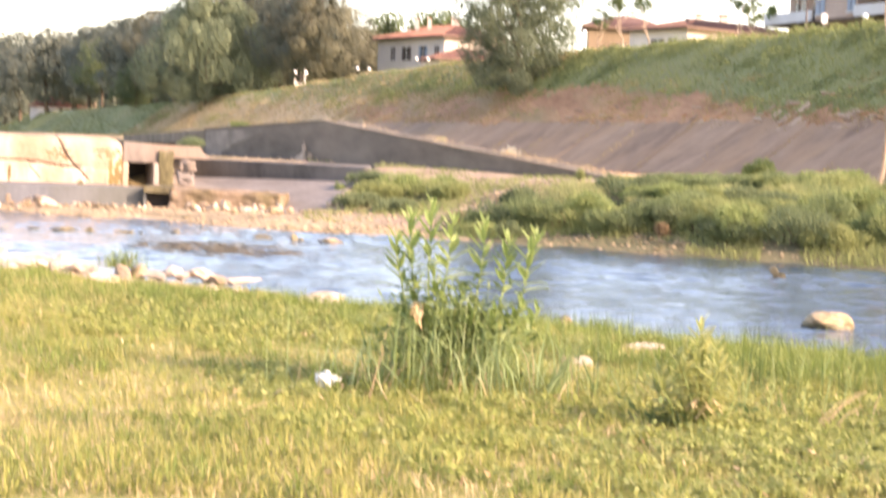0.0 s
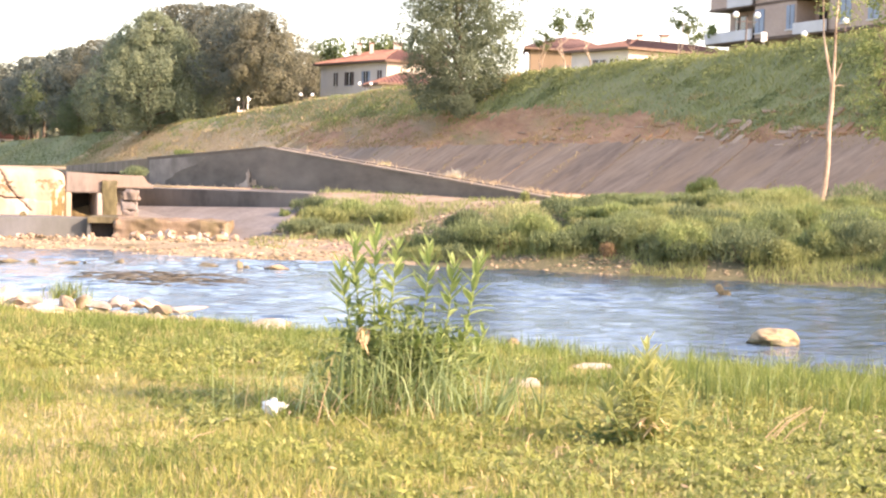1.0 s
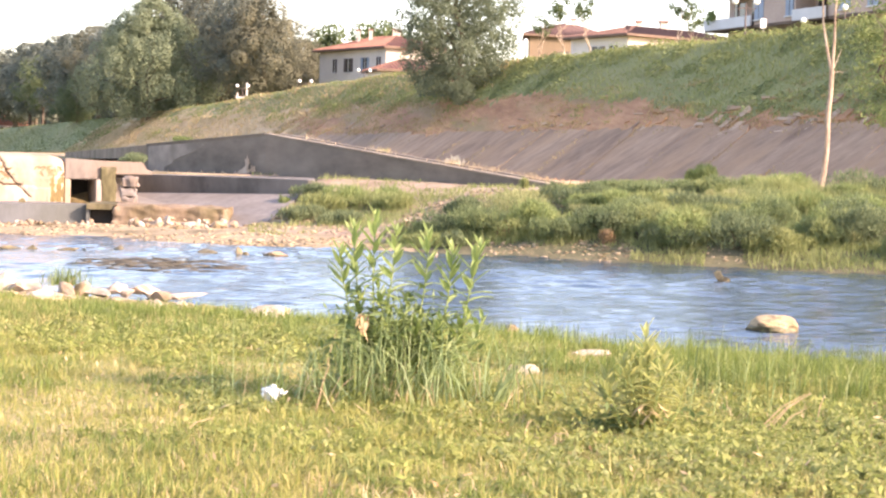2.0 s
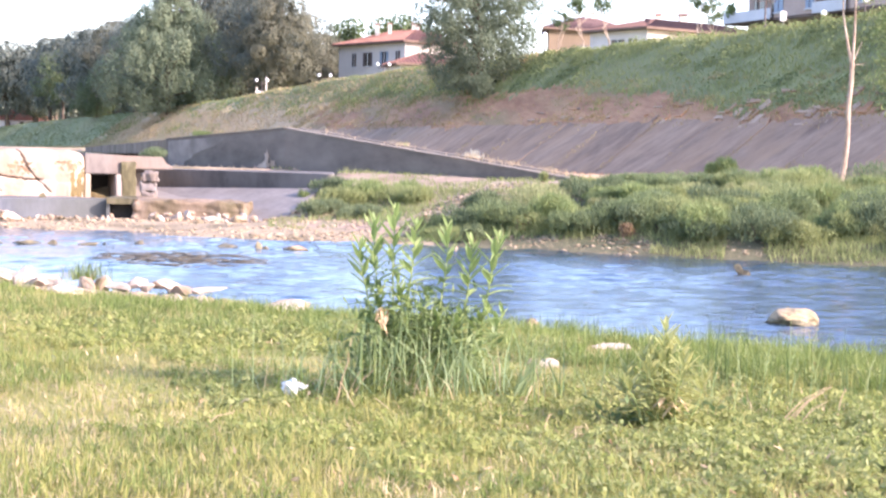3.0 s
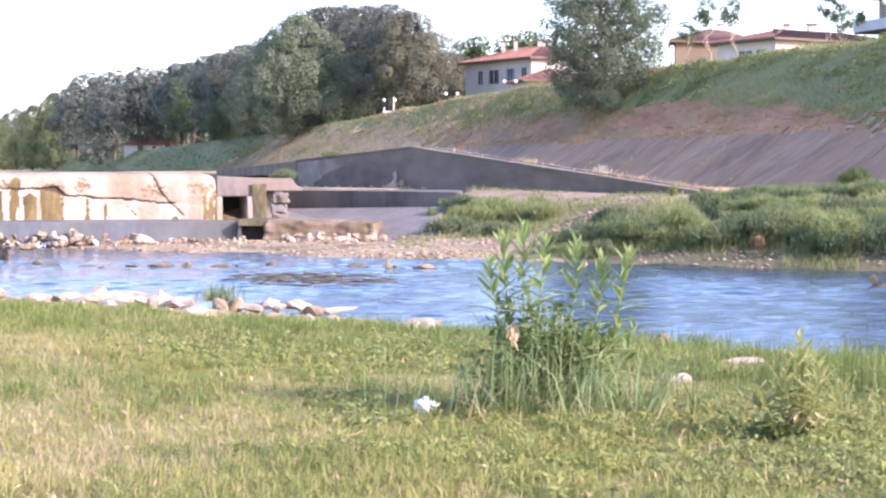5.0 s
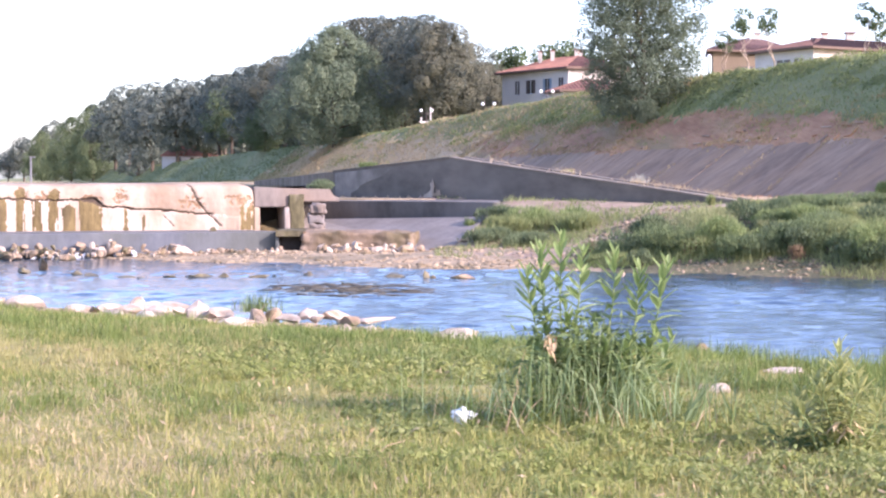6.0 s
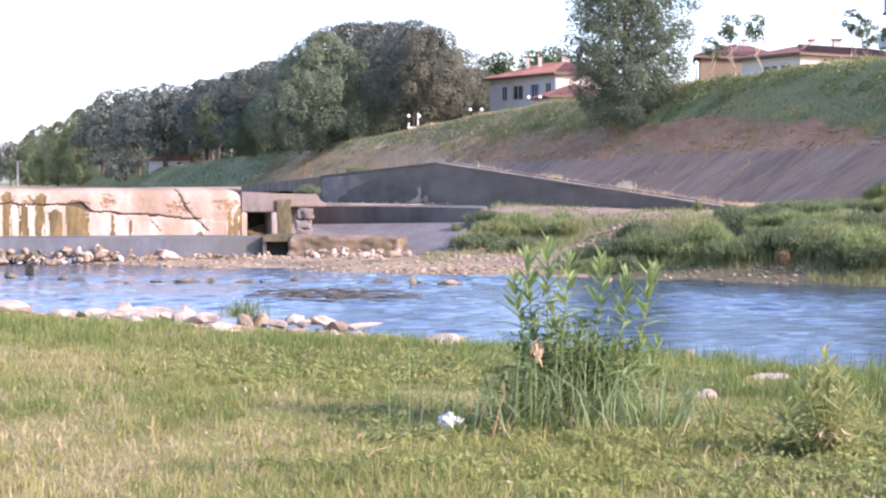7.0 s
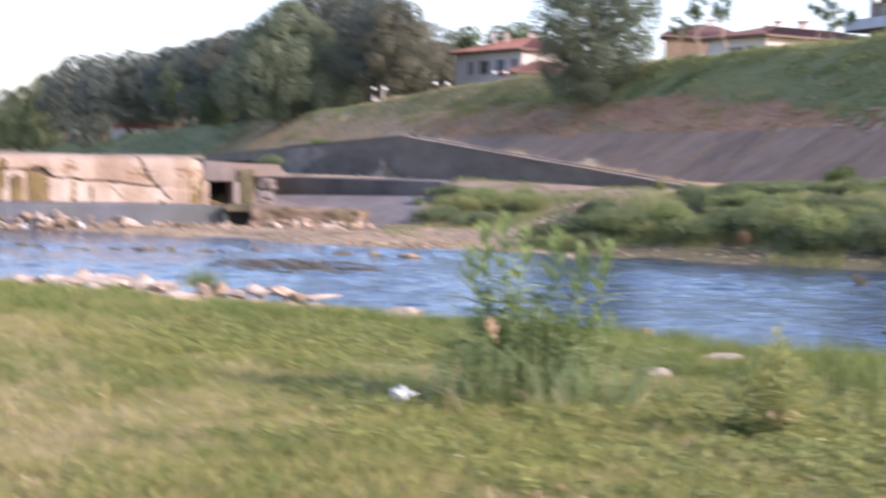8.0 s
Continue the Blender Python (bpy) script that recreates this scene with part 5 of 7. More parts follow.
for i, (x, y, s) in enumerate(OAKS):
    k_ = i % 2 if y < 276 else 2 if y < 385 else 3
    stand(oaks[k_], x, y, tr.uniform(0, 6), s, first=k_ not in used)
    used.add(k_)
thicket = make_tree("thicket_tree", 45, 7.0, 13.0, 0.3, 40, 110, 1.6, 0.62, "leaf_oak", label="low dark evergreen thicket behind the oak trunks", trunk=0.2, group="thicket behind the oaks")
for i, (x, y, s) in enumerate(OAKS[3:33:2]):
    k_ = 1 + 26 / math.hypot(x, y)
    if -0.165 < x / y < -0.115 and y < 400:
        k_ *= 1.22          # behind the cottage
    stand(thicket, x * k_ + tr.uniform(-2, 2), y * k_, tr.uniform(0, 6), 0.75 + 0.35 * s, first=i == 0)
for x, y, s in ((-72.5, 432.0, 0.9), (-68.0, 436.0, 0.95), (-38.6, 352.0, 0.8), (-34.6, 338.0, 0.8), (-17.6, 258.0, 0.75), (-27.0, 290.0, 0.75), (-13.0, 262.0, 0.75)):
    stand(thicket, x, y, tr.uniform(0, 6), s)
elms = [make_tree("elm_tree", 50 + i, 13.8, 16.6 if i else 22.5, 0.8, 210 if i else 300, 250, 0.95, 0.26, "leaf_elm" if i else "leaf_ash", label="full grey-green broadleaf tree on the grassy bank", shape="cone", trunk=0.28, tall=1.5, loose=0.5, group="light trees before the oaks") for i in range(2)]
stand(elms[0], *(-14.2, 226.00), 0.4, 1.04, first=True)
stand(elms[1], *(-107.59, 560.00), 2.0, 1.62, first=True)
for (x, y), s in (((-120.15, 590.00), 1.45), ((-136.02, 620.00), 1.2), ((-27.92, 280.00), 0.55)):
    stand(elms[1], x, y, tr.uniform(0, 6), s)
maple = make_tree("maple_tree", 57, 13.5, 12.5, 3.8, 110, 120, 1.25, 0.42, "leaf_elm", label="dark green broadleaf tree with a lifted crown before the oaks", trunk=0.28, loose=0.35)
stand(maple, *(-37.9, 322.00), 0.7, 0.87, first=True)
# open-crowned tree on the slope
pop = make_tree("poplar_tree", 71, 15.5, 9.8, 0.6, 360, 420, 0.90, 0.165, "leaf_poplar", label="tall airy grey-green poplar tree on the embankment slope", shape="tall", trunk=0.24, limbs=26, tall=1.15, loose=0.5)
stand(pop, *(12.55, 124.00), 0.7, 1.0, first=True)
# trees behind the houses
plane = make_tree("plane_tree", 81, 9.5, 7.5, 3.5, 46, 110, 1.0, 0.42, "leaf_street", label="bright green broadleaf tree behind the houses", group="trees behind the houses")
stand(plane, *(8.09, 245.00), 0, 1.0, 10.2, first=True)
for a, s, z in (((13.58, 262.00), 1.0, 11.6), ((16.14, 265.00), 1.05, 11.8), ((18.74, 262.00), 0.95, 11.4), ((6.83, 262.00), 0.9, 10.0)):
    stand(plane, *a, tr.uniform(0, 6), s, z)
lop = make_tree("lopped_tree", 83, 8.2, 3.4, 6.0, 12, 80, 0.40, 0.22, "leaf_street", bark="bark_pale", label="lopped street tree with thin pale trunk and a few leaf tufts", trunk=0.10, limbs=5, group="lopped trees by the houses")
stand(lop, *(26.68, 170.00), 0, 1.0, 9.6, first=True)
for a, s, z in (((29.34, 172.00), 1.0, 9.8), ((25.23, 172.00), 0.8, 9.4), ((35.68, 160.00), 0.95, 9.6), ((37.34, 163.00), 0.85, 9.4)):
    stand(lop, *a, tr.uniform(0, 6), s, z)

# young tree with a bare pale trunk on the far bank
bt = Vector((18.16, 60.00, 1.45))
btz = land(bt.x, bt.y)
young = thing("young_tree", pose(bt.x, bt.y, btz), "slender young tree with pale bare forked trunk", "tree")
zz = bt.z - btz
main = [(-0.12, 0, -0.3), (0.0, 0, zz + 0.1), (0.13, 0, zz + 0.8), (0.20, 0, zz + 1.6), (0.21, 0.02, zz + 2.7), (0.27, 0, zz + 3.4), (0.28, 0.0, zz + 4.15)]
part("trunk", Soup().tube(main, [0.13, 0.115, 0.10, 0.09, 0.082, 0.078, 0.085], 9), "bark_pale", young)
forks = [[(0.28, 0, zz + 4.1), (0.14, 0.05, zz + 4.7), (-0.03, 0.1, zz + 5.7), (-0.1, 0.1, zz + 7.2)], [(0.28, 0, zz + 4.1), (0.33, 0, zz + 5.0), (0.30, -0.1, zz + 6.0), (0.42, -0.1, zz + 7.6)],
         [(0.29, 0, zz + 4.1), (0.45, 0.05, zz + 4.45), (0.62, 0.1, zz + 4.85)], [(0.29, 0, zz + 4.05), (0.5, 0, zz + 4.1), (0.7, 0.05, zz + 4.08)]]
for i, f in enumerate(forks):
    r = 0.06 if i < 2 else 0.022
    part("limb", Soup().tube(f, [r * (1 - 0.7 * j / (len(f) - 1)) for j in range(len(f))], 6), "bark_pale", young)
g = np.random.default_rng(5)
cl = np.array([(0.1, 0, zz + 6.7), (0.5, 0.2, zz + 6.5), (-0.2, 0.3, zz + 7.2), (0.6, -0.2, zz + 7.4), (0.9, 0.1, zz + 6.3), (1.2, 0, zz + 6.9), (0.2, 0.1, zz + 8.2), (0.8, 0.1, zz + 8.5), (1.5, 0.2, zz + 7.7)])
pts = np.repeat(cl, 70, 0) + g.normal(size=(len(cl) * 70, 3)) * 0.22
part("crown", fast_mesh("crown", *leaves(pts, 0.13, g, 0.4)), "leaf_plane", young)
# leafy tree at its side
side_tree = make_tree("willow_tree", 91, 7.8, 3.6, 2.2, 60, 110, 0.36, 0.13, "leaf_plane", label="leafy green young tree on the far bank", trunk=0.07, limbs=18)
stand(side_tree, *(21.04, 61.00), 0.3, 1.0, first=True)


def bush(x, y, w, h, seed, leaf_mat, label, leaf=0.09, n=900, name="bush", z=None, plume=0.5):
    """A bush of several leafy lobes; plume: how much of it is upright, grass-like growth."""
    g = np.random.default_rng(seed)
    z = land(x, y) if z is None else z
    ob = thing(name, pose(x, y, z), label, "bush")
    sp = Soup()
    mids, rads = [], []
    for i in range(7):
        a, r = g.uniform(0, 6.28), w / 2 * g.uniform(0.1, 0.72)
        rad = np.array([w * g.uniform(0.15, 0.25)] * 2 + [h * g.uniform(0.28, 0.42)])
        t = (math.cos(a) * r, math.sin(a) * r, max(0.02, h * g.uniform(0.55, 1.0) * (1 - 0.5 * r / w) - rad[2]))
        sp.tube([(0, 0, -0.05), (t[0] * 0.4, t[1] * 0.4, t[2] * 0.5), t], [0.02, 0.014, 0.005], 4)
        mids.append(t)
        rads.append(rad)
    part("stem", sp, "bark", ob)
    mids, rads = np.array(mids), np.array(rads)
    own = g.integers(0, 7, n)
    d = g.normal(size=(n, 3))
    d[:, 2] = np.abs(d[:, 2]) * np.where(g.uniform(0, 1, n) < 0.75, 1, -1)
    d /= np.linalg.norm(d, axis=1)[:, None]
    c = mids[own] + d * rads[own] * g.uniform(0.75, 1.12, n)[:, None]
    c[:, 2] = np.where(c[:, 2] < 0.02, np.abs(c[:, 2]) * 0.6 + 0.02, c[:, 2])
    up = int(n * plume)
    v0, t0 = facing_leaves(c[up:], d[up:] + [0, 0, 0.25], leaf, g, 0.5, 0.5)
    # upright blades and sprays
    way = d[:up] * 0.45 + [0, 0, 0.9] + g.normal(size=(up, 3)) * 0.28
    way /= np.linalg.norm(way, axis=1)[:, None]
    side = np.cross(way, g.normal(size=(up, 3)))
    side /= np.linalg.norm(side, axis=1)[:, None]
    l = (leaf * g.uniform(1.2, 2.8, up))[:, None]
    b = c[:up]
    v1 = np.stack([b - way * l * 0.4, b + side * leaf * 0.13, b + way * l * 0.6, b - side * leaf * 0.13], 1).reshape(-1, 3)
    k = np.arange(up)[:, None] * 4
    t1 = np.concatenate([k + [0, 1, 2], k + [0, 2, 3]])
    part("foliage", fast_mesh("foliage", np.concatenate([v0, v1]), np.concatenate([t0, t1 + len(v0)])), leaf_mat, ob)
    return ob


BUSHES = [(*(1.30, 56.50), 1.1, 0.6, "leaf_elm"), (*(2.02, 57.50), 1.5, 0.8, "reed"), (*(2.95, 58.00), 1.6, 0.9, "leaf_plane"), (*(3.73, 57.00), 1.3, 0.75, "reed"), (*(2.37, 55.50), 1.0, 0.5, "leaf_elm"),
          (*(7.88, 57.00), 0.35, 0.35, "reed"), (*(15.07, 64.00), 1.1, 1.15, "leaf_plane"), (*(11.39, 54.00), 1.6, 0.5, "shrub_dark"), (*(13.93, 55.00), 2.0, 0.5, "shrub_dark"),
          (*(14.99, 54.00), 1.8, 0.9, "leaf_plane"), (*(17.27, 52.00), 2.2, 1.2, "leaf_elm"), (*(13.98, 48.00), 1.6, 0.8, "leaf_plane"), (*(5.56, 53.00), 1.2, 0.7, "leaf_elm"),
          (*(8.76, 52.00), 1.6, 0.8, "leaf_elm"), (*(1.55, 59.60), 0.9, 0.75, "leaf_elm"), (*(0.56, 59.40), 0.4, 0.5, "leaf_plane"), (*(9.64, 50.00), 1.5, 0.7, "leaf_plane"), (*(11.52, 49.00), 1.8, 0.8, "leaf_elm"), (*(15.18, 47.00), 1.8, 0.8, "leaf_plane")]
for i, (x, y, w, h, mt) in enumerate(BUSHES):
    wide = 1.7 if x < 4 else 1.35
    bush(x, y, w * wide, h * (0.8 if x < 4 else 0.9), 200 + i, mt, "low green shrub among the grasses of the far bank", 0.10, int(2300 * min(1.0, w * w)), "bush", None, 0.85)
bush(*(6.68, 66.00), 0.9, 0.75, 240, "pale_weed", "pale grey dry weed behind the coping", 0.13, 200, "dry_weed", 1.9, 0.9)
bush(*(-4.50, 64.00), 1.5, 0.4, 241, "leaf_elm", "green shrub growing on the abutment", 0.08, 1200, z=1.98)
for a, w, h in (((2.16, 140.00), 3.4, 0.9), ((4.68, 75.00), 0.8, 0.4), ((-8.07, 185.00), 3.5, 0.8)):
    bush(*a, w, h, int(w * 100), "leaf_plane", "green shrub on the dry slope", 0.2, 1100)
bush(*(12.60, 121.00), 3.6, 1.7, 250, "leaf_poplar", "bushy undergrowth at the foot of the poplar", 0.15, 3600, plume=0.4)
bq = random.Random(31)
SHRUB_KINDS = {"shrub_dark": "dark green", "leaf_plane": "fresh green", "shrub_pale": "pale green", "reed": "grassy green", "leaf_elm": "dull green"}
n_b = 0
while n_b < 96:
    x, y = bq.uniform(4, 20.5), bq.uniform(40, 63)
    s_ = (y - (48.7 - 0.58 * x)) / 1.156
    if 0.115 < x / y < 0.198 and s_ < 2.2:
        continue
    if not (0.9 < s_ < 13 and x > 4.3 + 0.8 * (y - 51) and x / y < 0.36) or abs(x / y - 0.303) < 0.016 and y > 45:
        continue
    n_b += 1
    w_ = bq.uniform(0.7, 2.0)
    low = min(1.0, max(0.35, (x - (4.3 + 0.8 * (y - 51))) / 3.0))
    mt = bq.choice(("shrub_dark", "shrub_dark", "leaf_plane", "leaf_elm", "shrub_pale", "reed", "reed"))
    bush(x, y, w_, (bq.uniform(0.28, 0.5) * (0.55 + 0.45 * w_) + (0.22 if s_ < 5 else 0)) * low, 500 + n_b, mt, SHRUB_KINDS[mt] + " shrub mound on the far bank", 0.075, int(1100 * w_), "shrub", None, 0.85 if mt in ("reed", "shrub_pale") else 0.55)
for i in range(19):
    k = 0.084 + 0.0155 * i + bq.uniform(-0.005, 0.005)
    y = 48.7 / (1 + 0.58 * k) + bq.uniform(2.0, 3.4) - (1.0 if k > 0.2 and i % 2 else 0.0)
    mt = ("shrub_dark", "leaf_elm", "shrub_dark", "reed", "leaf_plane")[i % 5]
    w_ = bq.uniform(1.2, 2.4)
    bush(k * y, y, w_, bq.choice((0.6, 0.8, 1.0, 1.15)), 700 + i, mt, SHRUB_KINDS[mt] + " shrub overhanging the far water's edge", 0.08, int(1300 * w_), "shrub", None, 0.6)
for a, d, w, h in ((1030, 50.6, 0.5, 0.4), (1213, 47.6, 0.55, 0.55), (1390, 45.5, 0.6, 0.4)):
    bush((a - 784) / 3300 * d, d, w, h, int(a), "dry_red", "reddish dry bush at the far water's edge", 0.06, 600, "dry_bush", None, 0.7)
# ---- grass and herbs ----
def scatter(n, b0, b1, r0, r1, g, power=1.0):
    """Places seen from the camera's stand between two bearings (degrees) and two distances."""
    a = np.radians(g.uniform(b0, b1, n))
    r = (r0 ** power + (r1 ** power - r0 ** power) * g.uniform(0, 1, n)) ** (1 / power)
    return np.sin(a) * r, np.cos(a) * r


def stuff(name, parts, material, label, category="grass"):
    v, t, o = [], [], 0
    for a, b in parts:
        v.append(a)
        t.append(b + o)
        o += len(a)
    return put(name, fast_mesh(name, np.concatenate(v), np.concatenate(t)), material, label, category, kind="stuff")


def s_near(x, y):
    return (y - (16.6 - 0.85 * x)) / 1.312


def s_far(x, y):
    return (y - (48.7 - 0.58 * x)) / 1.156


def trodden(x, y):
    """1 where the grass stands free, less where it is short before a stone."""
    f = np.ones_like(x)
    for (sx, sy), w in (((-2.20, 19.00), 0.26), ((0.05, 17.90), 0.32), ((-1.04, 18.40), 0.12), ((-0.81, 18.40), 0.13), ((2.52, 14.10), 0.2), ((1.80, 12.85), 0.2)):
        near = (np.abs(x - sx * y / sy) < w) & (y < sy) & (y > sy - 1.1)
        f = np.where(near, 0.3, f)
    return f


def patch(x, y, s, k=0.0):
    return cloud(x, y, s * 0.8, k)


x, y = scatter(205000, -16, 21.5, 7.4, 22, rg)
m = s_near(x, y) < 1.0
x, y = x[m], y[m]
h = (0.025 + 0.025 * patch(x, y, 2.0) + 0.03 * patch(x, y, 0.6, 2)) * rg.uniform(0.6, 1.5, len(x))
stuff("lawn_grass", [blades(x, y, height(x, y) - 0.005, h, rg.uniform(0.003, 0.0065, len(x)), 2.2, rg)], "grass", "short sunlit green and yellowing grass")
# taller fresh grass along the edge of the bank
x, y = scatter(110000, -17, 22, 11, 29, rg)
s = s_near(x, y)
m = (s > -3.4 + 2.2 * patch(x, y, 0.8)) & (s < 3.2 + 2.2 * (x < 1.2) * patch(x, y, 1.2))
x, y, s = x[m], y[m], s[m]
h = (0.04 + 0.17 * patch(x, y, 1.3, 4) ** 1.5) * rg.uniform(0.6, 1.35, len(x)) * (0.5 + 0.5 * ss(-3.4, -1.2, s)) * trodden(x, y)
stuff("edge_grass", [blades(x, y, height(x, y) - 0.01, h, rg.uniform(0.005, 0.010, len(x)), 0.95, rg)], "grass_lush", "taller fresh green grass along the bank's edge")
# herbs with broad small leaves on short sprigs, in clumps
def sprigs(x, y, tall, per, leaf, g, spread=0.05):
    """Low leafy sprigs: leaves fan out and up round each place, the higher ones smaller."""
    n = len(x)
    a, t = g.uniform(0, 6.283, n * per), g.uniform(0.1, 1, n * per)
    r = spread * (1.15 - 0.6 * t) * g.uniform(0.3, 1.3, n * per)
    hx, hy = np.repeat(x, per) + np.cos(a) * r, np.repeat(y, per) + np.sin(a) * r
    c = np.stack([hx, hy, height(hx, hy) + t * np.repeat(tall, per)], 1)
    n_ = np.stack([np.cos(a) * 0.55, np.sin(a) * 0.55, np.full(len(a), 0.8)], 1)
    return facing_leaves(c, n_, leaf * (1.2 - 0.45 * t), g, 0.45, 0.5)


for nm, mt, n_, k_, cut, lb in (("low_herbs", "herb", 5200, 1.0, 0.74, "low broad-leaved green herbs in the grass"), ("grey_herbs", "herb_grey", 3600, 4.0, 0.78, "soft grey-green herbs in the grass")):
    x, y = scatter(n_, -16.5, 21.5, 7.4, 17, rg, 0.6)
    m = (patch(x, y, 0.9, k_) + 0.35 * patch(x, y, 3.1, 3) + 0.11 * x > cut + rg.uniform(-0.25, 0.25, len(x))) & (s_near(x, y) < -0.5) & (trodden(x, y) > 0.5) & (x + 0.35 * (y - 9) > -0.3 + 1.6 * (patch(x, y, 0.6, 6) - 0.5))
    x, y = x[m], y[m]
    stuff(nm, [sprigs(x, y, rg.uniform(0.03, 0.10, len(x)), 30, 0.048, rg, 0.085)], mt, lb, "herbs")
# longer tufts in the lawn
for nm, mt, n_, k_, lb in (("lawn_tufts", "grass_lush", 2300, 3, "longer green tufts in the lawn"), ("pale_tufts", "grass", 2300, 7, "soft pale green tufts in the lawn")):
    x, y = scatter(n_, -16.5, 21.5, 7.4, 18, rg, 0.8)
    m = (s_near(x, y) < 0) & (trodden(x, y) > 0.5) & (patch(x, y, 0.7, k_) > rg.uniform(0.25, 0.6, len(x)))
    x, y = x[m], y[m]
    per = 30
    wide = np.repeat(rg.uniform(0.03, 0.09, len(x)), per)
    hx = np.repeat(x, per) + rg.normal(size=len(x) * per) * wide
    hy = np.repeat(y, per) + rg.normal(size=len(x) * per) * wide
    stuff(nm, [blades(hx, hy, height(hx, hy), np.repeat(rg.uniform(0.05, 0.15, len(x)), per) * rg.uniform(0.5, 1.2, len(hx)), rg.uniform(0.004, 0.008, len(hx)), 1.7, rg)], mt, lb)
# dry stalks and straw
x, y = scatter(36000, -17, 22, 7.3, 18, rg, 0.5)
m = 0.75 * patch(x, y, 0.9, 5) + 0.5 * patch(x, y, 4.0, 2) - 0.09 * x - 0.10 * (y - 9.5) * (x < 1.2) > 0.40 + rg.uniform(-0.2, 0.2, len(x))
x, y = x[m], y[m]
stuff("dry_grass", [blades(x, y, height(x, y), rg.uniform(0.03, 0.10, len(x)), rg.uniform(0.003, 0.006, len(x)), 3.2, rg)], "straw", "dry straw-coloured grass stalks", "grass")
# lush tussocks along the edge of the bank
x, y = scatter(1500, -15, 22, 11, 21, rg)
s = s_near(x, y)
m = (s > -1.7) & (s < 0.9) & ((x > 1.7) | (patch(x, y, 0.7, 8) > 0.5)) & (trodden(x, y) > 0.5)
x, y = x[m], y[m]
per = 46
big = np.repeat(rg.uniform(0.10, 0.20, len(x)) * (1 + 0.25 * (x > 2.2)), per)
hx = np.repeat(x, per) + rg.normal(size=len(x) * per) * 0.075
hy = np.repeat(y, per) + rg.normal(size=len(x) * per) * 0.075
m = trodden(hx, hy) > 0.5
hx, hy, big = hx[m], hy[m], big[m]
stuff("tussock_grass", [blades(hx, hy, height(hx, hy) - 0.01, big * rg.uniform(0.6, 1.25, len(hx)), rg.uniform(0.005, 0.009, len(hx)), 0.8, rg)], "grass_lush", "lush green tussocks along the bank's edge")
# bits of dead leaves and long bent straws on the lawn
x, y = scatter(420, -16, 21, 7.6, 16, rg, 0.6)
x, y = x[s_near(x, y) < 0], y[s_near(x, y) < 0]
c = np.stack([x, y, height(x, y) + rg.uniform(0.03, 0.07, len(x))], 1)
stuff("dead_leaves", [leaves(c, 0.05, rg, 0.0, 0.26)], "dead_leaf", "pale dead leaves lying on the grass", "leaves")
x, y = scatter(620, -16, 19, 7.4, 15, rg, 0.3)
m = (s_near(x, y) < -0.5) & (patch(x, y, 0.9, 5) - 0.10 * x - 0.08 * (y - 9.5) > 0.38)
x, y = np.repeat(x[m], 9), np.repeat(y[m], 9)
x, y = x + rg.normal(size=len(x)) * 0.05, y + rg.normal(size=len(x)) * 0.05
stuff("bent_straw", [blades(x, y, height(x, y), rg.uniform(0.06, 0.15, len(x)), rg.uniform(0.003, 0.006, len(x)), 3.6, rg)], "straw", "long bent straws in the dry lawn", "grass")
# grasses of the far bank
x, y = scatter(120000, 0, 22, 42, 80, rg)
s = s_far(x, y)
m = (s > 0.7 + 0.9 * patch(x, y, 0.7)) & ((s < 6.3) | (s > 10.5) | (x > 10) | (rg.uniform(0, 1, len(x)) < 0.22)) & (x > 3.7 + 0.8 * (y - 51) + 1.2 * patch(x, y, 0.5)) & (s < 30) & (y < wall_line(x)[0] + 20) & ((y < wall_line(x)[0] - 2.0) | (x > 9.5)) & (patch(x, y, 0.55, 2) > 0.28) & (uv(x, y)[1] < 36)
x, y = x[m], y[m]
h = (0.10 + 0.45 * patch(x, y, 0.6, 3) ** 1.6 + 0.15 * patch(x, y, 1.7, 5)) * rg.uniform(0.5, 1.2, len(x)) * np.clip((x - (3.7 + 0.8 * (y - 51))) / 3.5, 0.35, 1)
stuff("far_bank_grass", [blades(x, y, height(x, y) - 0.02, h, rg.uniform(0.012, 0.03, len(x)), 0.9, rg)], "reed", "tall wild green grasses on the far bank")
# thin dry growth on the bare earth below the wing wall
x, y = scatter(26000, -1, 12, 50, 72, rg)
s = s_far(x, y)
m = (s > 3) & (x > -0.5) & (y < wall_line(x)[0] - 0.3) & (x < 5 + 0.8 * (y - 51)) & (patch(x, y, 1.1, 2) > 0.62)
x, y = x[m], y[m]
stuff("earth_tufts", [blades(x, y, height(x, y) - 0.01, rg.uniform(0.05, 0.2, len(x)), rg.uniform(0.01, 0.03, len(x)), 0.9, rg)], "slope_tuft", "thin dull green tufts on bare earth")
# patchy green growth on the earth between the shrubs and the wing wall
x, y = scatter(60000, -1, 14, 51, 72, rg)
s = s_far(x, y)
k = cloud(x, y, 0.45, 6) + 0.5 * np.exp(-((x - 2.6) / 2.2) ** 2 - ((y - 57.0) / 1.8) ** 2)
m = (s > 4.2) & (x > 0.2) & (y < wall_line(x)[0] - 3.0) & (x < 6 + 0.8 * (y - 51)) & (k > rg.uniform(0.58, 0.95, len(x)))
x, y = x[m], y[m]
stuff("bank_grass", [blades(x, y, height(x, y) - 0.01, rg.uniform(0.08, 0.34, len(x)), rg.uniform(0.012, 0.03, len(x)), 0.9, rg)], "reed", "patchy green grass on the earth of the far bank")
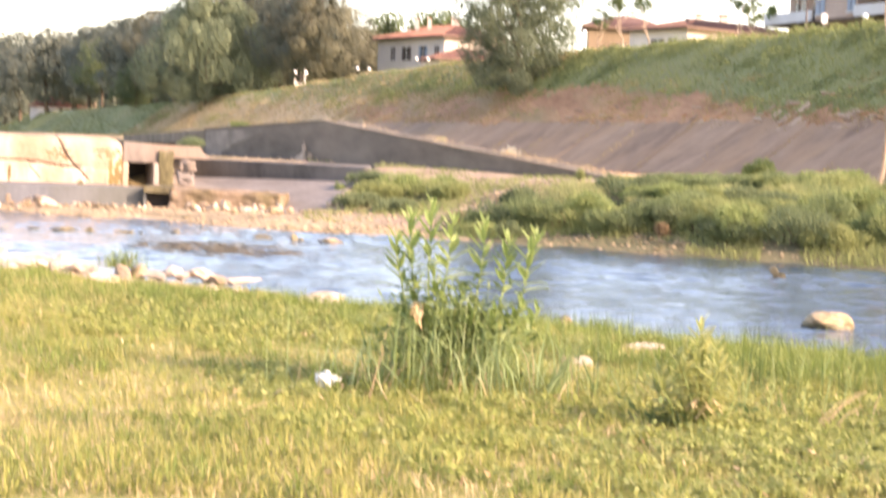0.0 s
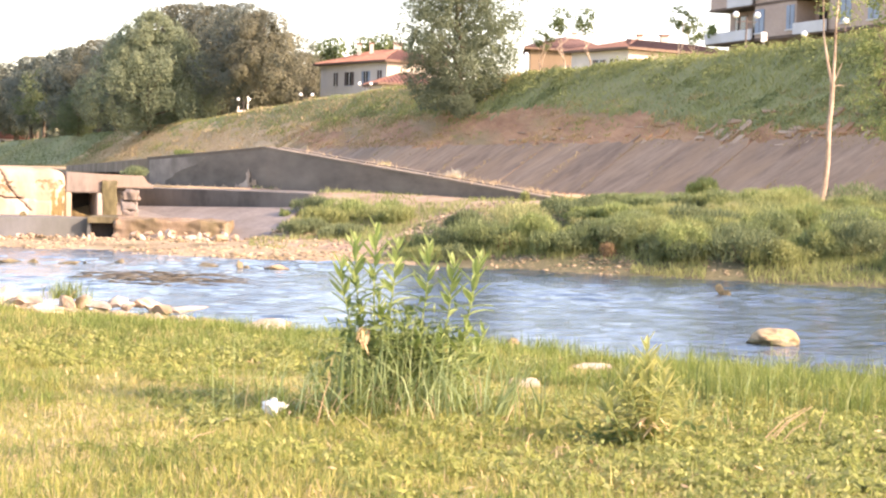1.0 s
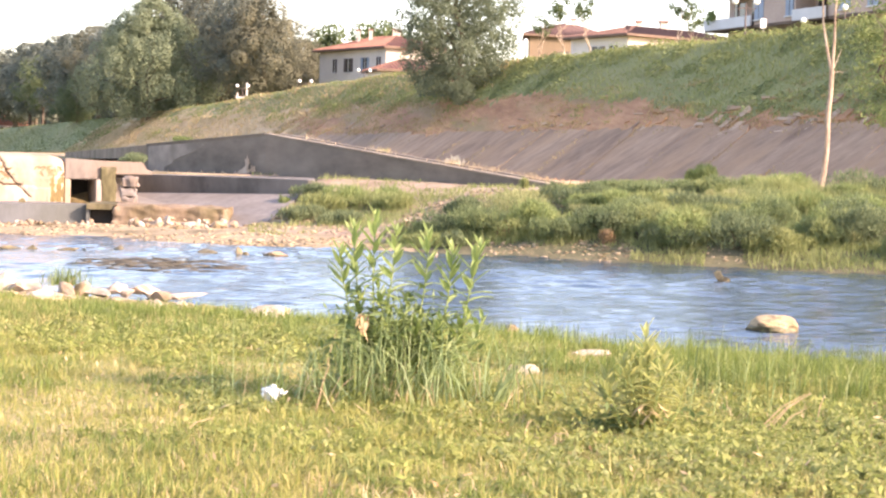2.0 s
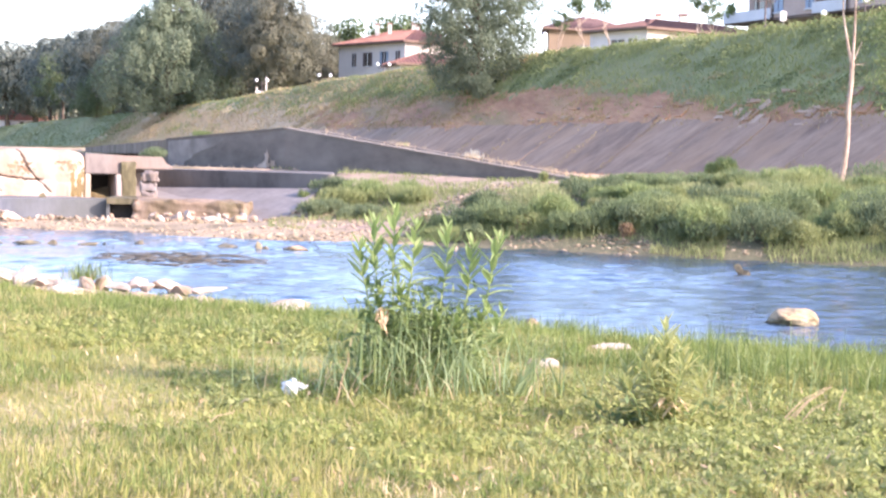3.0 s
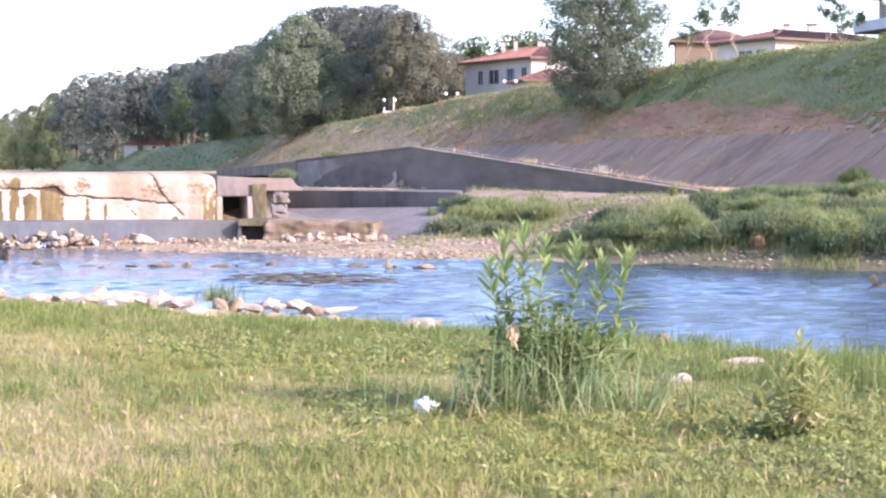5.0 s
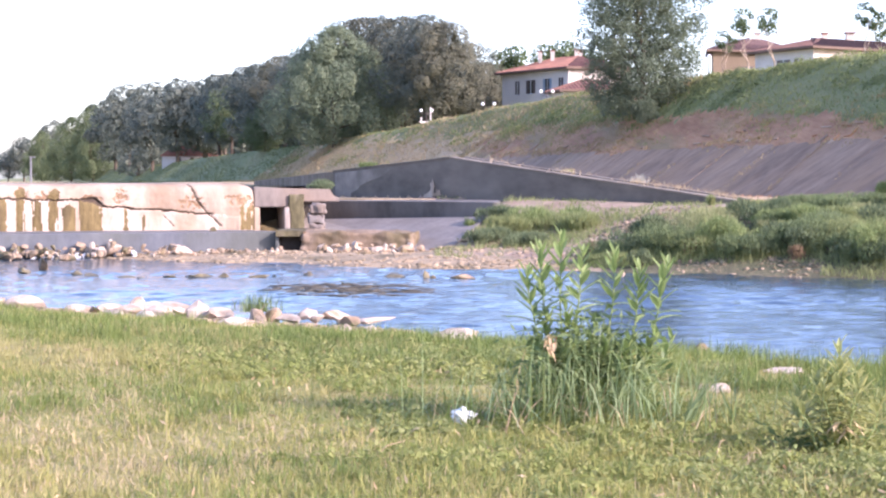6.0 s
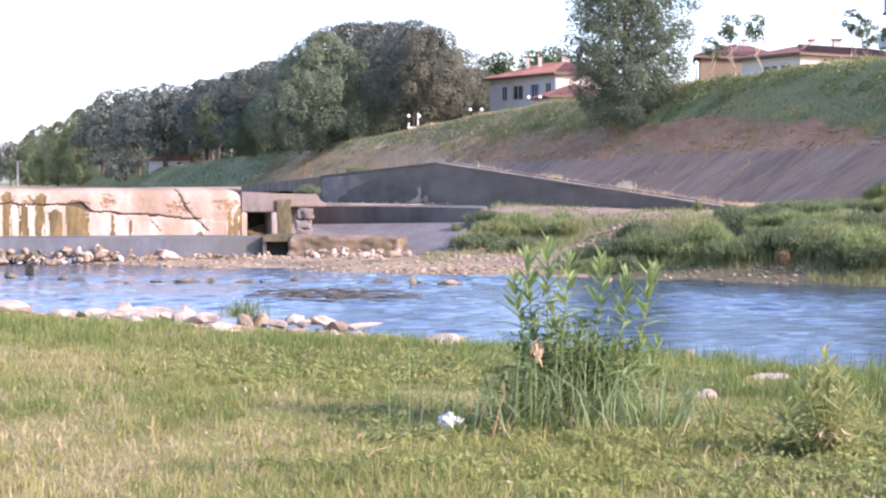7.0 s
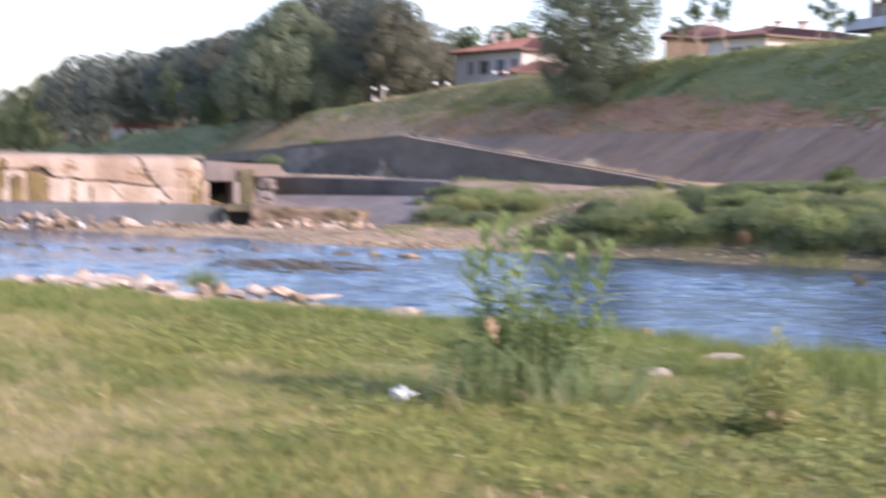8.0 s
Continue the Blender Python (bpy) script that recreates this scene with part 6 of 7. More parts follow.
# dry grass along the falling coping
q = rg.uniform(0, 1, 1500) ** 0.8
w0, w1 = np.array(WALL[2]), np.array(WALL[3])
x, y = w0[0] + (w1[0] - w0[0]) * q + rg.uniform(0.25, 0.95, 1500), w0[1] + (w1[1] - w0[1]) * q + rg.uniform(0.3, 0.9, 1500)
z = w0[2] + (w1[2] - w0[2]) * q - 0.05
keep = cloud(x, y, 0.9, 3) > rg.uniform(0.4, 0.75, 1500)
stuff("coping_grass", [blades(x[keep], y[keep], z[keep], rg.uniform(0.06, 0.36, keep.sum()), rg.uniform(0.010, 0.02, keep.sum()), 0.8, rg)], "straw", "dry straw-coloured grass along the coping")
# low green fringe at the far water's edge
x, y = scatter(44000, 4, 22, 38.5, 52, rg)
s = s_far(x, y)
m = (s > 1.0 - 0.9 * ((patch(x, y, 0.45, 9) > 0.6) | (x > 0.198 * y))) & (s < 2.6) & ((patch(x, y, 0.6, 6) > 0.38) | (s < 1)) & (x > 3.8) & (((x < 0.116 * y) | (x > 0.198 * y)) & ~((x > 0.240 * y) & (x < 0.262 * y)) | (s > 1.6))
x, y = x[m], y[m]
stuff("waterside_grass", [blades(x, y, height(x, y) - 0.02, rg.uniform(0.14, 0.42, len(x)) * (0.5 + patch(x, y, 0.9, 2)) * (0.6 + 0.4 * ss(0.3, 1.6, s_far(x, y))), rg.uniform(0.012, 0.026, len(x)), 0.8, rg)], "reed", "green grass at the far water's edge")
# soft grass that hangs over the water below the shrubs
x, y = scatter(16000, 10, 22, 36, 50, rg)
s = s_far(x, y)
m = (s > -0.15) & (s < 1.5) & (x > 0.2 * y) & ((x < 0.240 * y) | (x > 0.262 * y)) & (patch(x, y, 0.7, 3) > 0.22)
x, y = x[m], y[m]
stuff("overhanging_grass", [blades(x, y, height(x, y) - 0.02, rg.uniform(0.10, 0.36, len(x)), rg.uniform(0.014, 0.03, len(x)), 1.2, rg)], "reed", "soft green grass hanging over the water's edge")
# green cover of the embankment's upper slope
x, y = scatter(260000, -13, 22, 75, 300, rg, 0.6)
u, v = uv(x, y)
m = (green_line(u, v) > 0) & (v < 49.5) & (u < 165) | (v > 45.2 + 0.6 * wob(x, y, 0.3)) & (v < 49.5) & (u < 245) | (v > 36.8) & (v < 49) & (u > 240)
m &= (u < 238) | (rg.uniform(0, 1, len(x)) < 0.12)
x, y, u = x[m], y[m], u[m]
h = (0.06 + 0.24 * patch(v[m], u * 0.12, 0.5) ** 2 + 0.10 * patch(v[m], u * 0.2, 1.2, 2)) * rg.uniform(0.5, 1.3, len(x))
stuff("embankment_grass", [blades(x, y, height(x, y) - 0.03, h, rg.uniform(0.02, 0.05, len(x)) * (1 + u / 200), 1.0, rg)], "slope_tuft", "rough green grass and brambles on the embankment")
ju, jv = 55 + 112 * rg.uniform(0, 1, 24000) ** 1.3, rg.uniform(40.0, 48.8, 24000)
m = green_line(ju, jv) > 0
ju, jv = ju[m], jv[m]
x, y = -0.253 * ju + 0.967 * jv, 0.967 * ju + 0.253 * jv
h = (0.10 + 0.32 * cloud(ju * 0.4, jv, 0.6, 2)) * rg.uniform(0.6, 1.3, len(x))
stuff("slope_grass", [blades(x, y, height(x, y) - 0.03, h, rg.uniform(0.03, 0.06, len(x)), 0.9, rg)], "bramble", "thick green grass on the upper slope")
# brambles in soft mounds on the upper slope
for nm, mt, k_, n_, lb in (("brambles", "bramble", 7, 2100, "soft green mounds of bramble on the embankment"), ("dark_brambles", "shrub_dark", 2, 900, "darker bramble thickets on the embankment")):
    x, y = scatter(n_, 3, 22, 72, 200, rg, 0.6)
    u, v = uv(x, y)
    m = (green_line(u, v) > 0.35) & (v < 48.0) & (u < 165) & (patch(v, u * 0.25, 0.3, k_) + 0.25 * patch(x, y, 0.8) + 0.25 * (nm == "dark_brambles") * (u < 84) * (v < 43) > 0.62)
    x, y, u = x[m], y[m], u[m]
    per = 110
    big = np.repeat(rg.uniform(0.4, 1.0, len(x)), per)
    d = rg.normal(size=(len(big), 3))
    d[:, 2] = np.abs(d[:, 2])
    d /= np.linalg.norm(d, axis=1)[:, None]
    hx, hy = np.repeat(x, per) + d[:, 0] * big * 1.1, np.repeat(y, per) + d[:, 1] * big * 1.1
    c = np.stack([hx, hy, height(hx, hy) + d[:, 2] * big * 0.55 * rg.uniform(0.7, 1.1, len(hx))], 1)
    stuff(nm, [facing_leaves(c, d + [-0.2, -0.1, 0.5], 0.11 * np.repeat(0.7 + u / 120, per), rg, 0.6, 0.45)], mt, lb, "bramble")
# weeds in the slanting joints of the slabs
ju, jv = [], []
for r_, (v0, v1) in enumerate(((35.6, 40.1),)):
    for k_ in range(21):
        for _ in range(int(rg.integers(0, 4))):
            n_ = int(rg.integers(8, 46))
            f_ = np.clip(rg.uniform(0, 1) + rg.normal(size=n_) * 0.10, 0, 1)
            ju.append(36.0 + 5.6 * k_ + 0.98 * f_ + rg.normal(size=n_) * 0.22)
            jv.append(v0 + (v1 - v0) * f_)
lu = rg.uniform(36, 150, 3600)
lu = lu[cloud(lu, lu * 0, 0.25, 1) > 0.40]
ju, jv = np.concatenate(ju + [lu]), np.concatenate(jv + [40.15 + rg.normal(size=len(lu)) * 0.40])
x, y = -0.253 * ju + 0.967 * jv, 0.967 * ju + 0.253 * jv
stuff("joint_weeds", [blades(x, y, 1.75 + (jv - 36.5) * 0.68, rg.uniform(0.06, 0.2, len(x)), rg.uniform(0.02, 0.05, len(x)), 1.2, rg)], "dry_tuft", "dry weeds growing in the joints of the slabs", "weeds")
# dry grass: slope upstream of the slabs, joints, and beside the coping
x, y = scatter(60000, -13, 22, 60, 230, rg, 0.6)
u, v = uv(x, y)
yw, zw = wall_line(x)
m = ((u > 135) & (u < 248) & (v > 30) & (v < 47) & (patch(v, u * 0.2, 0.6, 1) > 0.4)) | ((u < 150) & (np.abs(v - 41.8) < 1.7) & (patch(x, y, 0.5, 1) > 0.5)) | ((np.abs(v - 40.1) < 0.22) & (u < 150) & (patch(x, y, 0.6, 4) > 0.4)) | ((y - yw > 0.9) & (y - yw < 5) & (x > -4) & (x < 12) & (patch(x, y, 1.5) > 0.35))
x, y = x[m], y[m]
stuff("dry_slope_grass", [blades(x, y, height(x, y) - 0.02, rg.uniform(0.05, 0.24, len(x)), rg.uniform(0.02, 0.05, len(x)), 1.0, rg)], "dry_tuft", "dry tawny grass on the slope and along the coping")
# short dry grass that covers the slope upstream of the slabs
for nm, mt, n_, k_, lb in (("hay", "hay", 70000, 3, "short dry tan grass on the embankment slope"), ("slope_turf", "slope_tuft", 26000, 9, "short dull green grass on the embankment slope")):
    ju, jv = 118 + 132 * rg.uniform(0, 1, n_), rg.uniform(33.5, 48.2, n_)
    k = cloud(jv, ju * 0.12, 0.4, k_) + 0.3 * (cloud(ju * 0.3, jv, 1.0, 2) - 0.5)
    keep_ = (k > (0.25 if mt == "hay" else 0.55)) & (jv > 42.5 - 9 * (ju > 150))
    ju, jv = ju[keep_], jv[keep_]
    x, y = -0.253 * ju + 0.967 * jv, 0.967 * ju + 0.253 * jv
    stuff(nm, [blades(x, y, height(x, y) - 0.03, rg.uniform(0.08, 0.26, len(x)), rg.uniform(0.05, 0.10, len(x)), 1.6, rg)], mt, lb)

# rough grass on the far stretch of the embankment
ju, jv = 236 + 330 * rg.uniform(0, 1, 44000) ** 1.3, rg.uniform(34.5, 49, 44000)
keep_ = cloud(jv, ju * 0.06, 0.5, 5) > rg.uniform(0.1, 0.6, 44000)
ju, jv = ju[keep_], jv[keep_]
x, y = -0.253 * ju + 0.967 * jv, 0.967 * ju + 0.253 * jv
stuff("far_slope_grass", [blades(x, y, height(x, y) - 0.03, rg.uniform(0.08, 0.22, len(x)), rg.uniform(0.08, 0.18, len(x)), 1.0, rg)], "far_turf", "rough green grass on the far embankment")
# weeds and clods on the bare strip above the slabs
for nm, mt, n_, k_, lb in (("strip_weeds", "dry_tuft", 900, 3, "dry weeds on the bare strip above the slabs"), ("strip_greens", "slope_tuft", 420, 8, "green weeds on the bare strip above the slabs")):
    ju, jv = 42 + 110 * rg.uniform(0, 1, n_) ** 1.4, 40.2 + 3.6 * rg.uniform(0, 1, n_) ** (1.0 if k_ == 3 else 0.6)
    keep_ = cloud(jv, ju * 0.3, 0.6, k_) > 0.42
    ju, jv = ju[keep_], jv[keep_]
    per = 22
    ju, jv = np.repeat(ju, per) + rg.normal(size=len(ju) * per) * 0.45, np.repeat(jv, per) + rg.normal(size=len(jv) * per) * 0.12
    x, y = -0.253 * ju + 0.967 * jv, 0.967 * ju + 0.253 * jv
    stuff(nm, [blades(x, y, height(x, y) - 0.02, rg.uniform(0.06, 0.26, len(x)), rg.uniform(0.02, 0.045, len(x)), 1.1, rg)], mt, lb, "weeds")
# tufts that roughen the bare slope upstream
for nm, mt, n_, k_, lb in (("slope_tufts", "slope_tuft", 420, 2, "rough green tufts on the dry slope"), ("dry_clumps", "hay", 500, 6, "tawny grass clumps on the dry slope")):
    ju, jv = rg.uniform(110, 246, n_), rg.uniform(34.5, 48.5, n_)
    keep_ = (cloud(jv, ju * 0.25, 0.45, k_) > 0.5) & (jv > 42.2 - 8 * (ju > 152))
    ju, jv = ju[keep_], jv[keep_]
    per = 24
    ju, jv = np.repeat(ju, per) + rg.normal(size=len(ju) * per) * 0.7, np.repeat(jv, per) + rg.normal(size=len(jv) * per) * 0.28
    x, y = -0.253 * ju + 0.967 * jv, 0.967 * ju + 0.253 * jv
    stuff(nm, [blades(x, y, height(x, y) - 0.03, rg.uniform(0.15, 0.5, len(x)), rg.uniform(0.04, 0.09, len(x)), 0.9, rg)], mt, lb)
# ragged dry grass along the falling coping
x = rg.uniform(0.2, 10.6, 900)
yw, zw = wall_line(x)
y = yw + rg.uniform(0.25, 1.0, len(x))
k_ = cloud(x, y * 0, 0.8, 3) > 0.42
x, y, zw = x[k_], y[k_], zw[k_]
stuff("coping_grass", [blades(x, y, np.maximum(height(x, y), zw - 0.2), rg.uniform(0.12, 0.34, len(x)), rg.uniform(0.012, 0.03, len(x)), 0.9, rg)], "dry_tuft", "ragged dry grass behind the coping")

# ---- stones ----
ROCKS = [rock_mesh("stone", 10 + i, 3, 0.62 + 0.05 * (i % 3), 0.4) for i in range(7)]
COBBLES = [rock_mesh("cobble", 60 + i, 2, 0.62 + 0.05 * (i % 3), 0.55, 16, 0.19) for i in range(7)]


def rock(name, x, y, w, d, h, material, label, group="", z=None, turn=None, i=None):
    i = rnd.randrange(7) if i is None else i
    me = (COBBLES if name in ("weir_rock", "river_stone", "shore_rock") else ROCKS)[i].copy()
    me.materials.append(M[material])
    z = land(x, y) if z is None else z
    ob = new(name, me)
    ob.matrix_world = Matrix.Translation((x, y, z + h * 0.28)) @ Euler((0, 0, rnd.uniform(0, 6) if turn is None else turn)).to_matrix().to_4x4() @ Matrix.Diagonal((w, d, h / 0.62, 1))
    return tagged(ob, label, "rock", group)


bme = smooth(rock_mesh("boulder", 17, 5, 0.62, 0.3, 11, 0.30))
for key in ("rock_tawny", "rock_wet"):
    bme.materials.append(M[key])
bme.polygons.foreach_set("material_index", [int(p.center.z * 0.58 + 0.04 < 0.075 + 0.05 * noise.noise(p.center * 5) - 0.10 * min(0, p.center.x + 0.25)) for p in bme.polygons])
put("boulder", bme, None, "tawny boulder with a wet foot in the shallow water", "rock", at=Matrix.Translation((*(7.25, 26.00), 0.04)) @ Matrix.Diagonal((0.85, 0.7, 0.60, 1)))
rock("stone", *(0.05, 17.90), 0.62, 0.4, 0.155, "rock_pale", "pale flat stone at the grassy edge", turn=0.1, z=0.765, i=1)
rock("stone", *(-2.20, 19.00), 0.46, 0.3, 0.14, "rock_pale", "pale flat stone at the grassy edge", turn=0.1, z=0.81, i=4)
rock("stone", *(-1.04, 18.40), 0.19, 0.17, 0.12, "rock_pale", "small pale stone at the grassy edge", z=0.78)
rock("stone", *(-0.81, 18.40), 0.22, 0.17, 0.12, "rock_pale", "small pale stone at the grassy edge", z=0.78)
rock("stone", *(3.41, 25.30), 0.28, 0.24, 0.2, "rock_brown", "small brown stone in the shallow water", z=-0.06)
rock("stone", *(2.52, 14.10), 0.42, 0.3, 0.052, "rock_pale", "flat pale stone half sunk in the grass", z=0.845, turn=0.2, i=1)
rock("stone", *(1.84, 12.80), 0.22, 0.15, 0.09, "rock_pale", "small pale stone in the grass", turn=0.4, i=1)
rock("stone", *(1.76, 12.90), 0.16, 0.13, 0.07, "rock_brown", "small brown stone in the grass")
SHORE_DOWN = [(443, 563, 29.6, 0.42, 0.42, "rock_pale"), (466, 561, 29.6, 0.34, 0.4, "rock_brown"), (523, 563, 30, 0.45, 0.24, "rock_brown"), (545, 566, 29.8, 0.3, 0.16, "rock_pale"), (562, 563, 30, 0.36, 0.22, "rock_brown"), (585, 565, 30, 0.4, 0.25, "rock_pale"), (377, 555, 30.5, 0.55, 0.24, "rock_brown"), (500, 568, 29.5, 0.6, 0.16, "rock_brown"), (640, 572, 29, 0.7, 0.12, "rock_brown"), (610, 570, 29, 0.4, 0.2, "rock_brown"), (19, 536, 33, 0.7, 0.34, "rock_pale"), (-30, 538, 33, 0.6, 0.3, "rock_pale")]
SHORE_UP = [(126, 551, 31.5, 0.62, 0.3, "rock_pale"), (150, 553, 31.2, 0.4, 0.18, "rock_brown"), (174, 550, 31.4, 0.55, 0.22, "rock_pale"), (213, 551, 31.3, 0.75, 0.28, "rock_pale"), (224, 543, 32, 0.5, 0.26, "rock_pale"), (250, 546, 31.6, 0.5, 0.26, "rock_pale"), (275, 552, 31.2, 1.0, 0.42, "rock_pale"), (305, 556, 30.8, 0.5, 0.2, "rock_brown"), (337, 556, 30.8, 0.8, 0.36, "rock_pale"), (355, 561, 30.4, 0.4, 0.14, "rock_brown"), (190, 558, 30.6, 0.5, 0.14, "rock_brown"), (240, 560, 30.4, 0.6, 0.16, "rock_brown"), (100, 556, 30.8, 0.4, 0.16, "rock_brown"), (-75, 540, 33, 0.6, 0.3, "rock_pale")]
for a, b, d, w, h, mt in SHORE_DOWN + SHORE_UP:
    if mt == "rock_brown" and w > 0.42:
        mt = "rock_pale"
    rock("shore_rock", (a - 784) / 3300 * d, d, w * 1.4, w * 0.9, h * 1.15, mt, "weathered " + {"rock_pale": "pale", "rock_brown": "tawny", "rock_wet": "dark wet"}[mt] + " rock on the near shore", "rocks on the near shore", z=2.3 + (325 - b) / 3300 * d - h * 0.4)
STONES_UP = [(60, 48.5, 0.75, 0.42, "rock_brown"), (30, 47, 0.5, 0.2, "rock_wet"), (120, 46, 0.7, 0.14, "rock_wet"), (150, 45, 0.5, 0.12, "rock_wet"), (205, 44.5, 0.6, 0.12, "rock_wet"), (235, 44, 0.4, 0.12, "rock_wet"), (285, 44.5, 0.6, 0.14, "rock_wet"), (330, 44.8, 0.9, 0.14, "rock_wet"), (380, 44.6, 0.5, 0.14, "rock_wet"), (440, 44.5, 0.6, 0.12, "rock_wet"), (470, 44.8, 0.3, 0.12, "rock_wet"), (530, 45.5, 0.6, 0.12, "rock_wet")]
STONES_DOWN = [(690, 44.5, 0.6, 0.14, "rock_wet"), (795, 43.8, 0.65, 0.17, "rock_brown"), (820, 43.8, 0.35, 0.12, "rock_wet"), (742, 44.0, 0.22, 0.26, "rock_wet"), (752, 44.0, 0.2, 0.16, "rock_wet"), (1085, 45.5, 0.4, 0.14, "rock_brown"), (1603, 37.2, 0.2, 0.28, "rock_wet"), (1612, 37.2, 0.22, 0.16, "rock_wet")]
for a, d, w, h, mt in STONES_UP + STONES_DOWN:
    rock("river_stone", (a - 784) / 3300 * d, d, w * 1.2, w * 0.7, h * 1.35, mt, "mossy stone just above the river's surface", "stones in the river", z=-0.05)
rr = random.Random(77)


def slab_front(a):
    """Where the apron's front edge is met at the bearing a."""
    t = (a - 784) / 3300
    return 58.922 / (1 - 0.2583 * t)


for i in range(300):
    if i < 190:
        a, t, pile = rr.gauss(95, 115), abs(rr.gauss(0, 0.6)), 0.38
    elif i < 250:
        a, t, pile = rr.uniform(240, 490), abs(rr.gauss(0.1, 0.6)), 0.2
    else:
        a, t, pile = rr.uniform(545, 735), rr.uniform(0.05, 0.8), 0.42
    if a < -100 or (a > 300 and i < 190):
        continue
    y = (56.4 if i >= 250 else slab_front(a)) - 0.12 - t
    x = (a - 784) / 3300 * y
    w = rr.choice((0.13, 0.17, 0.22, 0.28, 0.40)) * (1.0 if i < 190 or i >= 250 else 0.8)
    z = max(land(x, y), pile * max(0.0, 1 - t / 1.2) * rr.uniform(0.3, 1.0))
    rock("weir_rock", x, y - w * 0.3, w * rr.uniform(0.9, 1.6), w * 0.8, w * rr.uniform(0.5, 0.9), rr.choice(("rock_pale", "rock_brown", "rock_brown", "rock_brown", "rock_wet") if a < 260 else ("rock_pale", "rock_brown", "rock_brown")), "rough block of rock heaped below the weir", "rocks heaped below the weir", z=z)
rock("weir_rock", *(-7.39, 57.90), 0.3, 0.3, 0.26, "rock_wet", "dark stone lying on the apron", "rocks heaped below the weir", z=0.74)
rock("weir_rock", *(-7.90, 55.20), 0.62, 0.5, 0.42, "rock_pale", "large pale rock below the weir", "rocks heaped below the weir", turn=0.3)
# pebbles of the gravel shores
PEB = [np.array([(v.co.x, v.co.y, v.co.z) for v in rock_mesh("p", 40 + i, 1, 0.6, 0.3).vertices]) for i in range(4)]
PF = np.array([tuple(p.vertices) for p in bpy.data.meshes["p"].polygons])


def pebbles(x, y, size, g):
    out = []
    z = height(x, y)
    for k in range(4):
        s = slice(k, None, 4)
        xs, ys, zs, sz = x[s], y[s], z[s], size[s]
        a = g.uniform(0, 6.28, len(xs))
        c, sn = np.cos(a)[:, None], np.sin(a)[:, None]
        p = PEB[k]
        st = g.uniform(0.7, 1.6, len(xs))[:, None]
        fl = g.uniform(0.4, 0.95, len(xs))[:, None]
        v = np.stack([(p[:, 0] * c * st - p[:, 1] * sn) * sz[:, None] + xs[:, None], (p[:, 0] * sn * st + p[:, 1] * c) * sz[:, None] + ys[:, None], p[:, 2] * sz[:, None] * fl + zs[:, None]], 2).reshape(-1, 3)
        t = (PF[None] + np.arange(len(xs))[:, None, None] * len(p)).reshape(-1, 3)
        out.append((v, t))
    return out


x, y = scatter(19000, -16, 8, 47, 62, rg)
s = s_far(x, y)
m = (s > -0.4) & (s < 9) & (patch(x, y, 0.5, 5) > rg.uniform(-0.1, 0.5, len(x))) & (y < 62) & (y < 57.2 + 8 * (x > -3)) & ((x < 0.07 * y) | (s > 4.5))
x, y = x[m], y[m]
stuff("far_gravel", pebbles(x, y, (0.035 + 0.20 * rg.uniform(0, 1, len(x)) ** 5) * (0.6 + 0.8 * patch(x, y, 0.8, 2)), rg), "pebbles", "pale pebbles and cobbles of the far shore", "gravel")
x, y = scatter(16000, 4, 21, 39, 60, rg)
s = s_far(x, y)
m = ((s > -0.3) & (s < 1.5) & (((x > 0.116 * y) & (x < 0.198 * y) | (x > 0.240 * y) & (x < 0.264 * y)) & (s > 0.05 + 0.5 * patch(x, y, 0.8, 3)) | (rg.uniform(0, 1, len(x)) < 0.3) & (patch(x, y, 0.5, 4) < 0.3))) | ((s < 11) & (s > 5) & (x < 9.8) & (patch(x, y, 0.7, 6) > rg.uniform(0.1, 0.6, len(x))))
x, y = x[m], y[m]
stuff("bank_gravel", pebbles(x, y, (0.035 + 0.24 * rg.uniform(0, 1, len(x)) ** 5) * np.where(s_far(x, y) < 2, np.where(x < 0.198 * y, 0.75, 0.6), 1.1), rg), "pebbles", "pale stones along the vegetated bank", "gravel")
x, y = scatter(20000, 5.5, 16, 38, 50, rg)
s = s_far(x, y)
m = (s > -0.1) & (s < 1.7) & ((x > 0.112 * y) & (x < 0.2 * y) | (x > 0.236 * y) & (x < 0.268 * y)) & (patch(x, y, 0.9, 7) > rg.uniform(0.25, 0.75, len(x)))
x, y = x[m], y[m]
stuff("edge_stones", pebbles(x, y, 0.03 + 0.13 * rg.uniform(0, 1, len(x)) ** 4, rg), "pebbles", "broken pale stones at the foot of the shrubs", "gravel")
x, y = scatter(9000, -16, 2, 26, 36, rg)
s = s_near(x, y)
m = (s > 5.5) & (s < 9.4) & (x < -0.6)
x, y = x[m], y[m]
stuff("near_gravel", pebbles(x, y, 0.05 + 0.2 * rg.uniform(0, 1, len(x)) ** 3, rg), "rock_brown", "pale stones along the near shore", "gravel")
rif = []
for k_ in range(480):
    a, r = rg.uniform(0, 6.283), math.sqrt(rg.uniform(0, 1))
    p_ = PEB[k_ % 4]
    c_ = np.array([-2.2 + 1.75 * math.cos(a) * r - 0.35 * math.sin(a) * r, 39.5 + 2.5 * math.sin(a) * r, 0.022 - 0.03 * rg.uniform() - 0.02 * r])
    rif.append((p_ * [rg.uniform(0.25, 0.8), rg.uniform(0.12, 0.3), 0.07] + c_, PF))
stuff("riffle_stones", rif, "riffle_stone", "dark wet stones just breaking the surface", "stones")
bpy.data.meshes.remove(bpy.data.meshes["p"])

# ---- the tall weed and its neighbours ----


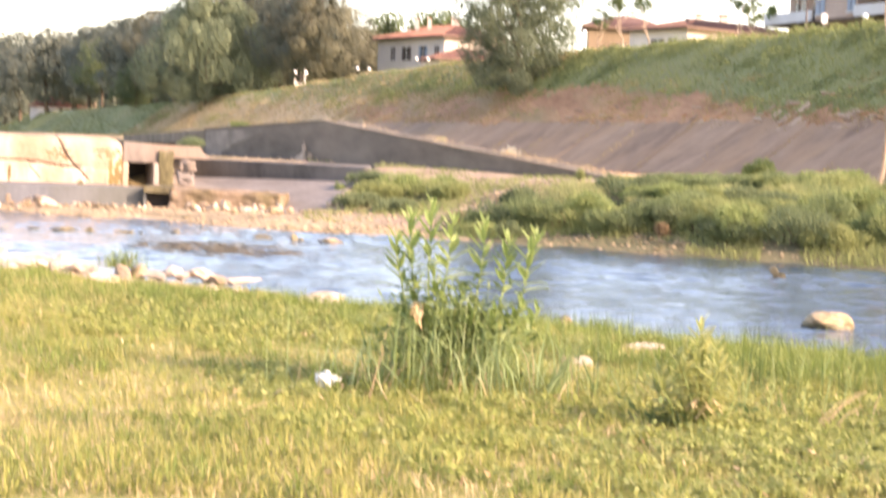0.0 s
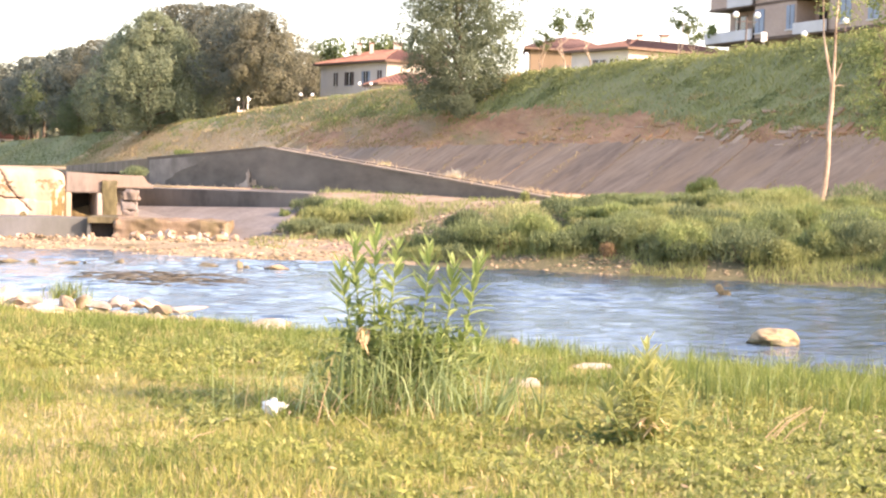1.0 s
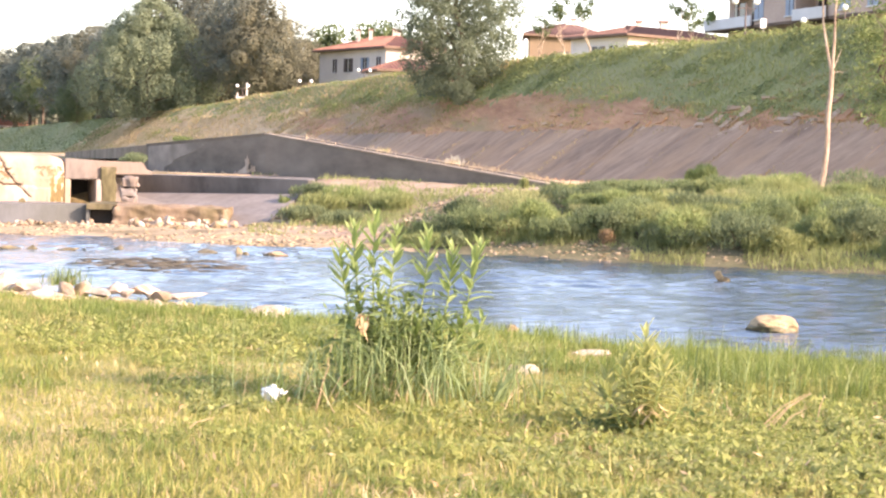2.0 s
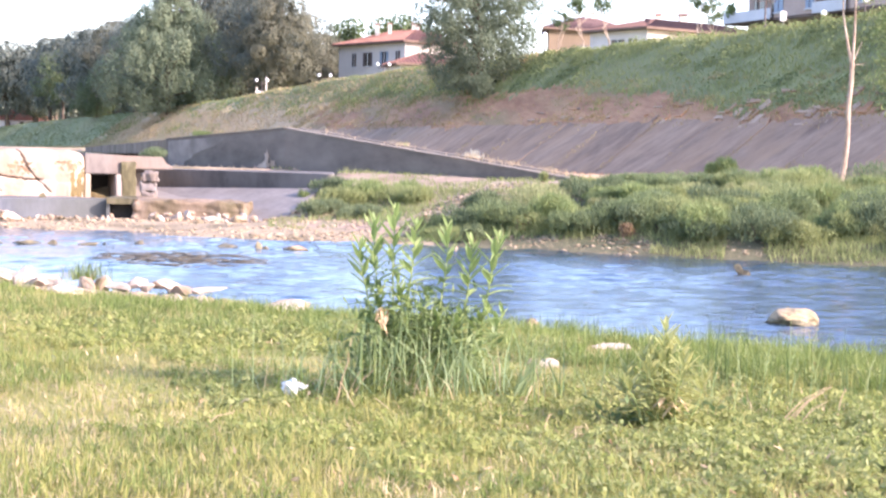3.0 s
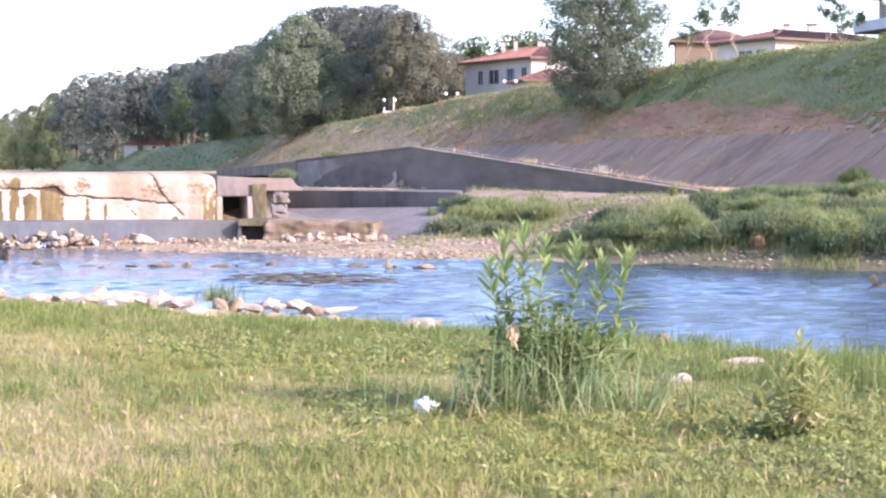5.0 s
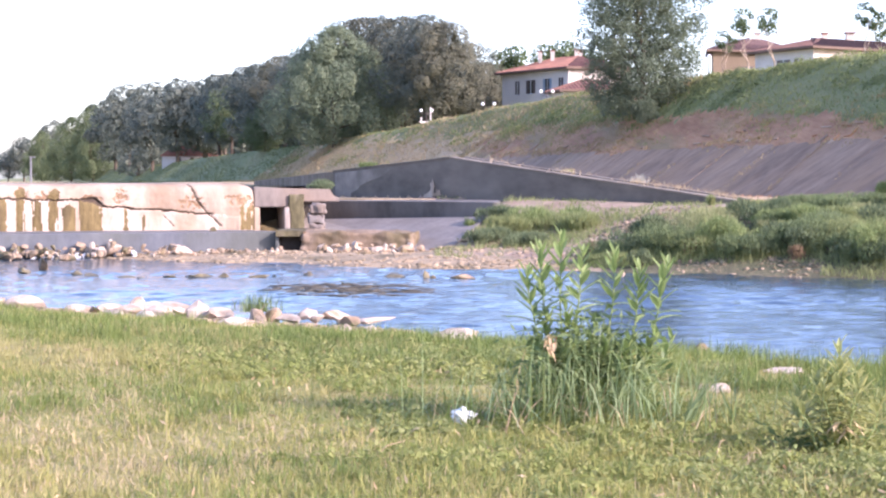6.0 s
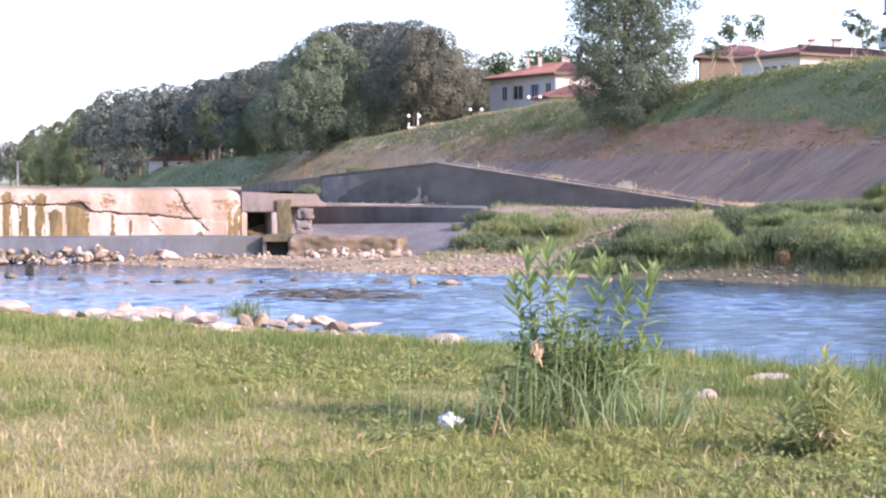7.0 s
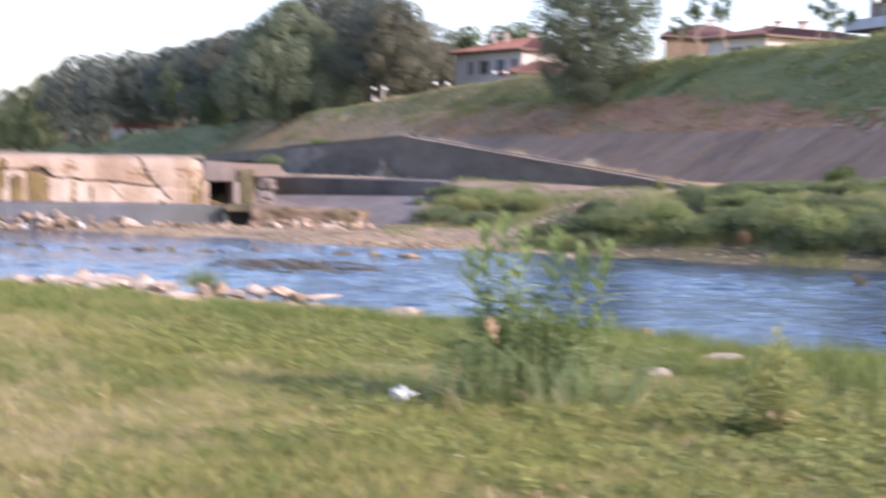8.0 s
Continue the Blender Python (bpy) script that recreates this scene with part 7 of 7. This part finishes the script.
def lance(sp, base, way, length, width, curl=0.35):
    """A lance-shaped leaf with a folded midrib that bends down to its tip."""
    way = Vector(way).normalized()
    side = way.cross(Vector((0, 0, 1)))
    side = side.normalized() if side.length > 0.01 else Vector((1, 0, 0))
    up = side.cross(way)
    v = []
    for t, w in ((0, 0.12), (0.3, 0.9), (0.6, 0.85), (0.85, 0.4), (1, 0.02)):
        p = Vector(base) + way * length * t - Vector((0, 0, 1)) * curl * length * t * t
        v += [p - side * width * w / 2 + up * width * 0.12, p, p + side * width * w / 2 + up * width * 0.12]
    sp.add(v, [q for i in range(4) for q in ((i * 3, i * 3 + 1, i * 3 + 4, i * 3 + 3), (i * 3 + 1, i * 3 + 2, i * 3 + 5, i * 3 + 4))])


def stalk_plant(parent, x, y, top, height_, seed, leaf=0.10, n=34, leaf_mat="leaf_weed", bare=0.25):
    """One upright stem with leaves set round it, denser and steeper at the tip."""
    g = random.Random(seed)
    sp, lf = Soup(), Soup()
    pts = []
    for i in range(7):
        t = i / 6
        pts.append(Vector((x + (top[0] - x) * t + 0.012 * math.sin(t * 7 + seed), y + (top[1] - y) * t, height_ * t)))
    sp.tube(pts, [(0.007 - 0.0008 * i) * (1.35 if height_ > 0.7 else 1) for i in range(7)], 5)
    for i in range(n):
        t = bare + (1 - bare) * (i / n) ** 0.85
        k = min(5, int(t * 6))
        p = pts[k].lerp(pts[k + 1], t * 6 - k)
        a = i * 2.4 + g.uniform(-0.4, 0.4)
        steep = 0.25 + 1.6 * max(0, t - 0.6) / 0.4 + g.uniform(-0.15, 0.3)
        l = leaf * (0.75 + 0.5 * math.sin(t * 2.6)) * g.uniform(0.8, 1.2) * (1.0 - 0.25 * max(0, t - 0.8) / 0.2)
        lance(lf, p, (math.cos(a), math.sin(a), steep), l, l * 0.25, 0.30 if t < 0.7 else 0.1)
    st = part("stem", sp, "stem", parent)
    part("foliage", lf, leaf_mat, st)
    return st


wx, wy = (0.78, 11.10)
wz = land(wx, wy)
weed = thing("tall_weed", pose(wx, wy, wz), "tall leafy green weed clump with lance-shaped leaves", "plant")
K = 11.1 / 3300


def tip(a, b):
    return ((a - 1015) * K, (b - 755) * -K)


for i, (a, b, bx_) in enumerate(((917, 482, 960), (942, 440, 970), (975, 418, 985), (1010, 442, 1000), (1075, 450, 1050), (1122, 478, 1080), (1168, 468, 1095), (1150, 590, 1080), (950, 560, 985), (1035, 570, 1020), (1095, 600, 1060), (985, 540, 1010), (1185, 600, 1100), (1060, 610, 1040))):
    dx, h = tip(a, b)
    bxx = (bx_ - 1015) * K
    stalk_plant(weed, bxx, 0.05 * math.sin(i * 2.1), (dx, 0.12 * math.sin(i * 1.7)), h, 300 + i, leaf=0.145 if b < 500 else 0.12, n=34 if b < 500 else 21, leaf_mat="leaf_weed")
g = np.random.default_rng(9)
# inner leaves in a darker green that paints the clump's own shade
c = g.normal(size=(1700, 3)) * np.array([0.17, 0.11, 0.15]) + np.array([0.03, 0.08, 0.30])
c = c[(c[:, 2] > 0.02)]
part("undergrowth", fast_mesh("undergrowth", *leaves(c, 0.085, g, 0.3, 0.27)), "leaf_dark", weed, "dense lower leaves, coloured dark for the shade inside the clump")
dl = Soup()
wl = random.Random(6)
for i in range(13):
    lance(dl, ((958 - 1015) * K + wl.gauss(0, 0.022), -0.2 + wl.gauss(0, 0.02), 0.52 + wl.uniform(-0.07, 0.05)), (wl.gauss(0, 1), wl.gauss(-0.3, 0.6), wl.uniform(-1.4, 0.6)), wl.uniform(0.04, 0.075), wl.uniform(0.018, 0.03), 0.6)
part("withered_foliage", dl, "dead_leaf", weed, "withered brown leaves")
# grass round the clump
def long_grass(name, n, spread, off, h0, h1, w, lean, material, label):
    a = g.uniform(0, 6.283, n)
    r = np.abs(g.normal(size=n)) * spread + 0.03
    x, y = wx + off + np.cos(a) * r * 1.7, wy - 0.05 + np.sin(a) * r
    return stuff(name, [blades(x, y, height(x, y), g.uniform(h0, h1, n) * np.clip(1.15 - r * 0.6, 0.35, 1), g.uniform(0.6, 1.3, n) * w, lean, g)], material, label)


long_grass("clump_grass", 620, 0.33, -0.05, 0.12, 0.46, 0.007, 1.3, "grass_lush", "long green grass round the tall weed")
long_grass("clump_sedge", 320, 0.27, 0.05, 0.35, 0.8, 0.008, 1.4, "sedge", "arching pale green sedge in the weed clump")
long_grass("front_sedge", 80, 0.30, 0.15, 0.3, 0.6, 0.009, 1.8, "sedge", "upright bluish-green sedge before the weed")
long_grass("clump_straw", 120, 0.36, 0.0, 0.15, 0.5, 0.007, 1.2, "straw", "dry stalks round the tall weed")
# rushes: thin upright stalks
x = np.concatenate([g.uniform((1.41, 11.20)[0], (1.72, 11.20)[0], 22), g.uniform((0.32, 11.00)[0], (0.59, 11.00)[0], 16), g.uniform((1.85, 11.00)[0], (3.72, 11.00)[0], 70)])
y = 11.2 + g.normal(size=len(x)) * 0.35
stuff("rushes", [blades(x, y, height(x, y), g.uniform(0.28, 0.62, len(x)), np.full(len(x), 0.006), 0.45, g)], "leaf_dark", "thin upright rush stalks in the grass", "rushes")

# smaller yellowish weed
vx, vy = (2.03, 9.75)
w2 = thing("yellow_weed", pose(vx, vy, land(vx, vy)), "low yellow-green weed with a withered heart", "plant")
for i in range(15):
    a = i * 2.4
    r = 0.03 + 0.014 * i
    stalk_plant(w2, math.cos(a) * r * 0.5, math.sin(a) * r * 0.5, (math.cos(a) * r * 1.25 - 0.03, math.sin(a) * r * 1.1), 0.58 - 0.018 * i - 0.10 * abs(math.sin(i * 1.9)), 400 + i, leaf=0.115, n=22, leaf_mat="leaf_yellow", bare=0.15)
dl = Soup()
for i in range(9):
    lance(dl, (-0.05 + 0.012 * i, -0.14, 0.16 + 0.02 * (i % 3)), (math.cos(i * 1.7), -0.3, -0.5 + 0.5 * (i % 2)), 0.08, 0.025)
part("withered_foliage", dl, "straw", w2, "withered grey-brown leaves")
# a few low leaves, their shade put into the darker green
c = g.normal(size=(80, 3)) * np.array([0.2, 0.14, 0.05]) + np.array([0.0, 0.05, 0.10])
part("undergrowth", fast_mesh("undergrowth", *leaves(c[c[:, 2] > 0.01], 0.06, g, 0.2, 0.4)), "leaf_dark", w2, "lower leaves, coloured darker for the shade under the weed")
# tuft on the shore rock
tx, ty = (-3.15, 30.20)
n = 230
x, y = tx + g.normal(size=n) * 0.15, ty + g.normal(size=n) * 0.1
stuff("shore_tuft", [blades(x, y, np.full(n, 0.18), g.uniform(0.15, 0.42, n), g.uniform(0.006, 0.012, n), 0.5, g)], "grass_lush", "grass tuft growing beside a shore rock")

# crumpled white paper in the grass
bm = bmesh.new()
bmesh.ops.create_icosphere(bm, subdivisions=4, radius=0.055)
for v in bm.verts:
    n = noise.noise(v.co * 34) * 0.42 + noise.noise(v.co * 80) * 0.22
    v.co *= 1 + n
    v.co.x *= 1.15 + (0.35 if v.co.x > 0 else 0)
    v.co.z *= 0.9 - (0.5 if v.co.x > 0.02 else 0)
me = bpy.data.meshes.new("crumpled_paper")
bm.to_mesh(me)
bm.free()
px, py = (0.07, 11.05)
put("crumpled_paper", me, "tissue", "crumpled white paper lying in the grass", "litter", at=pose(px, py, land(px, py) + 0.065))
# dry twigs lying about
tw = random.Random(14)
for a, d, l, tilt, turn in ((1690, 9.95, 0.33, 0.52, 0.15), (1697, 9.9, 0.30, 0.60, 0.1), (1682, 10.0, 0.34, 0.45, 0.3), (1716, 9.85, 0.20, 0.5, 0.1), (1294, 9.3, 0.11, 0.08, -0.3), (1255, 9.6, 0.13, 0.1, 1.1), (1450, 10.0, 0.12, 1.0, 0.5), (1870, 10.0, 0.4, 0.1, -0.4), (1790, 10.1, 0.14, 1.2, 0.2), (880, 10.6, 0.24, 1.25, 0.1), (895, 12.5, 0.28, 1.3, -0.05), (1215, 10.9, 0.16, 0.3, 0.6), (640, 9.6, 0.2, 0.2, 0.5), (905, 10.8, 0.2, 0.7, 0.4), (420, 20, 0.35, 0.9, 0.4)):
    x, y = (a - 784) / 3300 * d, d
    z = land(x, y)
    e = (x + l * math.cos(tilt) * math.cos(turn), y + l * math.cos(tilt) * math.sin(turn), z + 0.06 + l * math.sin(tilt))
    mid = ((x + e[0]) / 2, (y + e[1]) / 2, (z + 0.03 + e[2]) / 2 + 0.02)
    put("dry_twig", Soup().tube([(x, y, z + 0.01), mid, e], [0.0045, 0.0035, 0.002], 5), "twig", "dry straw-brown stalk in the grass", "twig", "dry stalks in the grass")
put("broken_stick", Soup().tube([(2.84, 9.04, land(2.84, 9.04)), (2.85, 9.05, land(2.84, 9.04) + 0.045), (2.875, 9.06, land(2.84, 9.04) + 0.085)], [0.011, 0.010, 0.007], 6), "straw", "short pale broken stick standing in the grass", "twig")
# a leaning sheaf of rushes with a withered foot, and single tall rushes
sx, sy = 1.37, 10.82
sheaf = thing("rush_sheaf", pose(sx, sy, land(sx, sy)), "leaning sheaf of bluish-green rushes with a withered reddish foot", "plant")
sr_ = random.Random(41)
for i in range(17):
    bx0, by0 = sr_.gauss(0, 0.022), sr_.gauss(0, 0.03)
    h_, l_ = sr_.uniform(0.24, 0.46), sr_.uniform(0.3, 0.62)
    w_ = sr_.uniform(0.0035, 0.0055)
    part("stalk", Soup().tube([(bx0, by0, -0.01), (bx0 + h_ * l_ * 0.4, by0, h_ * 0.5), (bx0 + h_ * l_, by0 + sr_.gauss(0, 0.03), h_)], [w_, w_ * 0.85, 0.001], 5), "sedge" if i % 3 else "stem", sheaf)
dl = Soup()
for i in range(9):
    lance(dl, (sr_.gauss(-0.01, 0.025), -0.03 + sr_.gauss(0, 0.02), sr_.uniform(0.01, 0.07)), (sr_.gauss(0.1, 1), -0.4, sr_.uniform(-0.5, 0.4)), sr_.uniform(0.06, 0.11), sr_.uniform(0.012, 0.02), 0.5)
part("withered_foliage", dl, "dead_leaf", sheaf, "withered reddish-brown leaves")
for x, y, h_, l_ in ((2.44, 10.47, 0.30, 0.2), (2.48, 10.09, 0.27, 0.2), (2.72, 10.24, 0.24, 0.15), (3.05, 11.60, 0.24, 0.2), (3.22, 11.70, 0.28, 0.3), (2.86, 10.30, 0.25, 0.2), (1.17, 10.46, 0.34, -0.5), (1.80, 10.75, 0.22, -0.4), (3.05, 10.55, 0.22, 0.1)):
    z = land(x, y)
    put("rush", Soup().tube([(x, y, z - 0.01), (x + h_ * l_ * 0.4, y, z + h_ * 0.55), (x + h_ * l_, y + 0.02, z + h_)], [0.0042, 0.0036, 0.0012], 5), "sedge" if l_ < 0 else "stem", "single tall green rush in the grass", "plant", "tall rushes in the grass")
rock("stone", 1.73, 10.23, 0.15, 0.12, 0.045, "rock_wet", "small dark flat shape half hidden in the grass")
# white water between the rocks below the weir
for a, d, w in ((-20, 55.6, 0.4), (8, 55.5, 0.35), (24, 55.8, 0.3), (44, 55.4, 0.4), (62, 55.7, 0.3), (122, 55.5, 0.4), (134, 55.8, 0.25), (222, 55.6, 0.3), (-6, 56.2, 0.22), (14, 56.1, 0.2), (34, 56.2, 0.25), (53, 56.1, 0.2), (78, 56.0, 0.22), (112, 56.1, 0.2), (190, 56.0, 0.2)):
    x, y = (a - 784) / 3300 * d, d
    me = rock_mesh("white_water", int(a + 900), 3, 0.6, 0.8, 3)
    put("white_water", smooth(me), "foam", "white water spilling between the rocks", "water", "spills below the weir", "structure", at=Matrix.Translation((x, y, land(x, y) + 0.06)) @ Matrix.Diagonal((w * 0.45, 0.7, 0.34, 1)))
